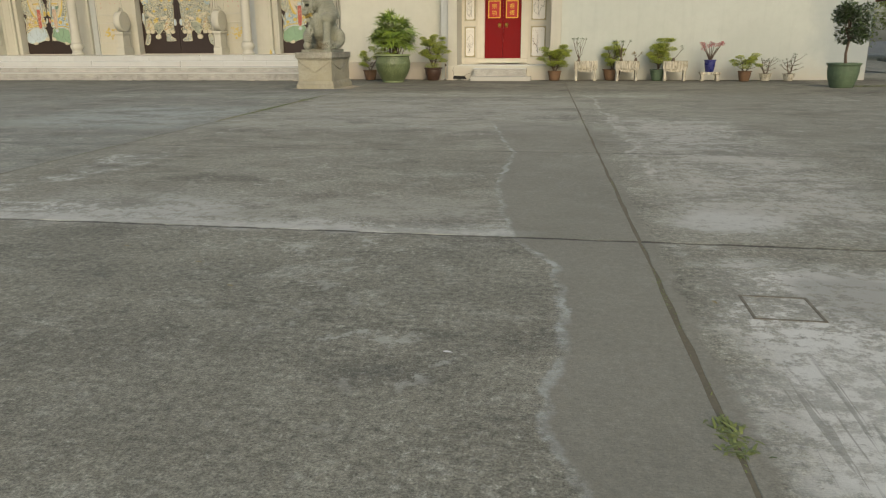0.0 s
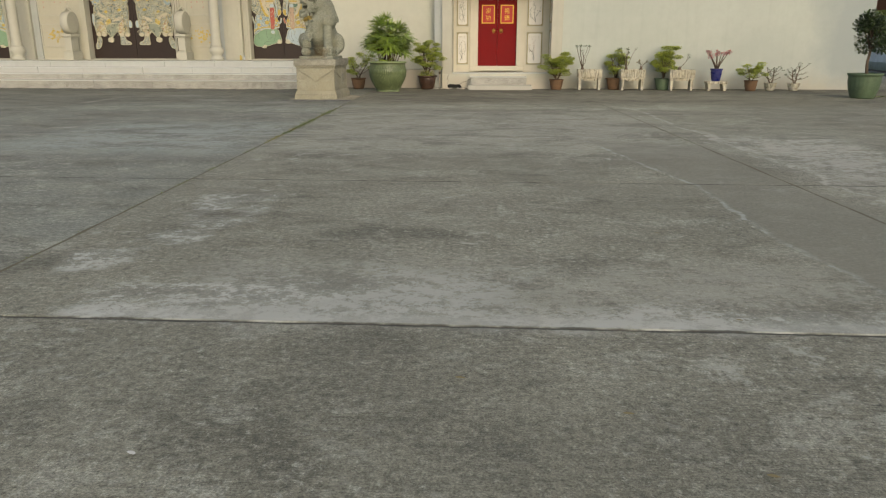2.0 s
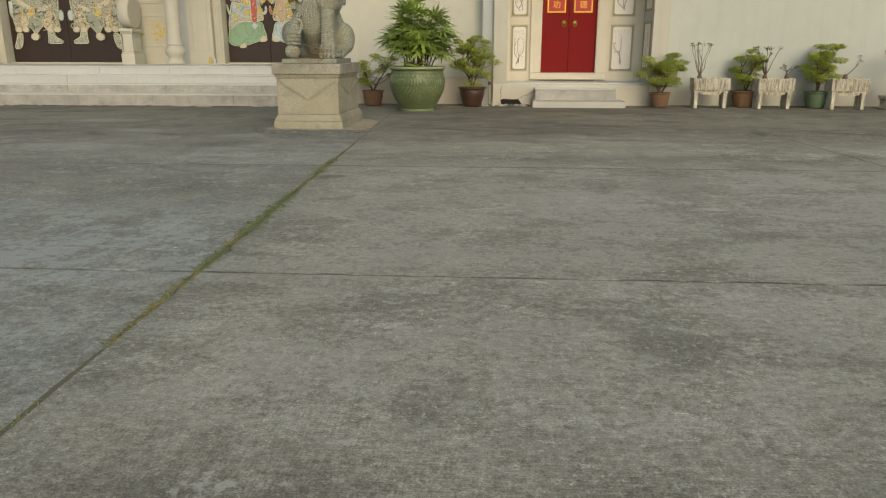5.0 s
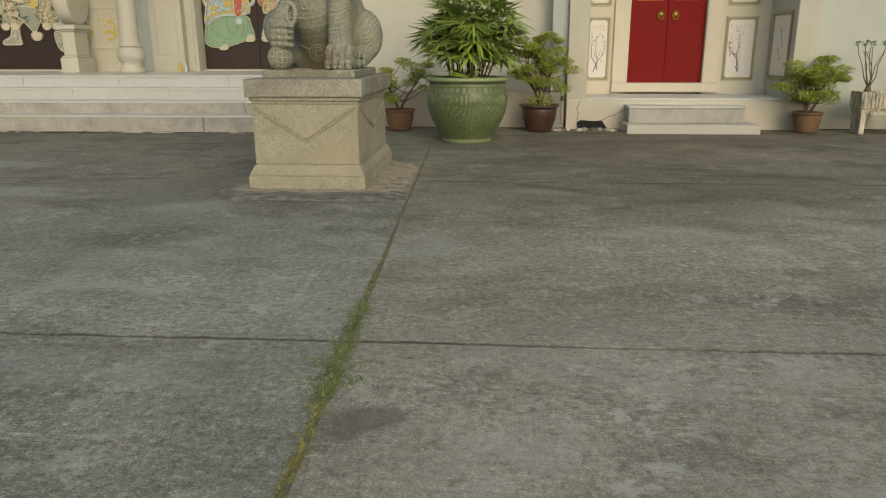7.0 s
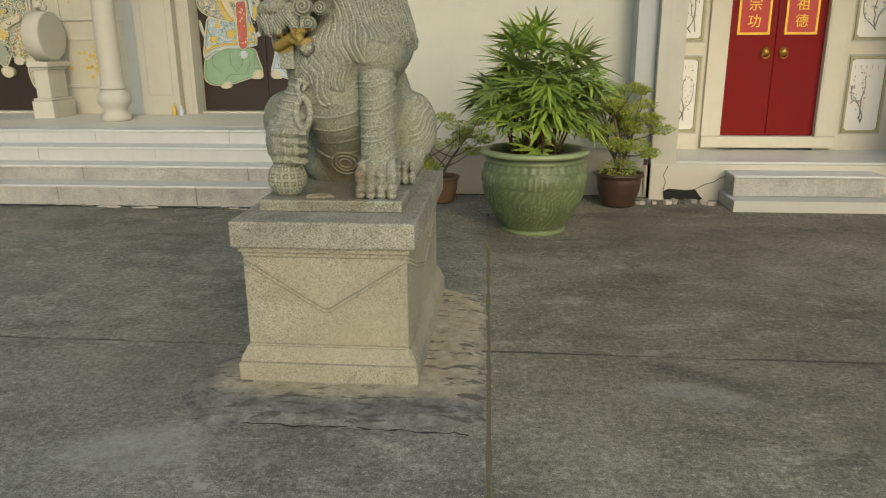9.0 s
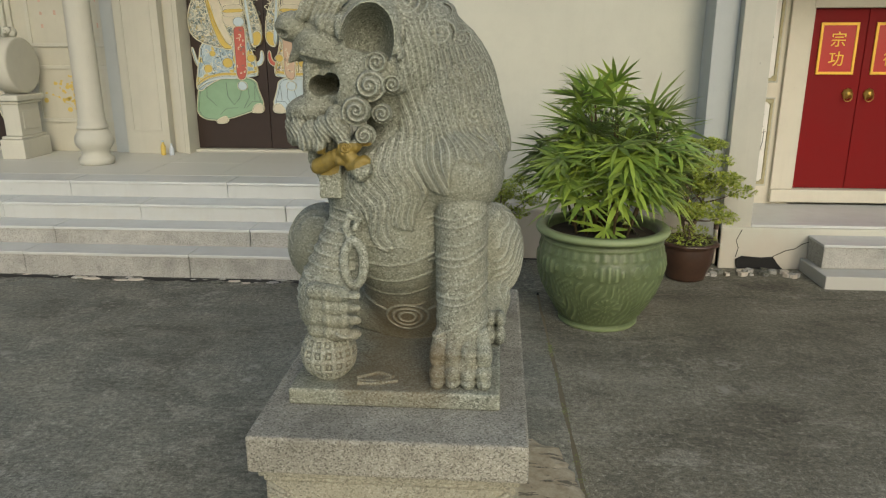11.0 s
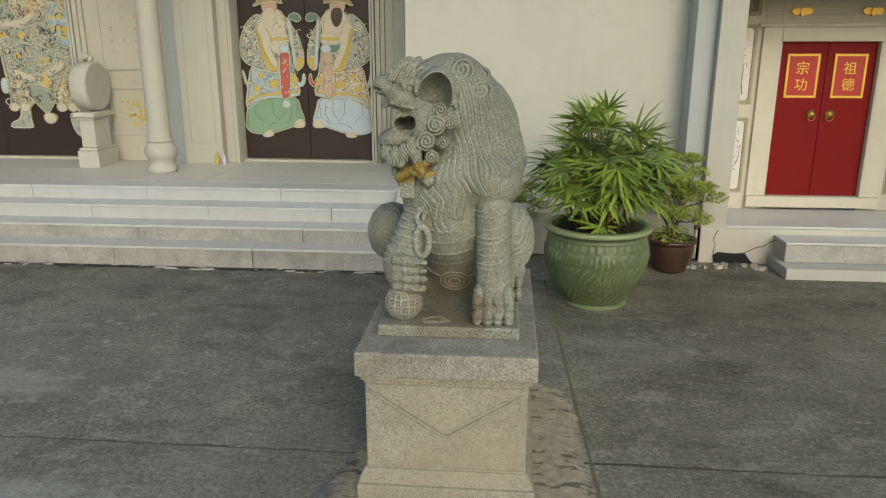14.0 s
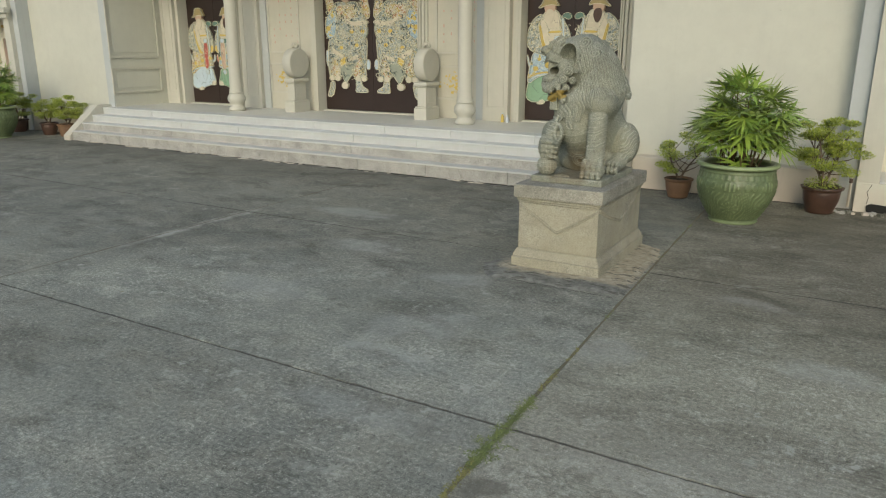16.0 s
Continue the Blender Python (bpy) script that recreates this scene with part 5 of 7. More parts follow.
            for sx, sz in ((a + 0.05, z0 + 0.05), (b - 0.05, z0 + 0.05), (a + 0.05, z1 - 0.05), (b - 0.05, z1 - 0.05)):
                prism(bm, rounded([(sx + 0.035 * math.cos(q * math.pi / 3), sz + 0.035 * math.sin(q * math.pi / 3)) for q in range(6)], 1), 25.637, 25.66)
            part("corner_scroll", bm, GILT, ob)
            bm, fl_ = bmesh.new(), bmesh.new()
            for c in range(3):
                px, pz = (a + b) / 2 + rp.uniform(-0.07, 0.07), z0 + 0.12 + rp.uniform(0, 0.1)
                ang, pts = radians(rp.uniform(65, 115)), []
                for q in range(9):
                    pts.append((px, 25.6415, pz))
                    ang += radians(rp.uniform(-28, 28))
                    px = min(b - 0.09, max(a + 0.09, px + math.cos(ang) * 0.07))
                    pz = min(z1 - 0.22, pz + abs(math.sin(ang)) * 0.07)
                    if q > 1:
                        for w in range(3):
                            ox, oz, e = px + rp.uniform(-0.05, 0.05), pz + rp.uniform(-0.05, 0.05), rp.uniform(0.012, 0.026)
                            if a + 0.08 < ox < b - 0.08:
                                tilt = rp.uniform(0, 3.1)
                                prism(fl_ if w else bm, softened([(ox - e * math.cos(tilt), oz - e * math.sin(tilt)), (ox + e * 0.4 * math.sin(tilt), oz - e * 0.4 * math.cos(tilt)), (ox + e * math.cos(tilt), oz + e * math.sin(tilt)), (ox - e * 0.4 * math.sin(tilt), oz + e * 0.4 * math.cos(tilt))], 0.008), 25.6405, 25.647)
                tube(bm, pts, [0.007 - 0.0005 * q for q in range(9)], 4)
            part("ink_branch", bm, INKGREY, ob)
            part("faded_blossom", fl_, (SAGE, FADED, SAGE, FADEDRED)[k % 4], ob)
            bm = bmesh.new()
            for c in range(5):
                zz, xx = z1 - 0.13, a + 0.09 + c * (b - a - 0.2) / 4.5
                box(bm, xx, xx + 0.008, 25.6435, 25.647, zz - rp.uniform(0.03, 0.06), zz)
            part("small_writing", bm, FADED, ob)
    for x0, x1 in ((-4.24, -3.85), (-1.95, -1.5)):
        a, b = X(x0, x1)
        wall_panel("porch_frieze_panel", a, b, 2.98, 3.36, 25.66, GILT, INK, GILT, 40, "small dark frieze panel with worn gilt frame")
    bm = bmesh.new()
    a, b = X(-3.78, -2.1)
    frame_ring(bm, a, b, 2.94, 3.36, 25.66, 0.05, 0.02)
    fr = structure("frieze_" + tag, bm, PORCH, "moulded frieze over the red door", "trim")
    for x in (-3.36, -2.5):
        bm = bmesh.new()
        for s in (-1, 1):
            prism(bm, rounded([(m(x) + s * 0.01, 3.0), (m(x) + s * 0.09, 2.98), (m(x) + s * 0.14, 3.03), (m(x) + s * 0.08, 3.08), (m(x) + s * 0.02, 3.06)], 2), 25.6, 25.63)
        prism(bm, rounded([(m(x) - 0.03, 2.97), (m(x) + 0.03, 2.97), (m(x) + 0.025, 3.07), (m(x) - 0.025, 3.07)], 2), 25.585, 25.63)
        part("gilt_ornament", bm, BRASS, fr)
    # painted panels on the return wall
    for z0, z1 in ((0.72, 1.75), (1.95, 2.95)):
        bm = bmesh.new()
        xs = X(-1.299, -1.325)
        for y0, y1, q0, q1 in ((24.78, 25.55, z0, z0 + 0.05), (24.78, 25.55, z1 - 0.05, z1), (24.78, 24.83, z0 + 0.05, z1 - 0.05), (25.5, 25.55, z0 + 0.05, z1 - 0.05)):
            box(bm, *xs, y0, y1, q0, q1, 0.004)
        ob = structure("return_panel", bm, GILT, "white painted panel on the porch's side wall", "panel")
        part("panel_field", boxes((*X(-1.301, -1.308), 24.84, 25.49, z0 + 0.06, z1 - 0.06)), WHITEPANEL, ob)
        bm = bmesh.new()
        for q in range(5):
            yy, zz = 25.1 + rng.uniform(-0.12, 0.2), z0 + 0.3 + 0.1 * q
            tube(bm, [(m(-1.311), yy, zz), (m(-1.311), yy + 0.02, zz + 0.05), (m(-1.311), yy + 0.01, zz + 0.08)], 0.006, 4)
        part("faded_spray", bm, FADED, ob)


porch(lambda x: x, "east")
porch(mirror, "west")

# broken gutter mouth and pipe at the foot of the east pilaster
g = thing("drain_pipe", (-4.7, 24.53, 0), "thin rust-stained drain pipe at the wall's foot", "pipe")
bm = bmesh.new()
tube(bm, [(-0.03, 0.06, 0.56), (-0.03, 0.0, 0.56), (0, -0.01, 0.54), (0, -0.01, 0.06)], 0.021, 10)
part("pipe", bm, SKIRT, g)
bm = bmesh.new()
lathe(bm, [(0.027, 0.43), (0.027, 0.5)], 12, 0, -0.01)
part("collar", bm, IRON, g, "rusty pipe collar")
# flat black plate on the base; its colour stands for the hole's inner shade
bm = bmesh.new()
prism(bm, [(-4.44, 0.004), (-4.46, 0.1), (-4.4, 0.135), (-4.2, 0.12), (-4.08, 0.13), (-4.02, 0.05), (-3.97, 0.004)], 24.535, 24.556)
hole = structure("gutter_hole", bm, BLACK, "black hole of a broken gutter in the porch base", "drain")
for pts in ([(-4.08, 0.13), (-3.95, 0.2), (-3.86, 0.22), (-3.8, 0.27), (-3.72, 0.3)], [(-4.46, 0.12), (-4.44, 0.22), (-4.47, 0.3), (-4.42, 0.42)]):
    bm = bmesh.new()
    drawn_line(bm, pts, 0.008, 24.5575)
    part("crack", bm, GRIME, hole, "thin crack in the plaster")
for k in range(34):
    x, y, q = rng.uniform(-5.0, -3.85), rng.uniform(24.25, 24.5), rng.uniform(0.02, 0.06)
    bm = bmesh.new()
    ring = [(x + q * rng.uniform(0.6, 1.2) * math.cos(a * math.pi / 3), y + q * rng.uniform(0.5, 1.0) * math.sin(a * math.pi / 3)) for a in range(6)]
    top = [bm.verts.new((px, py, q * 0.5 + rng.uniform(0, 0.012))) for px, py in ring]
    low = [bm.verts.new((px, py, -0.006)) for px, py in ring]
    bm.faces.new(top)
    for a in range(6):
        bm.faces.new((low[a], low[(a + 1) % 6], top[(a + 1) % 6], top[a]))
    part("rubble", bm, (MOSSY, STEPSTONE, SKIRT)[k % 3], hole)

# crumbled lime and cement along the foot of the hall steps
rc = random.Random(77)
CRUMBS = []
for k in range(6):
    bm = bmesh.new()
    ring = [(rc.uniform(0.7, 1.3) * math.cos(a * math.pi / 3), rc.uniform(0.4, 0.8) * math.sin(a * math.pi / 3)) for a in range(6)]
    top = [bm.verts.new((px * 0.8, py * 0.8, 0.3 + rc.uniform(0, 0.15))) for px, py in ring]
    low = [bm.verts.new((px, py, -0.1)) for px, py in ring]
    bm.faces.new(top)
    for a in range(6):
        bm.faces.new((low[a], low[(a + 1) % 6], top[(a + 1) % 6], top[a]))
    CRUMBS.append(mesh_of(bm, (SKIRT, STEPSTONE, MOSSY)[k % 3], "cement_crumb"))
for k in range(170):
    q = rc.uniform(0.015, 0.06)
    part("cement_crumb", CRUMBS[k % 6], None, ground, at=Matrix.Translation((rc.uniform(-22.8, -8.2), 23.74 + rc.gauss(0, 0.04), 0.002)) @ Matrix.Diagonal((q * 1.8, q, q * 0.5, 1)))


# ---- stone guardian lion: one carved block, built as a solid field and skinned ----
class Carving:
    """A solid in a grid of distances: blend shapes in, cut shapes out, score the surface, then skin it."""

    def __init__(self, lo, hi, h):
        self.lo, self.h = np.array(lo, np.float32), h
        self.n = [int((b - a) / h) + 1 for a, b in zip(lo, hi)]
        self.ax = [np.float32(a) + np.float32(h) * np.arange(n, dtype=np.float32) for a, n in zip(lo, self.n)]
        self.f = np.full(self.n, 0.3, np.float32)
        self.lift, self.push, self.curls = 0.0, 0.0, []

    def window(self, a, b, pad):
        s = []
        for k in range(3):
            i0 = max(0, int((min(a[k], b[k]) - pad - self.lo[k]) / self.h))
            i1 = min(self.n[k], int((max(a[k], b[k]) + pad - self.lo[k]) / self.h) + 2)
            s.append(slice(i0, max(i0 + 1, i1)))
        g = np.meshgrid(*[self.ax[k][s[k]] for k in range(3)], indexing='ij', sparse=True)
        return tuple(s), g

    def blend(self, s, d, k):
        a = self.f[s]
        if k <= 0:
            self.f[s] = np.minimum(a, d)
        else:
            q = np.clip(0.5 + 0.5 * (a - d) / k, 0, 1)
            self.f[s] = a + (d - a) * q - k * q * (1 - q)

    def ball(self, c, r, k=0.03, turn=0.0, cut=False, tip=0.0, floor=None):
        """Ellipsoid with half-axes r, turned in the u-w plane by turn degrees and in the u-v plane by tip."""
        if isinstance(r, (int, float)):
            r = (r, r, r)
        c = (c[0] + self.push, c[1], c[2] + self.lift)
        m = max(r)
        s, (x, y, z) = self.window([c[i] - m for i in range(3)], [c[i] + m for i in range(3)], k + 0.03)
        x, y, z = x - c[0], y - c[1], z - c[2]
        under = None if floor is None else floor - z - 0.3 * x
        ct, st = math.cos(radians(turn)), math.sin(radians(turn))
        x, z = x * ct + z * st, -x * st + z * ct
        cp, sp = math.cos(radians(tip)), math.sin(radians(tip))
        x, y = x * cp + y * sp, -x * sp + y * cp
        k0 = np.sqrt((x / r[0]) ** 2 + (y / r[1]) ** 2 + (z / r[2]) ** 2)
        k1 = np.sqrt((x / r[0] ** 2) ** 2 + (y / r[1] ** 2) ** 2 + (z / r[2] ** 2) ** 2) + 1e-6
        d = k0 * (k0 - 1) / k1
        if under is not None:
            d = np.maximum(d, under)
        if cut:
            self.f[s] = np.maximum(self.f[s], -d)
        else:
            self.blend(s, d, k)

    def limb(self, a, b, ra, rb, k=0.03):
        a, b = (a[0] + self.push, a[1], a[2] + self.lift), (b[0] + self.push, b[1], b[2] + self.lift)
        m = max(ra, rb)
        s, (x, y, z) = self.window([min(p, q) - m for p, q in zip(a, b)], [max(p, q) + m for p, q in zip(a, b)], k + 0.03)
        e = [q - p for p, q in zip(a, b)]
        t = np.clip(((x - a[0]) * e[0] + (y - a[1]) * e[1] + (z - a[2]) * e[2]) / sum(q * q for q in e), 0, 1)
        d = np.sqrt((x - a[0] - t * e[0]) ** 2 + (y - a[1] - t * e[1]) ** 2 + (z - a[2] - t * e[2]) ** 2) - (ra + (rb - ra) * t)
        self.blend(s, d, k)

    def chain(self, pts, ra, rb, k=0.015):
        n = len(pts) - 1
        for i in range(n):
            self.limb(pts[i], pts[i + 1], ra + (rb - ra) * i / n, ra + (rb - ra) * (i + 1) / n, k)

    def block(self, lo, hi, edge=0.01, k=0.0):
        lo, hi = (lo[0] + self.push, lo[1], lo[2] + self.lift), (hi[0] + self.push, hi[1], hi[2] + self.lift)
        s, (x, y, z) = self.window(lo, hi, 0.06)
        q = [np.abs(g - (a + b) / 2) - ((b - a) / 2 - edge) for g, a, b in zip((x, y, z), lo, hi)]
        out = np.sqrt(sum(np.maximum(p, 0) ** 2 for p in q))
        ins = np.minimum(np.maximum(np.maximum(q[0], q[1]), q[2]), 0)
        self.blend(s, out + ins - edge, k)

    def curl(self, u, v, w, r, depth=0.04, spin=1):
        """A spiral curl standing out of the side towards -v."""
        self.ball((u, v, w), (r, depth, r), 0.012)
        u, w = u + self.push, w + self.lift
        self.curls.append((u, v, w, r, spin))
        s, (x, y, z) = self.window((u - r, v - depth * 1.6, w - r), (u + r, v + depth, w + r), 0.01)
        rr = np.sqrt((x - u) ** 2 + (z - w) ** 2)
        th = np.arctan2(z - w, (x - u) * spin)
        g = 0.006 * np.sin(2 * math.pi * rr / (r * 0.42) - th) * np.clip((r * 1.1 - rr) / 0.01, 0, 1)
        self.f[s] += (g * (y < v + 0.01)).astype(np.float32)

    def skin(self):
        """Surface nets: one vertex in each cell that the surface crosses."""
        f = self.f
        sg = f < 0
        corners = [(i, j, k) for i in (0, 1) for j in (0, 1) for k in (0, 1)]
        view = lambda a, c: a[c[0]:a.shape[0] - 1 + c[0], c[1]:a.shape[1] - 1 + c[1], c[2]:a.shape[2] - 1 + c[2]]
        cnt = sum(view(sg, c).astype(np.int8) for c in corners)
        cells = np.argwhere((cnt > 0) & (cnt < 8))
        index = np.full(cnt.shape, -1, np.int32)
        index[tuple(cells.T)] = np.arange(len(cells))
        vals = {c: f[cells[:, 0] + c[0], cells[:, 1] + c[1], cells[:, 2] + c[2]] for c in corners}
        acc, num = np.zeros((len(cells), 3)), np.zeros(len(cells))
        for a in corners:
            for ax in range(3):
                if a[ax] == 0:
                    b = tuple(1 if i == ax else a[i] for i in range(3))
                    va, vb = vals[a], vals[b]
                    cross = (va < 0) != (vb < 0)
                    t = np.where(cross, va / np.where(cross, va - vb, 1), 0)
                    p = np.tile(np.array(a, float), (len(cells), 1))
                    p[:, ax] = t
                    acc[cross] += p[cross]
                    num[cross] += 1
        verts = (cells + acc / num[:, None]) * self.h + self.lo
        quads = []
        for ax in range(3):
            b, c = (ax + 1) % 3, (ax + 2) % 3
            lo, hi = [slice(None)] * 3, [slice(None)] * 3
            lo[ax], hi[ax] = slice(0, -1), slice(1, None)
            sa, sb = sg[tuple(lo)], sg[tuple(hi)]
            e = np.argwhere(sa != sb)
            e = e[(e[:, b] > 0) & (e[:, c] > 0) & (e[:, b] < f.shape[b] - 1) & (e[:, c] < f.shape[c] - 1)]
            inside = sa[tuple(e.T)]
            q = []
            for db, dc in ((-1, -1), (0, -1), (0, 0), (-1, 0)):
                o = e.copy()
                o[:, b] += db
                o[:, c] += dc
                q.append(index[tuple(o.T)])
            q = np.stack(q, 1)
            quads.append(np.where(inside[:, None], q, q[:, ::-1]))
        return verts, np.concatenate(quads)


LION = (-7.36, 20.1, 1.02)


def lanes(x, y, z):
    """Distance across the mane's strands, and where the mane lies."""
    turn = np.arctan2(y - 0.02, x - 0.06)
    lane = turn * 0.36 + 0.2 * (z - 1.0) * (y < 0.05) + (0.004 + 0.016 * np.clip((1.1 - z) / 0.45, 0, 1)) * np.sin(z * 25 + 1.4 * np.sin(turn * 5))
    lock = (lane / 0.116) % 1
    tip = 0.46 + 1.05 * np.clip(np.abs(x + 0.06), 0, 0.36) + 0.11 * np.abs(2 * lock - 1) ** 1.3
    edge_u = 0.0 - 0.2 * np.clip((0.96 - z) / 0.12, 0, 1) * (y < 0)
    mane = np.clip((z - tip) / 0.012, 0, 1) * np.clip((x - edge_u) / 0.02, 0, 1)
    hood = ((x + 0.087) ** 2 / 0.13 ** 2 + (z - 1.32) ** 2 / 0.14 ** 2 < 1) & (y < -0.28)
    return lane, lock, mane * ~hood


def fine(v, period, at, width):
    return np.exp(-(((v % period) - at) / width) ** 2)


def cuts(x, y, z):
    """Raised (+) carved lines over the body, and the lime that has settled along them."""
    lane, lock, mane = lanes(x, y, z)
    strand = np.exp(-((((lane / 0.036) % 1) - 0.5) / 0.2) ** 2)
    up = (0.007 + 0.006 * strand - 0.006 * np.exp(-(np.minimum(lock, 1 - lock) / 0.035) ** 2) * np.clip((1.05 - z) / 0.3, 0, 1)) * mane * (1 - 0.45 * np.clip((z - 1.2) / 0.2, 0, 1))
    lime = 0.0 * up
    for s in (-1, 1):
        q = z + 0.9 * np.abs(y - 0.3) + 0.018 * np.sin(y * 26 + z * 14)
        m = np.clip((s * x - 0.36) / 0.03, 0, 1) * np.clip((z - 0.12) / 0.03, 0, 1) * np.clip((y - 0.02) / 0.05, 0, 1) * np.clip((0.56 - z) / 0.03, 0, 1)
        g = fine(q, 0.042, 0.021, 0.0065) * m
        up, lime = up + 0.005 * g, lime + g
    leg = (np.abs(x - 0.25) < 0.14) & (y < -0.22) & (z > 0.2) & (z < 0.66)
    zz = z - 0.03 * (x - 0.26) / 0.1 + 0.014 * np.cos((x - 0.26) * 22)
    g = (fine(zz, 0.15, 0.035, 0.0045) + fine(zz, 0.15, 0.064, 0.0045) + 0.6 * fine(zz, 0.15, 0.115, 0.0045)) * leg
    up, lime = up + 0.0035 * g, lime + 0.75 * g
    arm = (x < -0.17) & (x > -0.42) & (y < -0.22) & (z > 0.42) & (z < 0.66)
    g = fine(z + 0.16 * (x + 0.27), 0.043, 0.021, 0.006) * arm
    up, lime = up + 0.006 * g, lime + g
    wrist = (x < -0.27) & (x > -0.46) & (z > 0.2) & (z < 0.42) & (y > -0.47)
    g = fine(z + 0.5 * (x + 0.3) + 0.012 * np.sin(y * 30), 0.036, 0.018, 0.006) * wrist
    up, lime = up + 0.004 * g, lime + 0.7 * g
    belly = (np.abs(x) < 0.2) & (y < -0.08) & (z > 0.2) & (z < 0.52)
    g = fine(z - 1.2 * x * x - 0.16 * x, 0.08, 0.04, 0.0055) * belly
    up, lime = up + 0.003 * g, lime + 0.55 * g
    rr = np.sqrt(x ** 2 + ((z - 0.14) * 1.25) ** 2)
    g = (np.exp(-((rr - 0.036) / 0.006) ** 2) + np.exp(-((rr - 0.062) / 0.0055) ** 2) + np.exp(-((rr - 0.09) / 0.0055) ** 2)) * (y < 0.02) * (np.abs(z - 0.14) < 0.08)
    sash = np.exp(-((z - 0.16 - 0.6 * np.abs(x) ** 1.5 + 0.05 * (np.abs(x) < 0.09)) / 0.0055) ** 2) * (np.abs(x) > 0.085) * (np.abs(x) < 0.22) * (y < 0.04)
    up, lime = up + 0.006 * (g + sash), lime + g + sash
    tuft = fine(x + 0.35 * z + 0.012 * np.sin(z * 45), 0.019, 0.0095, 0.0042) * (x < -0.17) * (z < 1.025) * (z > 0.885) * (y < -0.1)
    up, lime = up + 0.004 * tuft, lime + 0.8 * tuft
    brow = fine(x * 0.9 - z * 0.5, 0.018, 0.009, 0.004) * (x < -0.2) * (x > -0.4) * (z > 1.37) * (y < -0.3)
    up, lime = up + 0.003 * brow, lime + 0.7 * brow
    fold = (np.exp(-((z - 1.335 + 0.5 * (x + 0.28) + 1.4 * (x + 0.28) ** 2) / 0.005) ** 2) + np.exp(-((z - 1.21 - 0.9 * (x + 0.27) ** 2) / 0.005) ** 2)) * (x < -0.16) * (x > -0.36) * (y < -0.3)
    return up - 0.004 * fold, lime + 0.3 * fold


def carve_lion():
    c = Carving((-0.64, -0.64, -0.09), (0.6, 0.68, 1.58), 0.0046)
    # body, belly, haunches
    c.limb((0.06, 0.3, 0.3), (0.03, -0.02, 0.78), 0.26, 0.27, 0)
    c.ball((-0.01, -0.13, 0.56), (0.27, 0.25, 0.27), 0.08)
    c.limb((-0.01, -0.09, 0.44), (-0.01, 0.12, 0.1), 0.22, 0.2, 0.06)
    c.limb((-0.2, 0.1, 0.1), (0.2, 0.1, 0.1), 0.12, 0.12, 0.06)
    c.ball((0.0, -0.06, 0.14), (0.08, 0.05, 0.055), 0.03)
    c.ball((-0.44, 0.2, 0.37), (0.16, 0.22, 0.19), 0.03)
    c.limb((-0.2, 0.2, 0.25), (-0.38, 0.24, 0.08), 0.16, 0.12, 0.04)
    c.ball((0.35, 0.36, 0.3), (0.16, 0.23, 0.24), 0.03)
    c.limb((0.35, 0.16, 0.12), (0.33, 0.0, 0.07), 0.1, 0.085, 0.03)
    for k in range(4):
        c.ball((0.335 + (k - 1.5) * 0.045, -0.06, 0.11), (0.026, 0.05, 0.035), 0.006)
        c.ball((0.335 + (k - 1.5) * 0.045, -0.09, 0.045), (0.026, 0.04, 0.045), 0.006)
    c.limb((0.12, 0.16, 0.84), (0.24, 0.32, 0.45), 0.15, 0.14, 0.04)
    # mane and shoulders
    c.ball((0.09, -0.03, 0.98), (0.29, 0.3, 0.43), 0.06)
    c.ball((0.15, -0.02, 0.86), (0.27, 0.27, 0.26), 0.06)
    c.ball((-0.02, -0.1, 1.27), (0.235, 0.3, 0.25), 0.05)
    c.ball((0.225, -0.22, 0.79), (0.18, 0.22, 0.17), 0.02)
    c.ball((-0.17, -0.16, 0.72), (0.15, 0.2, 0.2), 0.06)
    c.ball((-0.03, -0.26, 0.74), (0.22, 0.15, 0.21), 0.05)
    # standing foreleg with rings and paw
    c.limb((0.24, -0.33, 0.66), (0.25, -0.4, 0.08), 0.1, 0.098, 0.006)
    for k in range(12):
        c.ball((0.335, -0.32 - 0.004 * k, 0.64 - 0.038 * k), (0.016, 0.024, 0.02), 0.004)
    c.ball((0.25, -0.41, 0.07), (0.12, 0.12, 0.09), 0.03)
    for k in range(4):
        u = 0.25 + (k - 1.5) * 0.06
        c.chain([(u * 0.9 + 0.025, -0.44, 0.19), (u, -0.485, 0.14), (u, -0.495, 0.11)], 0.028, 0.032, 0.006)
        c.ball((u, -0.5, 0.135), (0.031, 0.034, 0.025), 0.004)
        c.ball((u, -0.505, 0.055), (0.033, 0.046, 0.034), 0.003)
        c.ball((u, -0.515, 0.022), (0.03, 0.04, 0.026), 0.003)
    # raised foreleg, its paw on the ball
    c.limb((-0.19, -0.22, 0.64), (-0.285, -0.38, 0.34), 0.085, 0.118, 0.03)
    c.ball((-0.275, -0.42, 0.29), (0.115, 0.12, 0.13), 0.03)
    for k in range(4):
        w = 0.375 - k * 0.052
        c.limb((-0.31, -0.5, w), (-0.215, -0.52, w - 0.004), 0.034, 0.033, 0.004)
        c.ball((-0.255, -0.525, w), (0.022, 0.03, 0.027), 0.003)
        c.ball((-0.2, -0.525, w - 0.004), (0.032, 0.032, 0.028), 0.005)
        c.ball((-0.16, -0.52, w - 0.006), (0.032, 0.02, 0.017), 0.004)
    c.ball((-0.275, -0.455, 0.105), 0.112, 0.0)
    s, (x, y, z) = c.window((-0.4, -0.6, 0), (-0.15, -0.34, 0.22), 0.01)
    lon = np.arctan2(x + 0.275, -(y + 0.455)) * 0.112
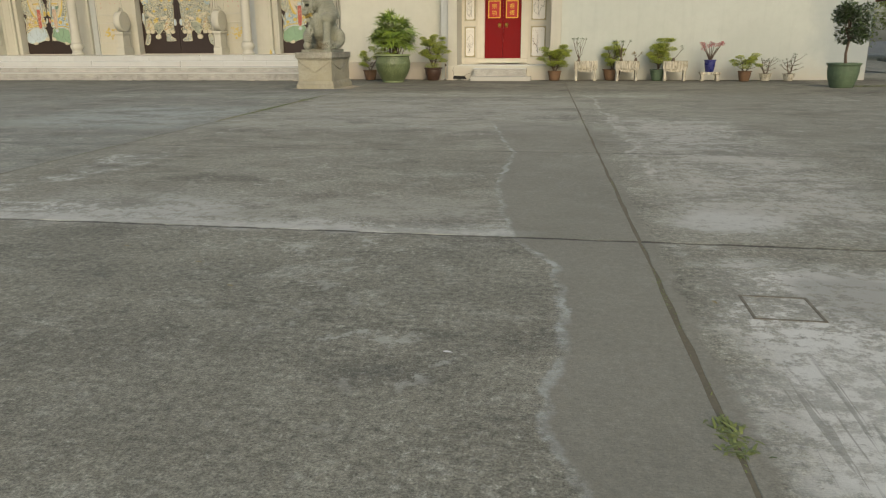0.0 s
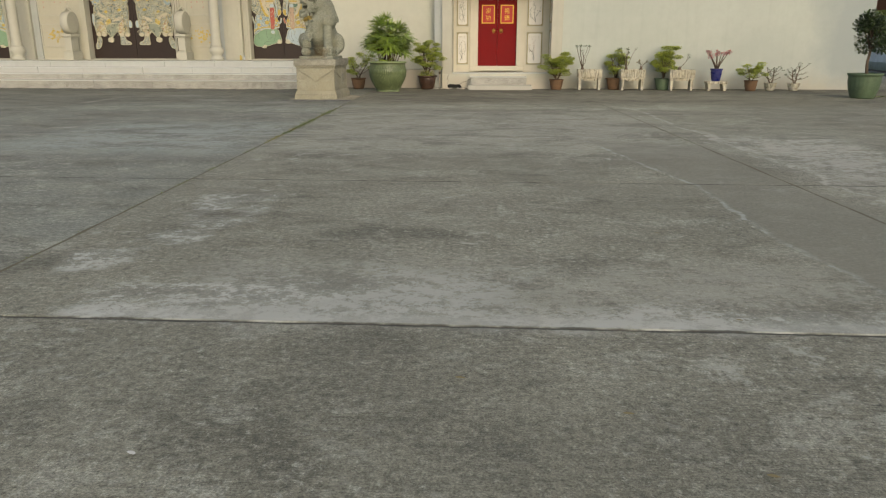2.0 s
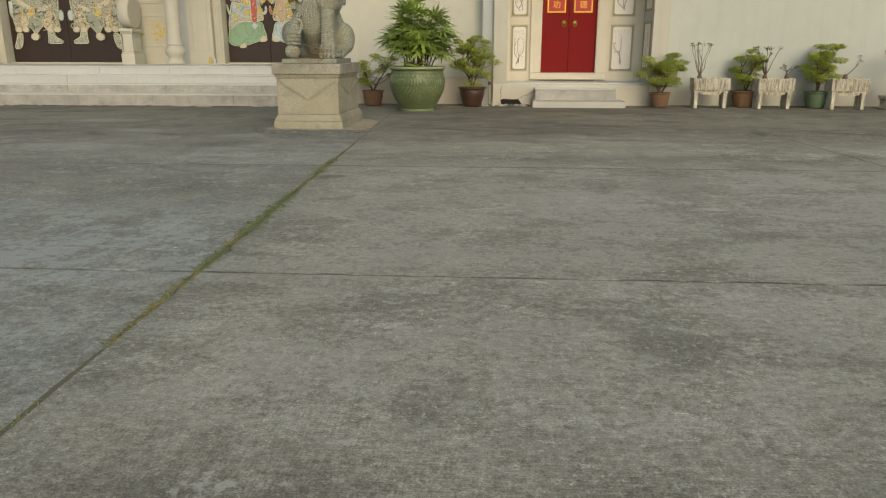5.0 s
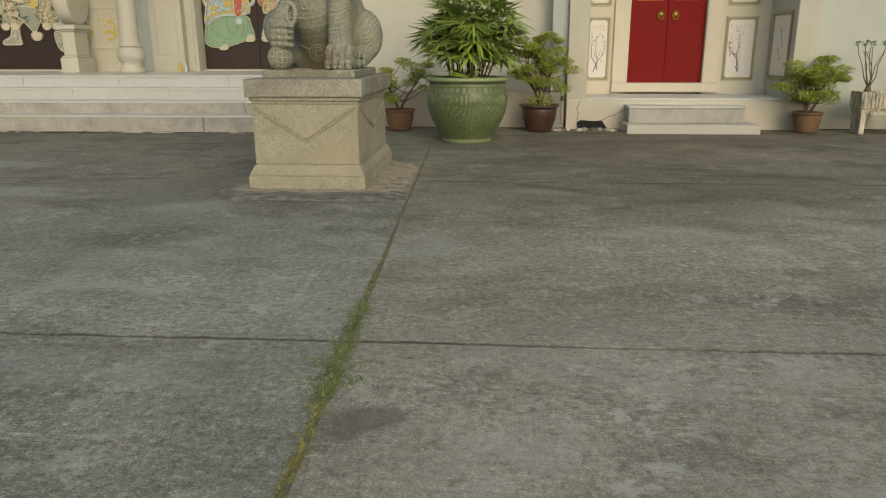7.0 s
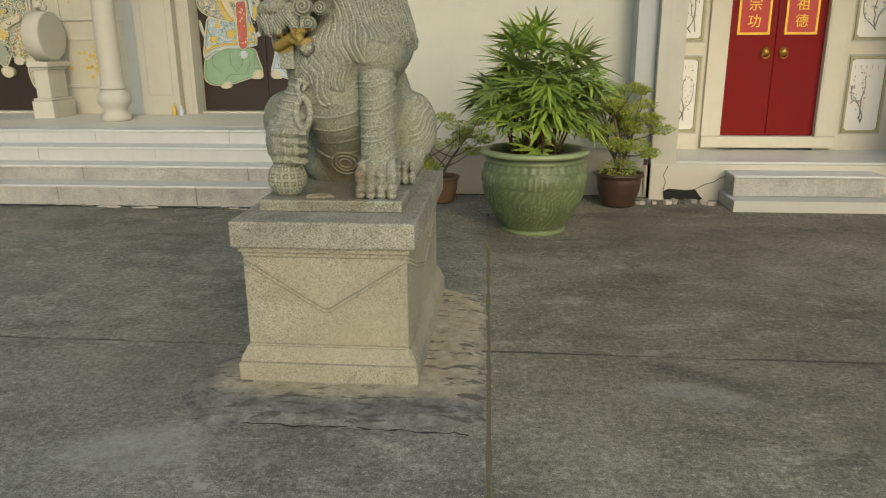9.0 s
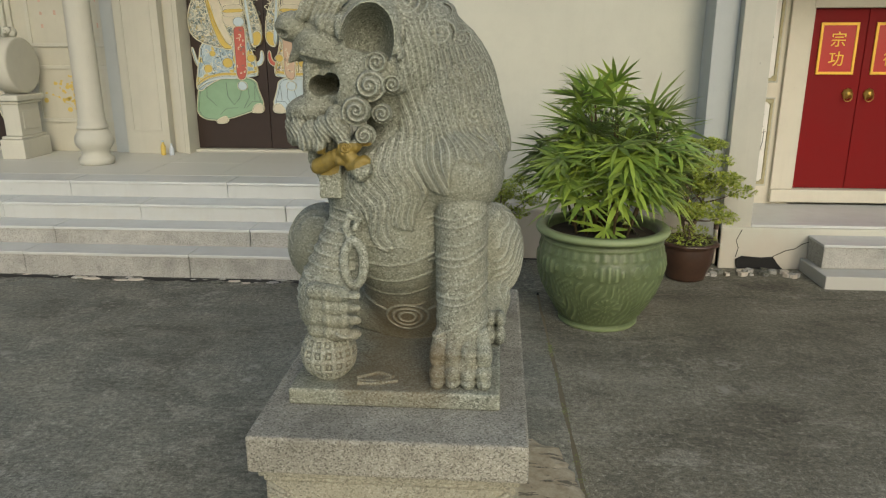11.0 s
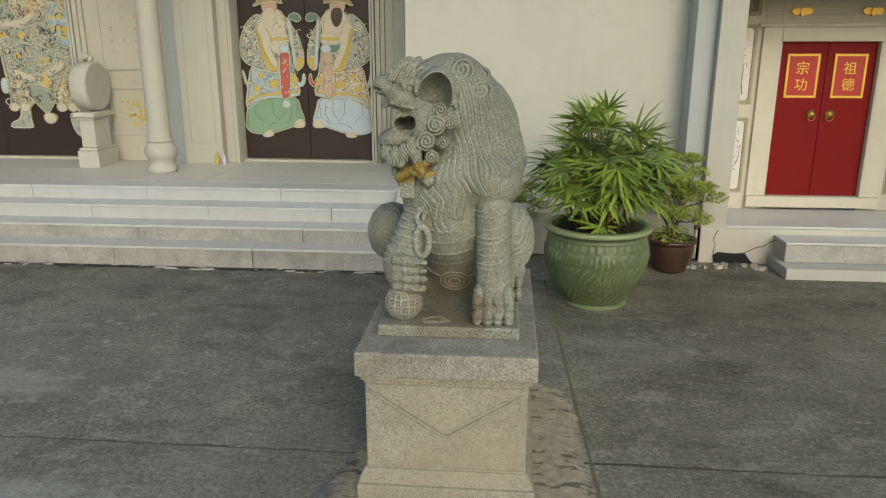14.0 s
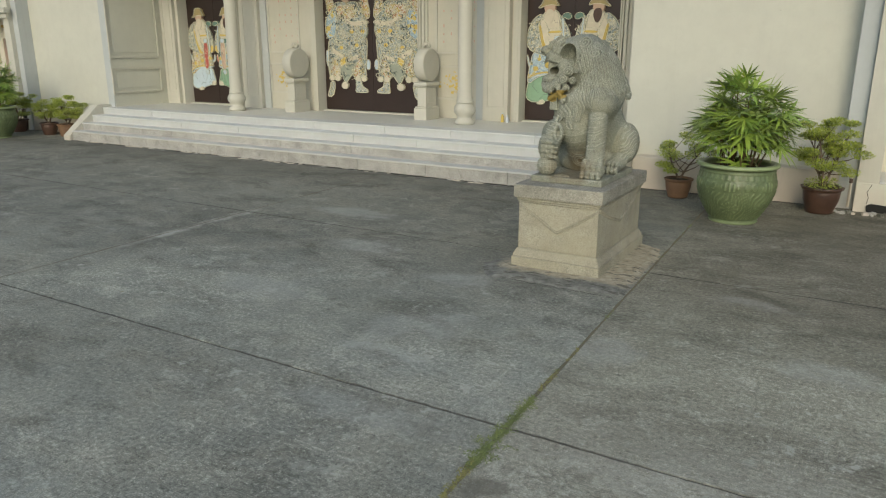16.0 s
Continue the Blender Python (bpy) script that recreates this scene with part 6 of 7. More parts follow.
    lat = np.arcsin(np.clip((z - 0.105) / 0.115, -1, 1)) * 0.112
    g = np.maximum(np.abs(((lon / 0.044) % 1) - 0.5), np.abs(((lat / 0.044) % 1) - 0.5))
    near = (np.sqrt((x + 0.275) ** 2 + (y + 0.455) ** 2 + (z - 0.105) ** 2) < 0.13)
    c.f[s] += (0.007 * ((g < 0.31) & (g > 0.18)) * near).astype(np.float32)
    # head in profile towards -u
    c.ball((-0.08, -0.16, 1.24), (0.24, 0.25, 0.25), 0.05)
    c.ball((-0.06, -0.14, 1.32), (0.25, 0.25, 0.15), 0.05)
    c.ball((-0.25, -0.2, 1.31), (0.13, 0.17, 0.09), 0.04)
    c.push, c.lift = 0.022, 0.055
    c.ball((-0.29, -0.2, 1.24), (0.15, 0.17, 0.1), 0.03, -8)
    c.ball((-0.41, -0.2, 1.287), (0.072, 0.13, 0.062), 0.018)
    c.ball((-0.415, -0.3, 1.287), (0.066, 0.06, 0.056), 0.008)
    c.ball((-0.455, -0.35, 1.262), (0.035, 0.03, 0.018), cut=True)
    c.ball((-0.27, -0.2, 1.09), (0.1, 0.16, 0.13), 0.03)
    c.ball((-0.285, -0.29, 1.2), (0.135, 0.11, 0.065), 0.012, -14)
    c.ball((-0.3, -0.33, 1.222), (0.095, 0.07, 0.06), 0.008, -10)
    c.ball((-0.25, -0.3, 1.3), (0.1, 0.09, 0.035), 0.02, -8)
    for v in (-0.32, -0.2, -0.08):
        c.limb((-0.385, v, 1.2), (-0.425, v, 1.165), 0.032, 0.01, 0.01)
        c.limb((-0.345, v, 1.17), (-0.345, v, 0.99), 0.034, 0.036, 0.015)
    c.ball((-0.34, -0.2, 0.985), (0.13, 0.18, 0.065), 0.025, 6)
    c.ball((-0.37, -0.28, 0.985), (0.09, 0.1, 0.05), 0.02, 6)
    c.ball((-0.19, -0.33, 1.08), (0.08, 0.08, 0.14), 0.03)
    c.ball((-0.31, -0.36, 1.075), (0.042, 0.23, 0.04), cut=True)
    c.ball((-0.265, -0.36, 1.082), (0.042, 0.23, 0.042), cut=True)
    c.limb((-0.27, -0.2, 1.04), (-0.23, -0.2, 1.05), 0.024, 0.03, 0.01)
    c.limb((-0.36, -0.38, 1.195), (-0.24, -0.395, 1.165), 0.012, 0.01, 0.01)
    # brow tufts: short combed-back locks
    c.lift = 0.045
    for k in range(7):
        u, w = -0.375 + 0.02 * k, 1.325 + 0.012 * (k % 3)
        c.chain([(u, -0.335, w), (u + 0.02, -0.345, w + 0.045), (u + 0.055, -0.335, w + 0.07)], 0.02, 0.011, 0.006)
        c.chain([(u, -0.2, w + 0.03), (u + 0.02, -0.2, w + 0.075), (u + 0.055, -0.2, w + 0.095)], 0.024, 0.014, 0.012)
    for u, w in ((-0.29, 1.3), (-0.255, 1.285), (-0.22, 1.3)):
        c.ball((u, -0.37, w), (0.022, 0.022, 0.03), 0.006)
    c.push, c.lift = 0.0, 0.0
    # ear: a thick flap, hollow beneath
    c.ball((-0.087, -0.35, 1.3), (0.118, 0.17, 0.148), 0.008, -12, floor=-0.034)
    c.limb((-0.188, -0.41, 1.36), (-0.19, -0.42, 1.318), 0.02, 0.018, 0.01)
    c.limb((0.012, -0.42, 1.29), (0.02, -0.42, 1.245), 0.016, 0.012, 0.01)
    c.ball((-0.092, -0.5, 1.288), (0.1, 0.25, 0.136), turn=-12, cut=True, floor=-0.045)
    c.push, c.lift = 0.022, 0.055
    # beard tufts
    for u, v, w, r in ((-0.445, -0.2, 0.93, 0.035), (-0.43, -0.28, 0.925, 0.038), (-0.44, -0.26, 0.88, 0.03), (-0.395, -0.33, 0.91, 0.042), (-0.34, -0.365, 0.895, 0.042), (-0.29, -0.385, 0.92, 0.04), (-0.245, -0.39, 0.95, 0.045), (-0.22, -0.39, 0.905, 0.035), (-0.37, -0.37, 0.875, 0.03), (-0.31, -0.385, 0.865, 0.028)):
        c.ball((u, v - 0.01, w), (r * 0.9, r * 1.1, r * 1.35), 0.004)
    c.push, c.lift = 0.01, 0.09
    c.limb((-0.29, -0.26, 0.88), (-0.27, -0.24, 0.66), 0.07, 0.055, 0.03)
    c.chain([(-0.35, -0.3, 0.85), (-0.345, -0.31, 0.76), (-0.31, -0.32, 0.69)], 0.022, 0.016, 0.015)
    c.block((-0.31, -0.385, 0.62), (-0.225, -0.3, 0.76), 0.006)
    c.push, c.lift = 0.0, 0.07
    c.limb((-0.3, -0.385, 0.765), (-0.15, -0.415, 0.845), 0.03, 0.024, 0.006)
    c.limb((-0.19, -0.42, 0.83), (-0.13, -0.42, 0.755), 0.026, 0.03, 0.006)
    c.limb((-0.21, -0.42, 0.79), (-0.12, -0.42, 0.79), 0.016, 0.02, 0.006)
    # cheek curls
    c.push, c.lift = 0.022, 0.055
    for u, v, w, r, sp in ((-0.085, -0.385, 1.16, 0.043, 1), (-0.11, -0.41, 1.08, 0.056, -1), (-0.03, -0.375, 1.083, 0.036, 1), (-0.16, -0.41, 0.99, 0.055, 1), (-0.07, -0.39, 0.98, 0.038, 1), (-0.135, -0.4, 0.9, 0.04, -1), (-0.205, -0.405, 0.86, 0.027, 1)):
        c.curl(u, v, w, r, 0.035, sp)
    c.push, c.lift = 0.0, 0.07
    # curls along the back of the mane
    for u, v, w, r in ((0.05, -0.26, 1.36, 0.065), (0.16, -0.16, 1.25, 0.055), (0.24, -0.1, 1.1, 0.05), (0.29, -0.06, 0.95, 0.045)):
        c.curl(u, v, w, r, 0.045, -1)
    # small curls along the back of the mane
    for u, v, w, r in ((0.16, -0.06, 1.33, 0.036), (0.232, -0.02, 1.23, 0.036), (0.282, 0.0, 1.13, 0.036), (0.318, 0.03, 1.03, 0.035), (0.345, 0.06, 0.93, 0.034), (0.365, 0.1, 0.84, 0.032)):
        c.curl(u, v, w, r, 0.07, -1)
    # jagged crest down the spine
    for k in range(8):
        t = k / 10
        c.ball((0.12 + 0.25 * math.sin(t * 1.7), 0.12 + 0.28 * t, 1.33 - 0.78 * t), (0.045, 0.05, 0.06), 0.02, 35)
    # tail tuft on the back
    c.limb((0.1, 0.42, 0.2), (0.12, 0.42, 0.75), 0.09, 0.06, 0.04)

    c.lift = 0.0
    # scoring: mane strands, haunch strands, rings, medallion
    x, y, z = np.meshgrid(*c.ax, indexing='ij', sparse=True)
    near = np.abs(c.f) < 0.03
    c.f -= (cuts(x, y, z)[0] * near).astype(np.float32)
    # ribbon loop over the raised leg
    c.chain([(-0.165 + 0.04 * math.sin(a), -0.44 - 0.01 * math.cos(a), 0.47 - 0.085 * math.cos(a)) for a in [k * math.pi / 8 for k in range(0, 17)]], 0.018, 0.018, 0.004)
    c.chain([(-0.17, -0.42, 0.54), (-0.2, -0.41, 0.6), (-0.185, -0.4, 0.65), (-0.15, -0.4, 0.63), (-0.165, -0.41, 0.6)], 0.014, 0.01, 0.006)
    # tool marks and wear
    c.f += (0.0016 * np.sin(x * 61 + np.sin(z * 37) * 2) * np.sin(y * 57 + np.sin(x * 41) * 2) * np.sin(z * 63) * near).astype(np.float32)
    # the slab it sits on, with a thin carved ribbon end
    c.block((-0.415, -0.575, -0.068), (0.405, 0.58, 0.0), 0.01)
    c.chain([(-0.16, -0.47, 0.006), (-0.08, -0.42, 0.006), (-0.02, -0.45, 0.006), (-0.06, -0.5, 0.006), (-0.15, -0.5, 0.006)], 0.007, 0.006, 0.0)
    c.chain([(-0.15, -0.52, 0.006), (-0.08, -0.52, 0.006), (0.0, -0.49, 0.006)], 0.007, 0.005, 0.0)
    return c.skin(), c.curls


(lv, lq), lion_curls = carve_lion()
lion_mesh = bpy.data.meshes.new("stone_lion")
lion_mesh.from_pydata(lv.tolist(), [], lq.tolist())
vx, vy, vz = lv.T
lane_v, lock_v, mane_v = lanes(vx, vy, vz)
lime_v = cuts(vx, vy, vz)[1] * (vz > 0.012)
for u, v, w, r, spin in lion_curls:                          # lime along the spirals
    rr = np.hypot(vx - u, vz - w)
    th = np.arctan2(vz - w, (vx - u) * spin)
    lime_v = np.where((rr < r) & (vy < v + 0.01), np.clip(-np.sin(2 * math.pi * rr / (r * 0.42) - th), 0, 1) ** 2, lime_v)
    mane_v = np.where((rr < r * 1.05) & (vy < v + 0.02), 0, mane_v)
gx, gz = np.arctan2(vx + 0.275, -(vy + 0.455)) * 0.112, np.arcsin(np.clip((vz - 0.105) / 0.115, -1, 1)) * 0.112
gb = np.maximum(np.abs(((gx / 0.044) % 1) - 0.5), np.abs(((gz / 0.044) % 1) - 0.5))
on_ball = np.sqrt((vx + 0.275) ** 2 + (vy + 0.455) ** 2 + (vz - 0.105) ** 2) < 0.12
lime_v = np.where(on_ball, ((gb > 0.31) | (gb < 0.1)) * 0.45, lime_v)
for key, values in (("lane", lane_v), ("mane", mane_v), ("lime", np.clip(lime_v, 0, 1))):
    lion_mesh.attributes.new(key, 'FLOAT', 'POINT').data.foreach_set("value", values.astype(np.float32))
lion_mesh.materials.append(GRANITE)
lion_mesh.materials.append(simple("faded_gold_paint", (0.36, 0.255, 0.04), 0.5, 0.2, big=40, amount=0.55, second=(0.13, 0.12, 0.075)))
mid = lv[lq].mean(axis=1)
gilt = (mid[:, 2] > 0.8) & (mid[:, 2] < 0.93) & (mid[:, 0] > -0.32) & (mid[:, 0] < -0.09) & (mid[:, 1] < -0.385) & (np.abs(mid[:, 2] - 0.87 - 0.35 * (mid[:, 0] + 0.21)) < 0.055)
lion_mesh.polygons.foreach_set("material_index", gilt.astype(np.int32))
lion_mesh.polygons.foreach_set("use_smooth", np.ones(len(lq), bool))
lion = new("stone_lion", lion_mesh)
lion.location = LION
tagged(lion, "grey granite guardian lion, paw on a carved ball", "statue")

# ---- its pedestal ----
ped = thing("pedestal", (-7.36, 20.12, 0), "tall weathered granite pedestal under the stone lion", "pedestal")


def band(hw, hd, z0, z1, bevel):
    return boxes((-hw, hw, -hd, hd, z0, z1), bevel=bevel)


part("plinth", band(0.515, 0.85, -0.01, 0.13, 0.012), PEDESTAL, ped)
bm = bmesh.new()
lo = [bm.verts.new((x * 0.51, y * 0.845, 0.131)) for x, y in ((-1, -1), (1, -1), (1, 1), (-1, 1))]
hi = [bm.verts.new((x * 0.465, y * 0.8, 0.225)) for x, y in ((-1, -1), (1, -1), (1, 1), (-1, 1))]
bm.faces.new(lo[::-1])
bm.faces.new(hi)
for k in range(4):
    bm.faces.new((lo[k], lo[(k + 1) % 4], hi[(k + 1) % 4], hi[k]))
bmesh.ops.bevel(bm, geom=bm.edges[:], offset=0.01, segments=2, affect='EDGES')
part("base_moulding", bm, PEDESTAL, ped)
die = part("die", band(0.458, 0.795, 0.226, 0.742, 0.008), PEDESTAL, ped)
bm = bmesh.new()
for z in (0.60, 0.625):
    tube(bm, [(-0.445, -0.797, z + 0.11), (-0.36, -0.797, z + 0.055), (-0.02, -0.797, z - 0.165), (0.0, -0.797, z - 0.17), (0.02, -0.797, z - 0.165), (0.36, -0.797, z + 0.055), (0.445, -0.797, z + 0.11)], 0.01, 6)
part("cloth_line", bm, PEDESTAL, die, "carved pointed cloth edge")
bm = bmesh.new()
for z in (0.60, 0.625):
    tube(bm, [(0.46, -0.76, z + 0.115), (0.46, -0.4, z - 0.02), (0.46, 0.0, z - 0.13), (0.46, 0.4, z - 0.02), (0.46, 0.76, z + 0.115)], 0.008, 6)
part("cloth_line", bm, PEDESTAL, die, "carved pointed cloth edge")
part("cap_moulding", boxes((-0.465, 0.465, -0.8, 0.8, 0.743, 0.768), (-0.48, 0.48, -0.815, 0.815, 0.769, 0.802), bevel=0.01), PEDESTAL, ped)
part("cap", band(0.508, 0.842, 0.803, 0.951, 0.012), make_granite("cap_granite", (0.19, 0.18, 0.14), (0.375, 0.365, 0.295), (0.54, 0.525, 0.45), 200, 0.45), ped)
# cement skirt poured round the pedestal's foot
bm = bmesh.new()
pts = [(-0.58, -1.34), (-0.1, -1.28), (0.4, -1.3), (0.9, -1.2), (0.87, -0.4), (0.86, 0.3), (0.76, 0.72), (0.5, 0.9), (-0.5, 0.88), (-0.56, -0.1), (-0.84, -0.9)]
ring = []
for (ax, ay), (bx, by) in zip(pts, pts[1:] + pts[:1]):
    for k in range(8):
        t = k / 8
        ring.append((ax + (bx - ax) * t + rng.uniform(-0.02, 0.02), ay + (by - ay) * t + rng.uniform(-0.02, 0.02)))
t1 = [bm.verts.new((x * 0.9, y * 0.94, 0.022 + rng.uniform(-0.003, 0.003))) for x, y in ring]
t0 = [bm.verts.new((x, y, 0.001)) for x, y in ring]
bm.faces.new(t1)
for k in range(len(ring)):
    bm.faces.new((t0[k], t0[(k + 1) % len(ring)], t1[(k + 1) % len(ring)], t1[k]))
part("cement_skirt", bm, make_skirt(-7.36, 20.12), ped, "rough cracked cement poured round the foot")


# ---- plants ----
def leaf_blade(bm, base, d, length, width, droop, up=Vector((0, 0, 1)), n=4):
    """A tapering blade from base along d, bending down by droop."""
    side = d.cross(up)
    side = side.normalized() if side.length > 1e-4 else Vector((1, 0, 0))
    rows = []
    p = Vector(base)
    e = Vector(d)
    for k in range(n + 1):
        t = k / n
        w = width * (0.35 + 1.3 * t * (1 - t) * 2) * (1 - t ** 3)
        rows.append((bm.verts.new(p - side * w), bm.verts.new(p + side * w)))
        e = (e + Vector((0, 0, -droop / n))).normalized()
        p = p + e * (length / n)
    for (a, b), (c, f) in zip(rows, rows[1:]):
        q = bm.faces.new((a, b, f, c))
        q.smooth = True


def fan_leaf(seed):
    """One palmate leaf: a stalk and a fan of narrow drooping leaflets."""
    r = random.Random(seed)
    bm = bmesh.new()
    tube(bm, [(0, 0, 0), (0.05, 0, 0.06), (0.13, 0, 0.10)], [0.006, 0.005, 0.004], 5)
    hub = Vector((0.13, 0, 0.10))
    count = r.randint(8, 11)
    for k in range(count):
        a = radians(-115 + 230 * k / (count - 1) + r.uniform(-6, 6))
        d = Vector((math.cos(a), math.sin(a), r.uniform(0.05, 0.35))).normalized()
        leaf_blade(bm, hub, d, r.uniform(0.24, 0.35), r.uniform(0.016, 0.023), r.uniform(0.12, 0.6), n=5)
    return bm


FANS = [mesh_of(fan_leaf(s), PALM, "fan_leaf") for s in range(4)] + [mesh_of(fan_leaf(9 + s), PALMNEW, "fan_leaf") for s in range(2)]


def lotus_pot(bm, scale=1.0, relief=1.0):
    prof = [(0.27, 0.0), (0.305, 0.0), (0.318, 0.015), (0.318, 0.04), (0.31, 0.055)]
    prof += [(0.315 + 0.19 * math.sin(math.pi * 0.5 * min(1, k / 46)) - 0.03 * max(0, (k - 46) / 14) ** 1.5, 0.06 + 0.62 * k / 60) for k in range(61)]
    prof += [(0.475, 0.69), (0.485, 0.71), (0.475, 0.72), (0.48, 0.745), (0.515, 0.755), (0.525, 0.775), (0.515, 0.8), (0.46, 0.805), (0.44, 0.78), (0.43, 0.72)]

    def bulge(a, z):
        if not 0.08 < z < 0.7:
            return 0
        t = a * 6 / (2 * math.pi)
        c = (t % 1) - 0.5
        h = 0.0
        if z < 0.46:                                     # waving stalks round lily pads
            h += 0.0075 * max(0.0, math.sin(a * 66 + 7 * math.sin(z * 11 + c * 5))) ** 2
            pad = (c * 1.1) ** 2 / 0.09 + (z - 0.24) ** 2 / 0.008
            if pad < 1:
                h = 0.006 + 0.003 * math.cos(math.atan2(z - 0.24, c * 0.6) * 12)
        elif z < 0.62:                                   # lotus heads
            fl = (c ** 2) / 0.05 + (z - 0.535) ** 2 / 0.0045
            if fl < 1:
                h = 0.009 * (1 - fl) ** 0.3 + 0.004 * math.cos(c * 60)
            bud = ((c + 0.42 if c < 0 else c - 0.42) ** 2) / 0.008 + (z - 0.54) ** 2 / 0.003
            if bud < 1:
                h = 0.006
        elif z < 0.68:
            h += 0.004 * (abs(math.sin(a * 20)) > 0.6)
        return h * relief
    lathe(bm, [(r * scale, z * scale) for r, z in prof], 240 if relief else 48, bulge=(lambda a, z: bulge(a, z / scale) * scale) if relief else None)
    return bm


def soil_disc(bm, r, z, seed=1):
    rr = random.Random(seed)
    ring = [bm.verts.new((r * math.cos(k * math.pi / 12), r * math.sin(k * math.pi / 12), z)) for k in range(24)]
    c = bm.verts.new((0, 0, z + 0.03))
    midr = [bm.verts.new((r * 0.5 * math.cos(k * math.pi / 12), r * 0.5 * math.sin(k * math.pi / 12), z + 0.02 + rr.uniform(-0.012, 0.012))) for k in range(24)]
    for k in range(24):
        j = (k + 1) % 24
        bm.faces.new((ring[k], ring[j], midr[j], midr[k]))
        bm.faces.new((midr[k], midr[j], c))
    return bm


def lady_palm(x, y, label, seed=1, rz=0, fans=270):
    r = random.Random(seed)
    th = thing("potted_palm", (x, y, 0), label, "potted plant", "large potted palms", rz)
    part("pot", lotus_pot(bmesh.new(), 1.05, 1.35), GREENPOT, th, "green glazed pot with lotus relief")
    part("soil", soil_disc(bmesh.new(), 0.45, 0.765), SOIL, th)
    tips = []
    for k in range(26):
        a, q = r.uniform(0, 2 * math.pi), r.uniform(0.03, 0.26)
        b = Vector((q * math.cos(a), q * math.sin(a), 0.74))
        top = Vector((b.x * r.uniform(1.3, 2.1), b.y * r.uniform(1.3, 2.1), r.uniform(1.4, 2.0 - q * 1.0)))
        bm = bmesh.new()
        midp = (b + top) / 2 + Vector((r.uniform(-0.03, 0.03), r.uniform(-0.03, 0.03), 0))
        tube(bm, [b, midp, top], [0.012, 0.011, 0.007], 6)
        part("cane", bm, CANE, th)
        tips.append((b, midp, top))
    for k in range(fans):
        b, midp, top = tips[k % len(tips)]
        t = r.uniform(0.42, 1.0) if k >= len(tips) else 1.0
        p = midp.lerp(top, t * 2 - 1) if t > 0.5 else b.lerp(midp, t * 2)
        out = math.atan2(p.y, p.x) + r.uniform(-1.0, 1.0)
        lift = r.uniform(-15, 45) if p.z < 1.25 else r.uniform(-25, 45) if p.z < 1.6 else r.uniform(-60, 10)
        m = Matrix.Translation(p) @ Matrix.Rotation(out, 4, 'Z') @ Matrix.Rotation(radians(lift), 4, 'Y') @ Matrix.Rotation(r.uniform(-0.4, 0.4), 4, 'X') @ Matrix.Scale(r.uniform(0.8, 1.2), 4)
        part("fan_leaf", FANS[r.choice((0, 0, 1, 1, 2, 2, 3, 3, 4, 5))], None, th, at=m)
    # dry lower leaves
    for k in range(5):
        b, midp, top = r.choice(tips)
        a = r.uniform(0, 6.28)
        m = Matrix.Translation(b + Vector((0, 0, 0.15))) @ Matrix.Rotation(a, 4, 'Z') @ Matrix.Rotation(radians(50), 4, 'Y')
        part("fan_leaf", FANS[3], None, th, at=m)
    return th


lady_palm(-6.1, 22.98, "bushy green lady palm in a green lotus pot", 4)
lady_palm(mirror(-6.1) - 0.2, 23.1, "bushy lady palm in a green glazed pot", 11)


def leaf_cloud(bm, centre, size, count, leaf, r, flat=0.5):
    """Many small leaves in a loose flattened clump."""
    for _ in range(count):
        while True:
            q = Vector((r.uniform(-1, 1), r.uniform(-1, 1), r.uniform(-1, 1)))
            if 0.15 < q.length < 1:
                break
        p = Vector(centre) + Vector((q.x * size, q.y * size, q.z * size * flat))
        d = (Vector((q.x, q.y, q.z * 0.6 + r.uniform(-0.3, 0.5))) + Vector((r.uniform(-0.6, 0.6), r.uniform(-0.6, 0.6), r.uniform(-0.3, 0.3)))).normalized()
        s = d.cross(Vector((r.uniform(-0.4, 0.4), r.uniform(-0.4, 0.4), 1))).normalized()
        ln = leaf * r.uniform(0.7, 1.3)
        a, b = p - d * ln * 0.5, p + d * ln * 0.5
        m1 = p + s * ln * 0.28
        m2 = p - s * ln * 0.28
        bm.faces.new([bm.verts.new(v) for v in (a, m1, b, m2)])


def small_pot(th, r0, r1, h, mat, wavy=False, label=""):
    bm = bmesh.new()
    prof = [(r0 * 0.9, 0.0), (r0, 0.01), (r0 * 1.03, 0.04), (r0 + (r1 - r0) * 0.7, h * 0.5), (r1 * 0.97, h * 0.82), (r1 * 0.95, h * 0.86), (r1 * 1.06, h * 0.9), (r1 * 1.1, h * 0.97), (r1 * 1.04, h), (r1 * 0.9, h * 0.99), (r1 * 0.86, h * 0.88)]
    lathe(bm, prof, 36, bulge=(lambda a, z: 0.014 * math.sin(a * 9) if z > h * 0.88 else 0.004 * math.sin(a * 14) * (h * 0.2 < z < h * 0.7)) if wavy else None)
    part("pot", bm, mat, th, label)
    part("soil", soil_disc(bmesh.new(), r1 * 0.88, h * 0.9), SOIL, th)


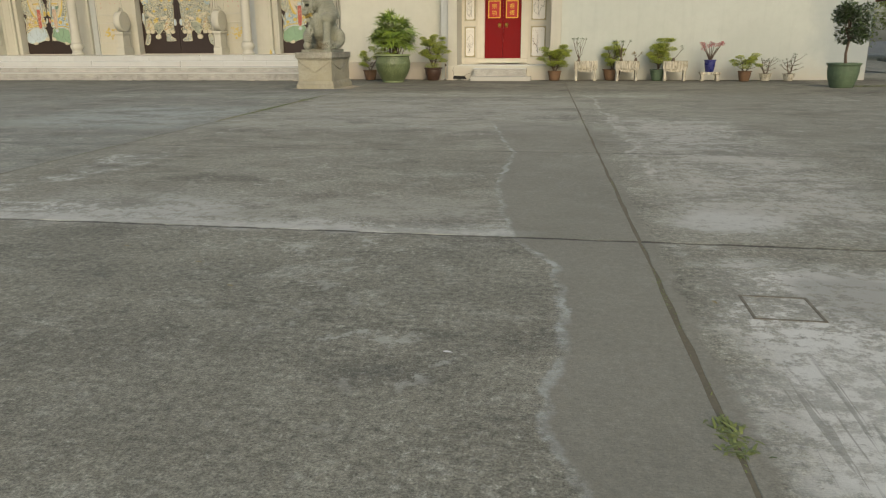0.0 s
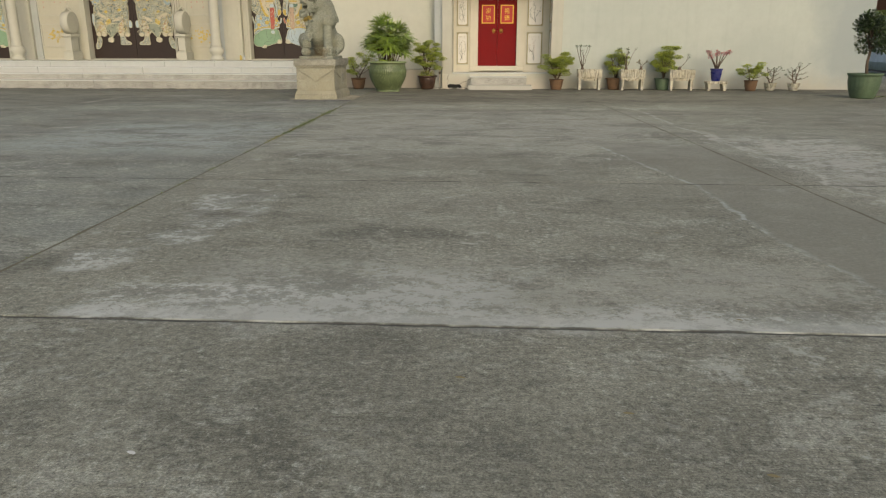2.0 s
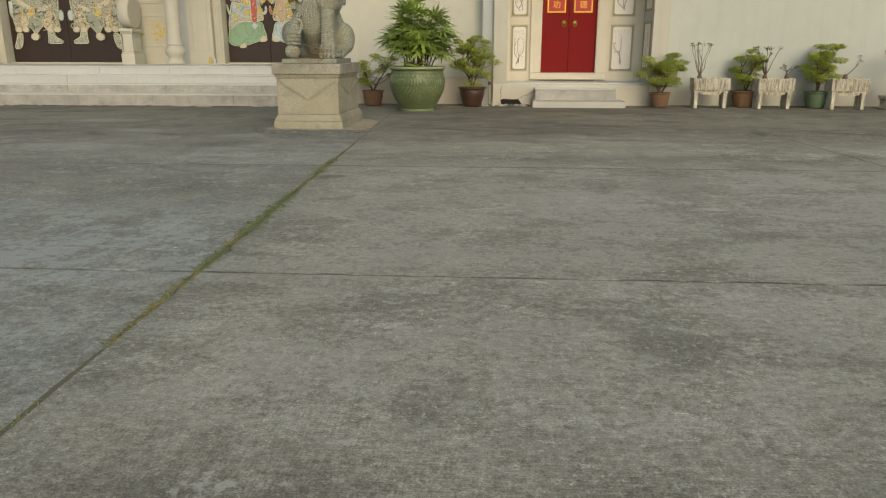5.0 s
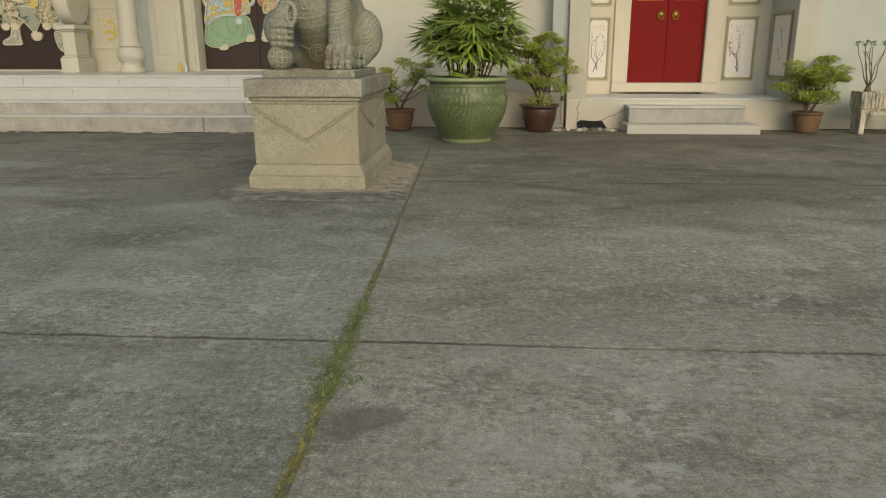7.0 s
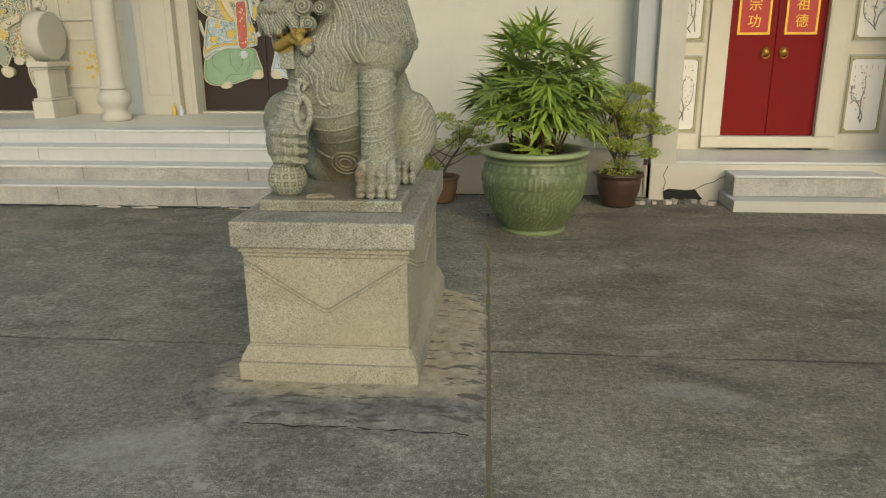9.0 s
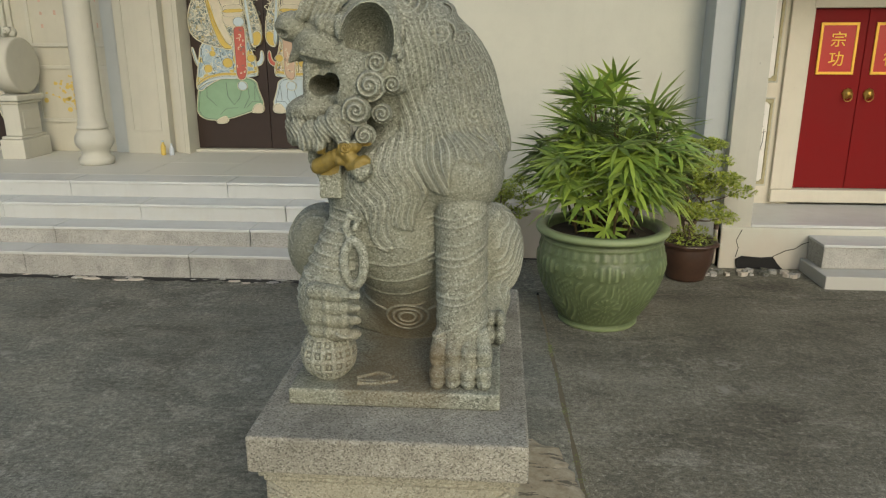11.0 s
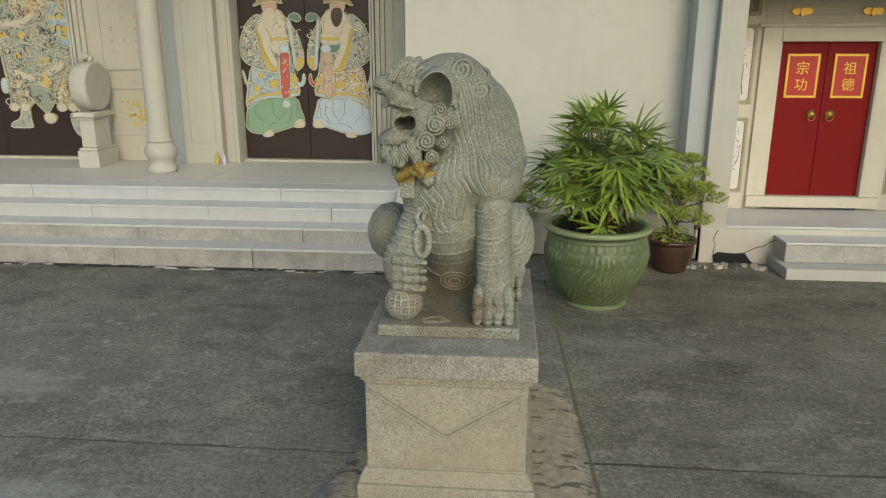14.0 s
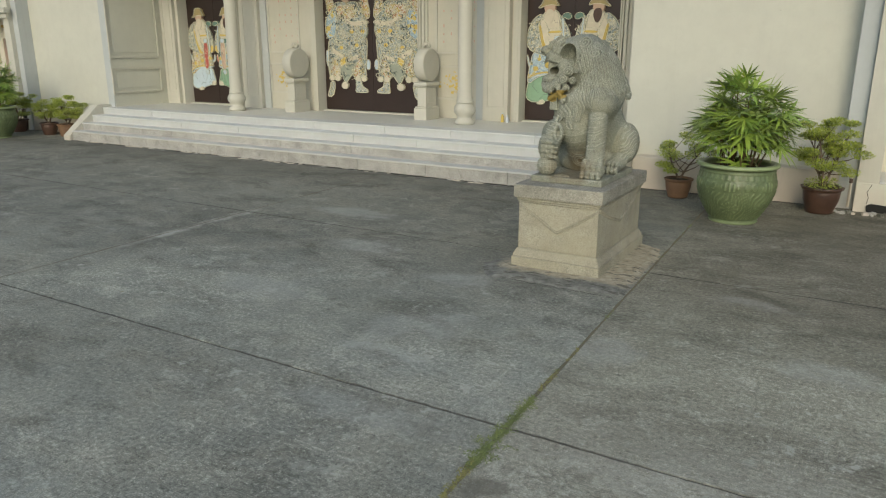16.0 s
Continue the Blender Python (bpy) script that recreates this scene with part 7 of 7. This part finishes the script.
def bonsai(x, y, label, pot, seed, height=0.7, spread=0.3, pads=7, leaves=130, leaf=0.035, foliage=None, wavy=False, group="small potted trees", base=0.0, bare=False, tuft=False):
    r = random.Random(seed)
    th = thing("potted_tree", (x, y, base), label, "potted plant", group)
    r0, r1, h, mat = pot
    small_pot(th, r0, r1, h, mat, wavy)
    z0 = h * 0.9
    bm, ends = bmesh.new(), []
    stems = 2 if height < 0.9 else 3
    for q in range(stems):
        lean = Vector((math.cos(q * 6.28 / stems + r.uniform(0, 1)) * spread * 0.5, math.sin(q * 6.28 / stems + 1) * spread * 0.3, 0))
        pts = [Vector((0, 0, z0 - 0.02))]
        for k in range(4):
            pts.append(pts[-1] + lean * 0.3 + Vector((r.uniform(-0.05, 0.05), r.uniform(-0.04, 0.04), (height - 0.12) / 4 * r.uniform(0.65, 0.95))))
        tube(bm, pts, [0.022, 0.018, 0.014, 0.01, 0.006], 7)
        for k in range(pads):
            b = pts[1 + (k * 4) // (pads * 4 // 3 + 1)]
            a = 2 * math.pi * k / pads * 2.4 + r.uniform(-0.4, 0.4)
            e = b + Vector((math.cos(a) * spread * r.uniform(0.4, 1), math.sin(a) * spread * r.uniform(0.3, 0.7), r.uniform(0.04, height * 0.36)))
            tube(bm, [b, (b + e) / 2 + Vector((0, 0, -0.02)), e], [0.009, 0.006, 0.003], 5)
            ends.append(e)
        ends.append(pts[-1])
    part("trunk", bm, BARK, th)
    bm = bmesh.new()
    for e in ends:
        leaf_cloud(bm, e, (0.05 if bare else 0.15) * r.uniform(0.8, 1.3), leaves // 9 if bare else int(leaves * 1.9), leaf * 1.05, r, 0.38)
    if tuft:
        leaf_cloud(bm, (0.0, -0.06, z0 + 0.08), 0.26, 700, leaf, r, 0.45)
    part("foliage", bm, foliage or BONSAI, th)
    return th


# beside the lion's big pot and the porch
bonsai(-7.18, 24.28, "small leaning tree in a brown clay pot", (0.16, 0.215, 0.32, TERRA), 3, 0.85, 0.42, 7, 170)
bonsai(-5.06, 24.2, "bushy little tree in a dark fluted pot", (0.19, 0.27, 0.4, DARKPOT), 5, 1.15, 0.36, 10, 200, wavy=True, tuft=True)
bonsai(-1.16, 24.2, "bushy little tree in a brown clay pot", (0.155, 0.2, 0.3, TERRA), 8, 0.9, 0.38, 10, 190)
# row along the far east wall
bonsai(0.62, 24.38, "small tree in a wide brown clay pot", (0.2, 0.26, 0.34, TERRA), 12, 0.95, 0.3, 7, 150, wavy=True)
bonsai(2.0, 24.22, "tall bushy little tree in a green glazed pot", (0.17, 0.23, 0.34, OLDGREEN), 14, 1.05, 0.3, 10, 200)
bonsai(4.5, 23.98, "flat-topped little tree in an orange clay pot", (0.14, 0.185, 0.3, TERRA), 17, 0.65, 0.36, 6, 170)
bonsai(5.15, 24.2, "sparse twiggy plant in a pale pot", (0.12, 0.17, 0.22, BENCHSTONE), 19, 0.7, 0.3, 8, 150, 0.03, DARKLEAF, bare=True)
bonsai(5.8, 24.15, "sparse twiggy plant in a pale pot", (0.12, 0.17, 0.22, BENCHSTONE), 21, 0.75, 0.36, 8, 150, 0.03, DARKLEAF, bare=True)
# west of the hall
bonsai(mirror(-7.18) + 0.05, 24.28, "bushy little tree in a brown clay pot", (0.18, 0.24, 0.34, TERRA), 25, 0.95, 0.4, 9, 180)
bonsai(mirror(-5.06) - 0.1, 24.25, "little tree in a dark clay pot", (0.18, 0.25, 0.36, DARKPOT), 27, 0.95, 0.4, 8, 170)
bonsai(mirror(-6.1) + 0.35, 24.25, "little tree in a dark clay pot", (0.17, 0.23, 0.34, DARKPOT), 28, 0.8, 0.36, 8, 170)


# ---- stone troughs on legs, and the stand ----
def trough_bench(x, y, seed):
    r = random.Random(seed)
    th = thing("stone_trough", (x, y, 0), "lime-washed stone trough on two legs, streaked black", "planter", "stone troughs by the wall", r.uniform(-3, 3))
    bm = bmesh.new()
    box(bm, -0.34, 0.34, -0.17, 0.17, 0.33, 0.36, 0.008)
    box(bm, -0.36, 0.36, -0.19, -0.155, 0.362, 0.6, 0.01)
    box(bm, -0.36, 0.36, 0.155, 0.19, 0.362, 0.6, 0.01)
    box(bm, -0.36, -0.325, -0.153, 0.153, 0.362, 0.6, 0.01)
    box(bm, 0.325, 0.36, -0.153, 0.153, 0.362, 0.6, 0.01)
    part("trough", bm, BENCHSTONE, th)
    for k in range(13):
        part("rib", boxes((-0.335 + k * 0.053, -0.305 + k * 0.053, -0.205, -0.192, 0.38, 0.585), bevel=0.004), BENCHSTONE, th)
    for s in (-1, 1):
        bm = bmesh.new()
        box(bm, s * 0.285 - 0.038, s * 0.285 + 0.038, -0.15, 0.15, 0, 0.3, 0.012)
        box(bm, s * 0.285 - 0.052, s * 0.285 + 0.052, -0.165, 0.165, 0.301, 0.329, 0.008)
        part("leg", bm, BENCHSTONE, th)
    bm = bmesh.new()
    prism(bm, [(-0.2, 0.329), (-0.2, 0.29), (-0.12, 0.27), (-0.06, 0.285), (0, 0.265), (0.06, 0.285), (0.12, 0.27), (0.2, 0.29), (0.2, 0.329)], -0.15, -0.12)
    part("apron", bm, BENCHSTONE, th)
    part("soil", boxes((-0.322, 0.322, -0.152, 0.152, 0.363, 0.56)), SOIL, th)
    return th


def twig_shrub(x, y, z, label, seed, height, bloom=None, stems=6, foliage=None):
    r = random.Random(seed)
    th = thing("twiggy_shrub", (x, y, z), label, "shrub", "desert roses")
    bm, fl = bmesh.new(), bmesh.new()
    lathe(bm, [(0.05, -0.02), (0.055, 0.03), (0.035, 0.1), (0.012, 0.13)], 10)
    for k in range(stems):
        a = 2 * math.pi * k / stems + r.uniform(-0.5, 0.5)
        p = Vector((0, 0, 0.08))
        pts = [p]
        for q in range(4):
            p = p + Vector((math.cos(a) * 0.055, math.sin(a) * 0.035, height / 4)) + Vector((r.uniform(-0.03, 0.03), r.uniform(-0.03, 0.03), 0))
            pts.append(p)
        tube(bm, pts, [0.011, 0.008, 0.006, 0.005, 0.004], 5)
        if r.random() < 0.6:
            e = pts[2] + Vector((math.cos(a + 0.8) * 0.12, math.sin(a + 0.8) * 0.08, height * 0.3))
            tube(bm, [pts[2], e], [0.008, 0.004], 5)
            leaf_cloud(fl, e, 0.05, 14, 0.035, r)
        leaf_cloud(fl, pts[-1], 0.06, 26 if bloom else 16, 0.04, r, 0.6)
    part("trunk", bm, BARK, th)
    part("foliage", fl, bloom or foliage or DARKLEAF, th)
    return th


for x, y, sd in ((-0.2, 24.08, 1), (1.04, 24.02, 2), (2.46, 23.95, 3)):
    trough_bench(x, y, sd)
twig_shrub(-0.42, 24.08, 0.56, "bare-stemmed shrub with few leaves in a trough", 2, 0.62, stems=7)
twig_shrub(0.86, 24.02, 0.56, "bare-stemmed shrub with small leaves in a trough", 6, 0.55, stems=6)
twig_shrub(1.3, 24.05, 0.56, "low leafless shrub in a trough", 7, 0.2, stems=3, foliage=DRY)
twig_shrub(2.4, 23.95, 0.56, "single thin shoot in a trough", 8, 0.38, stems=1)
st = thing("stone_stand", (3.5, 24.0, 0), "low lime-washed stone stand with two scrolled legs", "stand")
part("top", boxes((-0.3, 0.3, -0.17, 0.17, 0.2, 0.27), bevel=0.014), BENCHSTONE, st)
for s in (-1, 1):
    bm = bmesh.new()
    prism(bm, rounded([(s * 0.28, 0.2), (s * 0.14, 0.2), (s * 0.18, 0.12), (s * 0.17, 0.0), (s * 0.29, 0.0), (s * 0.25, 0.1)], 1), -0.14, 0.14)
    part("leg", bm, BENCHSTONE, st)
bp = thing("blue_pot_plant", (3.48, 24.0, 0.27), "cobalt blue glazed pot with a pink-flowering shrub", "potted plant")
small_pot(bp, 0.12, 0.165, 0.36, BLUEPOT)
r5 = random.Random(5)
bm, fl = bmesh.new(), bmesh.new()
for k in range(9):
    a = 2 * math.pi * k / 9
    p0 = Vector((0, 0, 0.3))
    p1 = Vector((math.cos(a) * 0.1, math.sin(a) * 0.08, 0.5))
    p2 = Vector((math.cos(a) * r5.uniform(0.15, 0.36), math.sin(a) * 0.2, r5.uniform(0.62, 0.85)))
    tube(bm, [p0, p1, p2], [0.022, 0.014, 0.006], 6)
    leaf_cloud(fl, p2, 0.1, 60, 0.05, r5, 0.6)
part("trunk", bm, BARK, bp)
part("blossom", fl, PINK, bp)

# ---- round-headed tree in the big green pot at the wall's end ----
tp = thing("potted_tree", (6.2, 20.9, 0), "round-headed dark green tree in a large weathered green pot", "potted plant")
bm = bmesh.new()
lathe(bm, [(0.24, 0), (0.262, 0.0), (0.28, 0.04), (0.34, 0.22), (0.372, 0.42), (0.37, 0.52), (0.375, 0.55), (0.405, 0.57), (0.41, 0.6), (0.396, 0.615), (0.36, 0.61), (0.345, 0.54)], 64, bulge=lambda a, z: 0.006 * math.sin(a * 24) * (0.08 < z < 0.5))
part("pot", bm, OLDGREEN, tp, "large weathered green pot")
part("soil", soil_disc(bmesh.new(), 0.35, 0.55), SOIL, tp)
r6 = random.Random(6)
bm, fl = bmesh.new(), bmesh.new()
trunk = [Vector((0.03, 0, 0.55)), Vector((0.0, 0, 0.85)), Vector((0.04, 0.02, 1.15)), Vector((0.03, 0, 1.35)), Vector((0.02, 0, 1.6))]
tube(bm, trunk, [0.04, 0.033, 0.03, 0.026, 0.016], 9)
for k in range(17):
    b = trunk[r6.choice((2, 3, 3, 4))]
    a = r6.uniform(0, 6.28)
    e = Vector((0.02 + math.cos(a) * r6.uniform(0.15, 0.5), math.sin(a) * r6.uniform(0.15, 0.45), r6.uniform(1.25, 2.0)))
    tube(bm, [b, (b + e) / 2 + Vector((0, 0, 0.04)), e], [0.02, 0.012, 0.005], 5)
    leaf_cloud(fl, e, 0.26, 210, 0.085, r6, 0.75)
part("trunk", bm, BARK, tp)
part("crown", fl, DARKLEAF, tp)


# ---- boundary wall, trees and roof beyond the east end ----
FA, FB = Vector((18.9, 48.0, 0)), Vector((12.0, 18.0, 0))
fdir = (FB - FA).normalized()
fang = math.atan2(fdir.y, fdir.x)
fence = thing("boundary_wall", FA, "long white-washed boundary wall with balustrade top", "wall", rz=math.degrees(fang))
bays = 13
bay = (FB - FA).length / bays
for k in range(bays):
    x0 = k * bay
    part("post", boxes((x0 - 0.1, x0 + 0.1, -0.13, 0.13, -0.02, 1.78), (x0 - 0.15, x0 + 0.15, -0.18, 0.18, 1.78, 1.84), (x0 - 0.1, x0 + 0.1, -0.13, 0.13, 1.842, 1.88), bevel=0.01), WHITEWASH, fence)
    part("panel", boxes((x0 + 0.102, x0 + bay - 0.102, -0.06, 0.06, -0.02, 1.24), bevel=0.006), WHITEWASH, fence)
    part("rail", boxes((x0 + 0.102, x0 + bay - 0.102, -0.09, 0.09, 1.242, 1.32), bevel=0.006), WHITEWASH, fence)
    part("coping", boxes((x0 + 0.102, x0 + bay - 0.102, -0.11, 0.11, 1.66, 1.76), bevel=0.008), WHITEWASH, fence)
    for j in range(12):
        q = x0 + 0.2 + (bay - 0.4) * j / 11
        part("baluster", boxes((q - 0.03, q + 0.03, -0.03, 0.03, 1.322, 1.658)), WHITEWASH, fence)
bm = bmesh.new()
right = Vector((fdir.y, -fdir.x, 0))
bed = thing("planting_bed", FA, "mossy kerbed planting bed at the boundary wall's foot", "planting bed", rz=math.degrees(fang))
side = -1
L = (FB - FA).length
part("kerb", boxes((0, L, min(side * 1.6, side * 1.45), max(side * 1.6, side * 1.45), -0.02, 0.12), bevel=0.02), MOSSY, bed)
part("dwarf_wall", boxes((0, L, min(side * 0.14, side * 0.22), max(side * 0.14, side * 0.22), -0.02, 0.48), bevel=0.01), make_plaster("mossy_whitewash", (0.46, 0.48, 0.42), 0.6, (0.13, 0.15, 0.08)), bed)
part("soil", boxes((0, L, min(side * 1.44, side * 0.225), max(side * 1.44, side * 0.225), -0.02, 0.08)), SOIL, bed)


def tree(x, y, label, seed, height, trunk_r, crown_r, lowest, clumps=40, leaf=0.22, per=130, mat=None, name="tree"):
    r = random.Random(seed)
    th = thing(name, (x, y, 0), label, "tree", "trees beyond the wall")
    bm, fl = bmesh.new(), bmesh.new()
    pts = [Vector((0, 0, -0.05))]
    for k in range(5):
        pts.append(pts[-1] + Vector((r.uniform(-0.18, 0.18), r.uniform(-0.18, 0.18), height * 0.72 / 5)))
    tube(bm, pts, [trunk_r * f for f in (1.25, 1.0, 0.9, 0.75, 0.55, 0.35)], 10)
    for k in range(clumps):
        a = r.uniform(0, 6.28)
        q = crown_r * math.sqrt(r.uniform(0.05, 1))
        z = r.uniform(lowest, height)
        f = 1 - abs((z - (lowest + height) / 2) / ((height - lowest) / 2)) ** 2 * 0.6
        e = Vector((math.cos(a) * q * f, math.sin(a) * q * f, z))
        if k % 3 == 0:
            b = pts[r.choice((2, 3, 4, 5))]
            if b.z < e.z + 1:
                tube(bm, [b, (b + e) / 2 + Vector((0, 0, 0.2)), e], [trunk_r * 0.4, trunk_r * 0.25, trunk_r * 0.08], 6)
        leaf_cloud(fl, e, crown_r * r.uniform(0.16, 0.3), per, leaf, r, 0.7)
    part("trunk", bm, BARK, th)
    part("crown", fl, mat or WOODS, th)
    return th


tree(12.8, 28.0, "dark-trunked street tree standing in the planting bed", 31, 7.0, 0.14, 2.6, 3.1, 26, 0.12, 170)
spots = [(20.6, 37, 6.2, 2.6), (23.0, 44, 7.5, 3.4), (26.0, 38, 8, 3.5), (20.6, 32.5, 5.5, 2.2), (26, 52, 9, 4.2), (20, 55, 8.5, 4), (14, 54, 8, 3.8), (22.5, 29, 6.5, 2.8), (31, 46, 9.5, 4.5), (10.5, 50, 7.5, 3.5), (19.5, 52, 8, 3.4), (22.5, 49, 8, 3.4), (17, 59, 9, 4.2), (24, 60, 9.5, 4.2), (12.5, 62, 9, 4.4), (21.6, 41, 6.5, 2.6)]
for k, (x, y, h, cr) in enumerate(spots):
    tree(x + 2.2, y, "leafy tree behind the boundary wall", 50 + k, h, 0.18, cr, 1.2, 50, 0.2, 170)
shed = thing("shed", (21.5, 33.2, 0), "low shed with a dark sheet roof behind the wall", "shed", rz=-15)
part("body", boxes((-2, 2, -1.5, 1.5, 0, 2.1)), MOSSY, shed)
bm = bmesh.new()
box(bm, -2.4, 2.4, -1.9, 1.9, 2.15, 2.24, 0.01)
part("roof", bm, IRON, shed)

# lean-to roof at the end of the east wall, tile by tile
roof = thing("lean_to_roof", (8.1, 25.4, 0), "small terracotta-tiled lean-to roof at the wall's end", "roof")
bm = bmesh.new()
vs = [[bm.verts.new(p) for p in ((0.002, y, 3.15), (0.95, y, 2.36), (0.95, y, 2.42), (0.002, y, 3.21))] for y in (0.0, 4.0)]
bm.faces.new(vs[0])
bm.faces.new(vs[1][::-1])
for k in range(4):
    bm.faces.new((vs[0][k], vs[1][k], vs[1][(k + 1) % 4], vs[0][(k + 1) % 4]))
part("deck", bm, ROOFTILE, roof)
tile = mesh_of(boxes((-0.17, 0.17, -0.1, 0.1, -0.012, 0.012), bevel=0.005), ROOFTILE, "roof_tile")
slope = math.atan2(0.79, 0.95)
for i in range(20):
    for j in range(4):
        t = (j + 0.5) / 4
        part("roof_tile", tile, None, roof, at=Matrix.Translation((0.02 + 0.93 * t, 0.1 + i * 0.2, 3.245 - 0.79 * t)) @ Matrix.Rotation(slope, 4, 'Y') @ Matrix.Rotation(radians(-4), 4, 'Y'))
part("bracket", boxes((0.05, 0.12, 0.02, 0.12, 0.9, 2.2), bevel=0.004), IRON, roof, "dark down pipe")

# ---- small things on the ground ----
cover = thing("drain_cover", (0.25, 3.82, 0), "square brown cement drain cover set in the slab", "drain cover")
LID = Nodes("drain_lid_cement")
LID = LID.done(LID.mix(LID.ramp(LID.noise(22, 7, 0.75), (0.46, 0.0), (0.56, 0.85)), LID.ramp(LID.noise(9, 6, 0.7), (0.35, (0.13, 0.112, 0.072)), (0.65, (0.29, 0.255, 0.17))), (0.42, 0.4, 0.32)), 0.9, 0, LID.noise(60, 5, 0.7), 0.6, 0.01)
part("rim", boxes((-0.155, 0.155, -0.16, -0.145, -0.01, 0.003), (-0.155, 0.155, 0.145, 0.16, -0.01, 0.003), (-0.155, -0.14, -0.144, 0.144, -0.01, 0.003), (0.14, 0.155, -0.144, 0.144, -0.01, 0.003), bevel=0.002), simple("brown_cement", (0.17, 0.15, 0.105), 0.9, big=22, amount=0.5, bump=0.6, second=(0.3, 0.28, 0.215)), cover)
part("lid", boxes((-0.134, 0.134, -0.139, 0.139, -0.012, -0.001), bevel=0.004), LID, cover)


def blade_at(bm, r, px, py, tall):
    a = r.uniform(0, 6.28)
    leaf_blade(bm, Vector((px, py, -0.004)), Vector((math.cos(a) * 0.8, math.sin(a) * 0.8, r.uniform(0.3, 1.0))).normalized(), r.uniform(0.4, 1) * tall, tall * 0.1, r.uniform(0.6, 1.6), n=3)


def weeds(name, label, line, count, spread, tall, seed, clump=0.0):
    r = random.Random(seed)
    bm = bmesh.new()
    centres = [r.random() ** 1.0 for _ in range(18)]
    centres += centres[:6] * 3
    for k in range(count):
        t = r.choice(centres) + r.gauss(0, 0.011) if clump and r.random() < clump else r.random()
        t = min(1, max(0, t))
        (ax, ay), (bx, by) = line
        blade_at(bm, r, ax + (bx - ax) * t + r.gauss(0, spread), ay + (by - ay) * t, tall)
    ob = new(name, mesh_of(bm, GRASS, name))
    return tagged(ob, label, "grass", kind="stuff")


def cushion(i, y, half, wide, count, tall, seed, mat, label):
    """A ragged cushion of grass that spills out of a long joint."""
    r = random.Random(seed)
    bm = bmesh.new()
    for k in range(count):
        py = y + r.uniform(-1, 1) * half
        f = math.sqrt(max(0.0, 1 - ((py - y) / half) ** 2)) * (0.7 + 0.5 * math.sin(py * 37 + seed))
        blade_at(bm, r, long_x(i, py) + r.gauss(0, 0.5) * wide * max(0.2, f), py, tall)
    ob = new("grass_tuft", mesh_of(bm, mat, "grass_tuft"))
    return tagged(ob, label, "grass", kind="stuff")


MOSS = make_leaf("yellow_moss", (0.12, 0.125, 0.03), (0.27, 0.25, 0.075), 0.8)
for k, (y, half, wide, count, green) in enumerate([(16.28, 0.18, 0.075, 900, True), (15.98, 0.14, 0.07, 600, True), (15.68, 0.24, 0.11, 2200, True), (15.25, 0.25, 0.04, 500, False), (14.9, 0.2, 0.025, 260, False), (14.42, 0.26, 0.08, 1300, True), (13.95, 0.26, 0.1, 1700, True),
                                                   (13.4, 0.34, 0.09, 2300, True), (12.95, 0.2, 0.06, 800, False), (12.55, 0.25, 0.065, 1100, True), (12.0, 0.3, 0.04, 600, False), (11.5, 0.25, 0.03, 350, False), (16.75, 0.2, 0.025, 200, False), (17.3, 0.15, 0.018, 100, False)]):
    cushion(5, y, half, wide, count, 0.045, 20 + k, GRASS if green else MOSS, "low green grass cushion in a slab joint" if green else "yellowed moss and grass in a slab joint")
weeds("joint_grass", "thin dry weeds along a slab joint", ((long_x(5, 11.0), 11.0), (long_x(5, 18.0), 18.0)), 900, 0.01, 0.03, 1, 0.5)
weeds("joint_grass", "thin weeds along a slab joint", ((long_x(5, 18.0), 18.0), (long_x(5, 22.5), 22.5)), 700, 0.01, 0.035, 2, 0.85)
weeds("joint_grass", "thin weeds along a slab joint", ((long_x(6, -1.0), -1.0), (long_x(6, 20.0), 20.0)), 1100, 0.008, 0.03, 3, 0.7)
weeds("grass_tuft", "grass tuft in a slab joint", ((long_x(6, 2.5), 2.5), (long_x(6, 2.72), 2.72)), 260, 0.026, 0.06, 4)
weeds("joint_grass", "sparse weeds along a slab joint", ((long_x(5, 4.0), 4.0), (long_x(5, 11.0), 11.0)), 900, 0.01, 0.035, 5, 0.7)
weeds("grass_tuft", "grass at the foot of the big potted tree", ((6.2, 21.2), (7.9, 21.7)), 1300, 0.12, 0.1, 6)
weeds("weed_patch", "weeds at the pedestal's cement skirt", ((-7.3, 18.97), (-6.5, 18.99)), 120, 0.02, 0.04, 7, 0.8)

r9 = random.Random(12)
FALLEN = []
for s in range(3):
    bm = bmesh.new()
    leaf_blade(bm, (-0.03, 0, 0.006), Vector((1, 0, 0.12)).normalized(), 0.042, 0.01, 0.3, n=3)
    FALLEN.append(mesh_of(bm, (DRY, DRY, WHITEPANEL)[s], "fallen_leaf"))
for k in range(18):
    x, y = r9.uniform(-12, 3), r9.uniform(2, 23)
    lf = new("fallen_leaf", FALLEN[r9.choice((0, 1, 0, 1, 2))])
    lf.location = (x, y, 0.001)
    lf.rotation_euler.z = r9.uniform(0, 6.28)
    tagged(lf, "small dry fallen leaf on the concrete", "leaf", "fallen leaves")
for x, y, k in ((-1.17, 3.1, 2), (-3.35, 4.35, 0), (-2.75, 4.1, 1)):
    lf = new("fallen_leaf", FALLEN[k])
    lf.location = (x, y, 0.001)
    tagged(lf, "small fallen leaf on the concrete", "leaf", "fallen leaves")
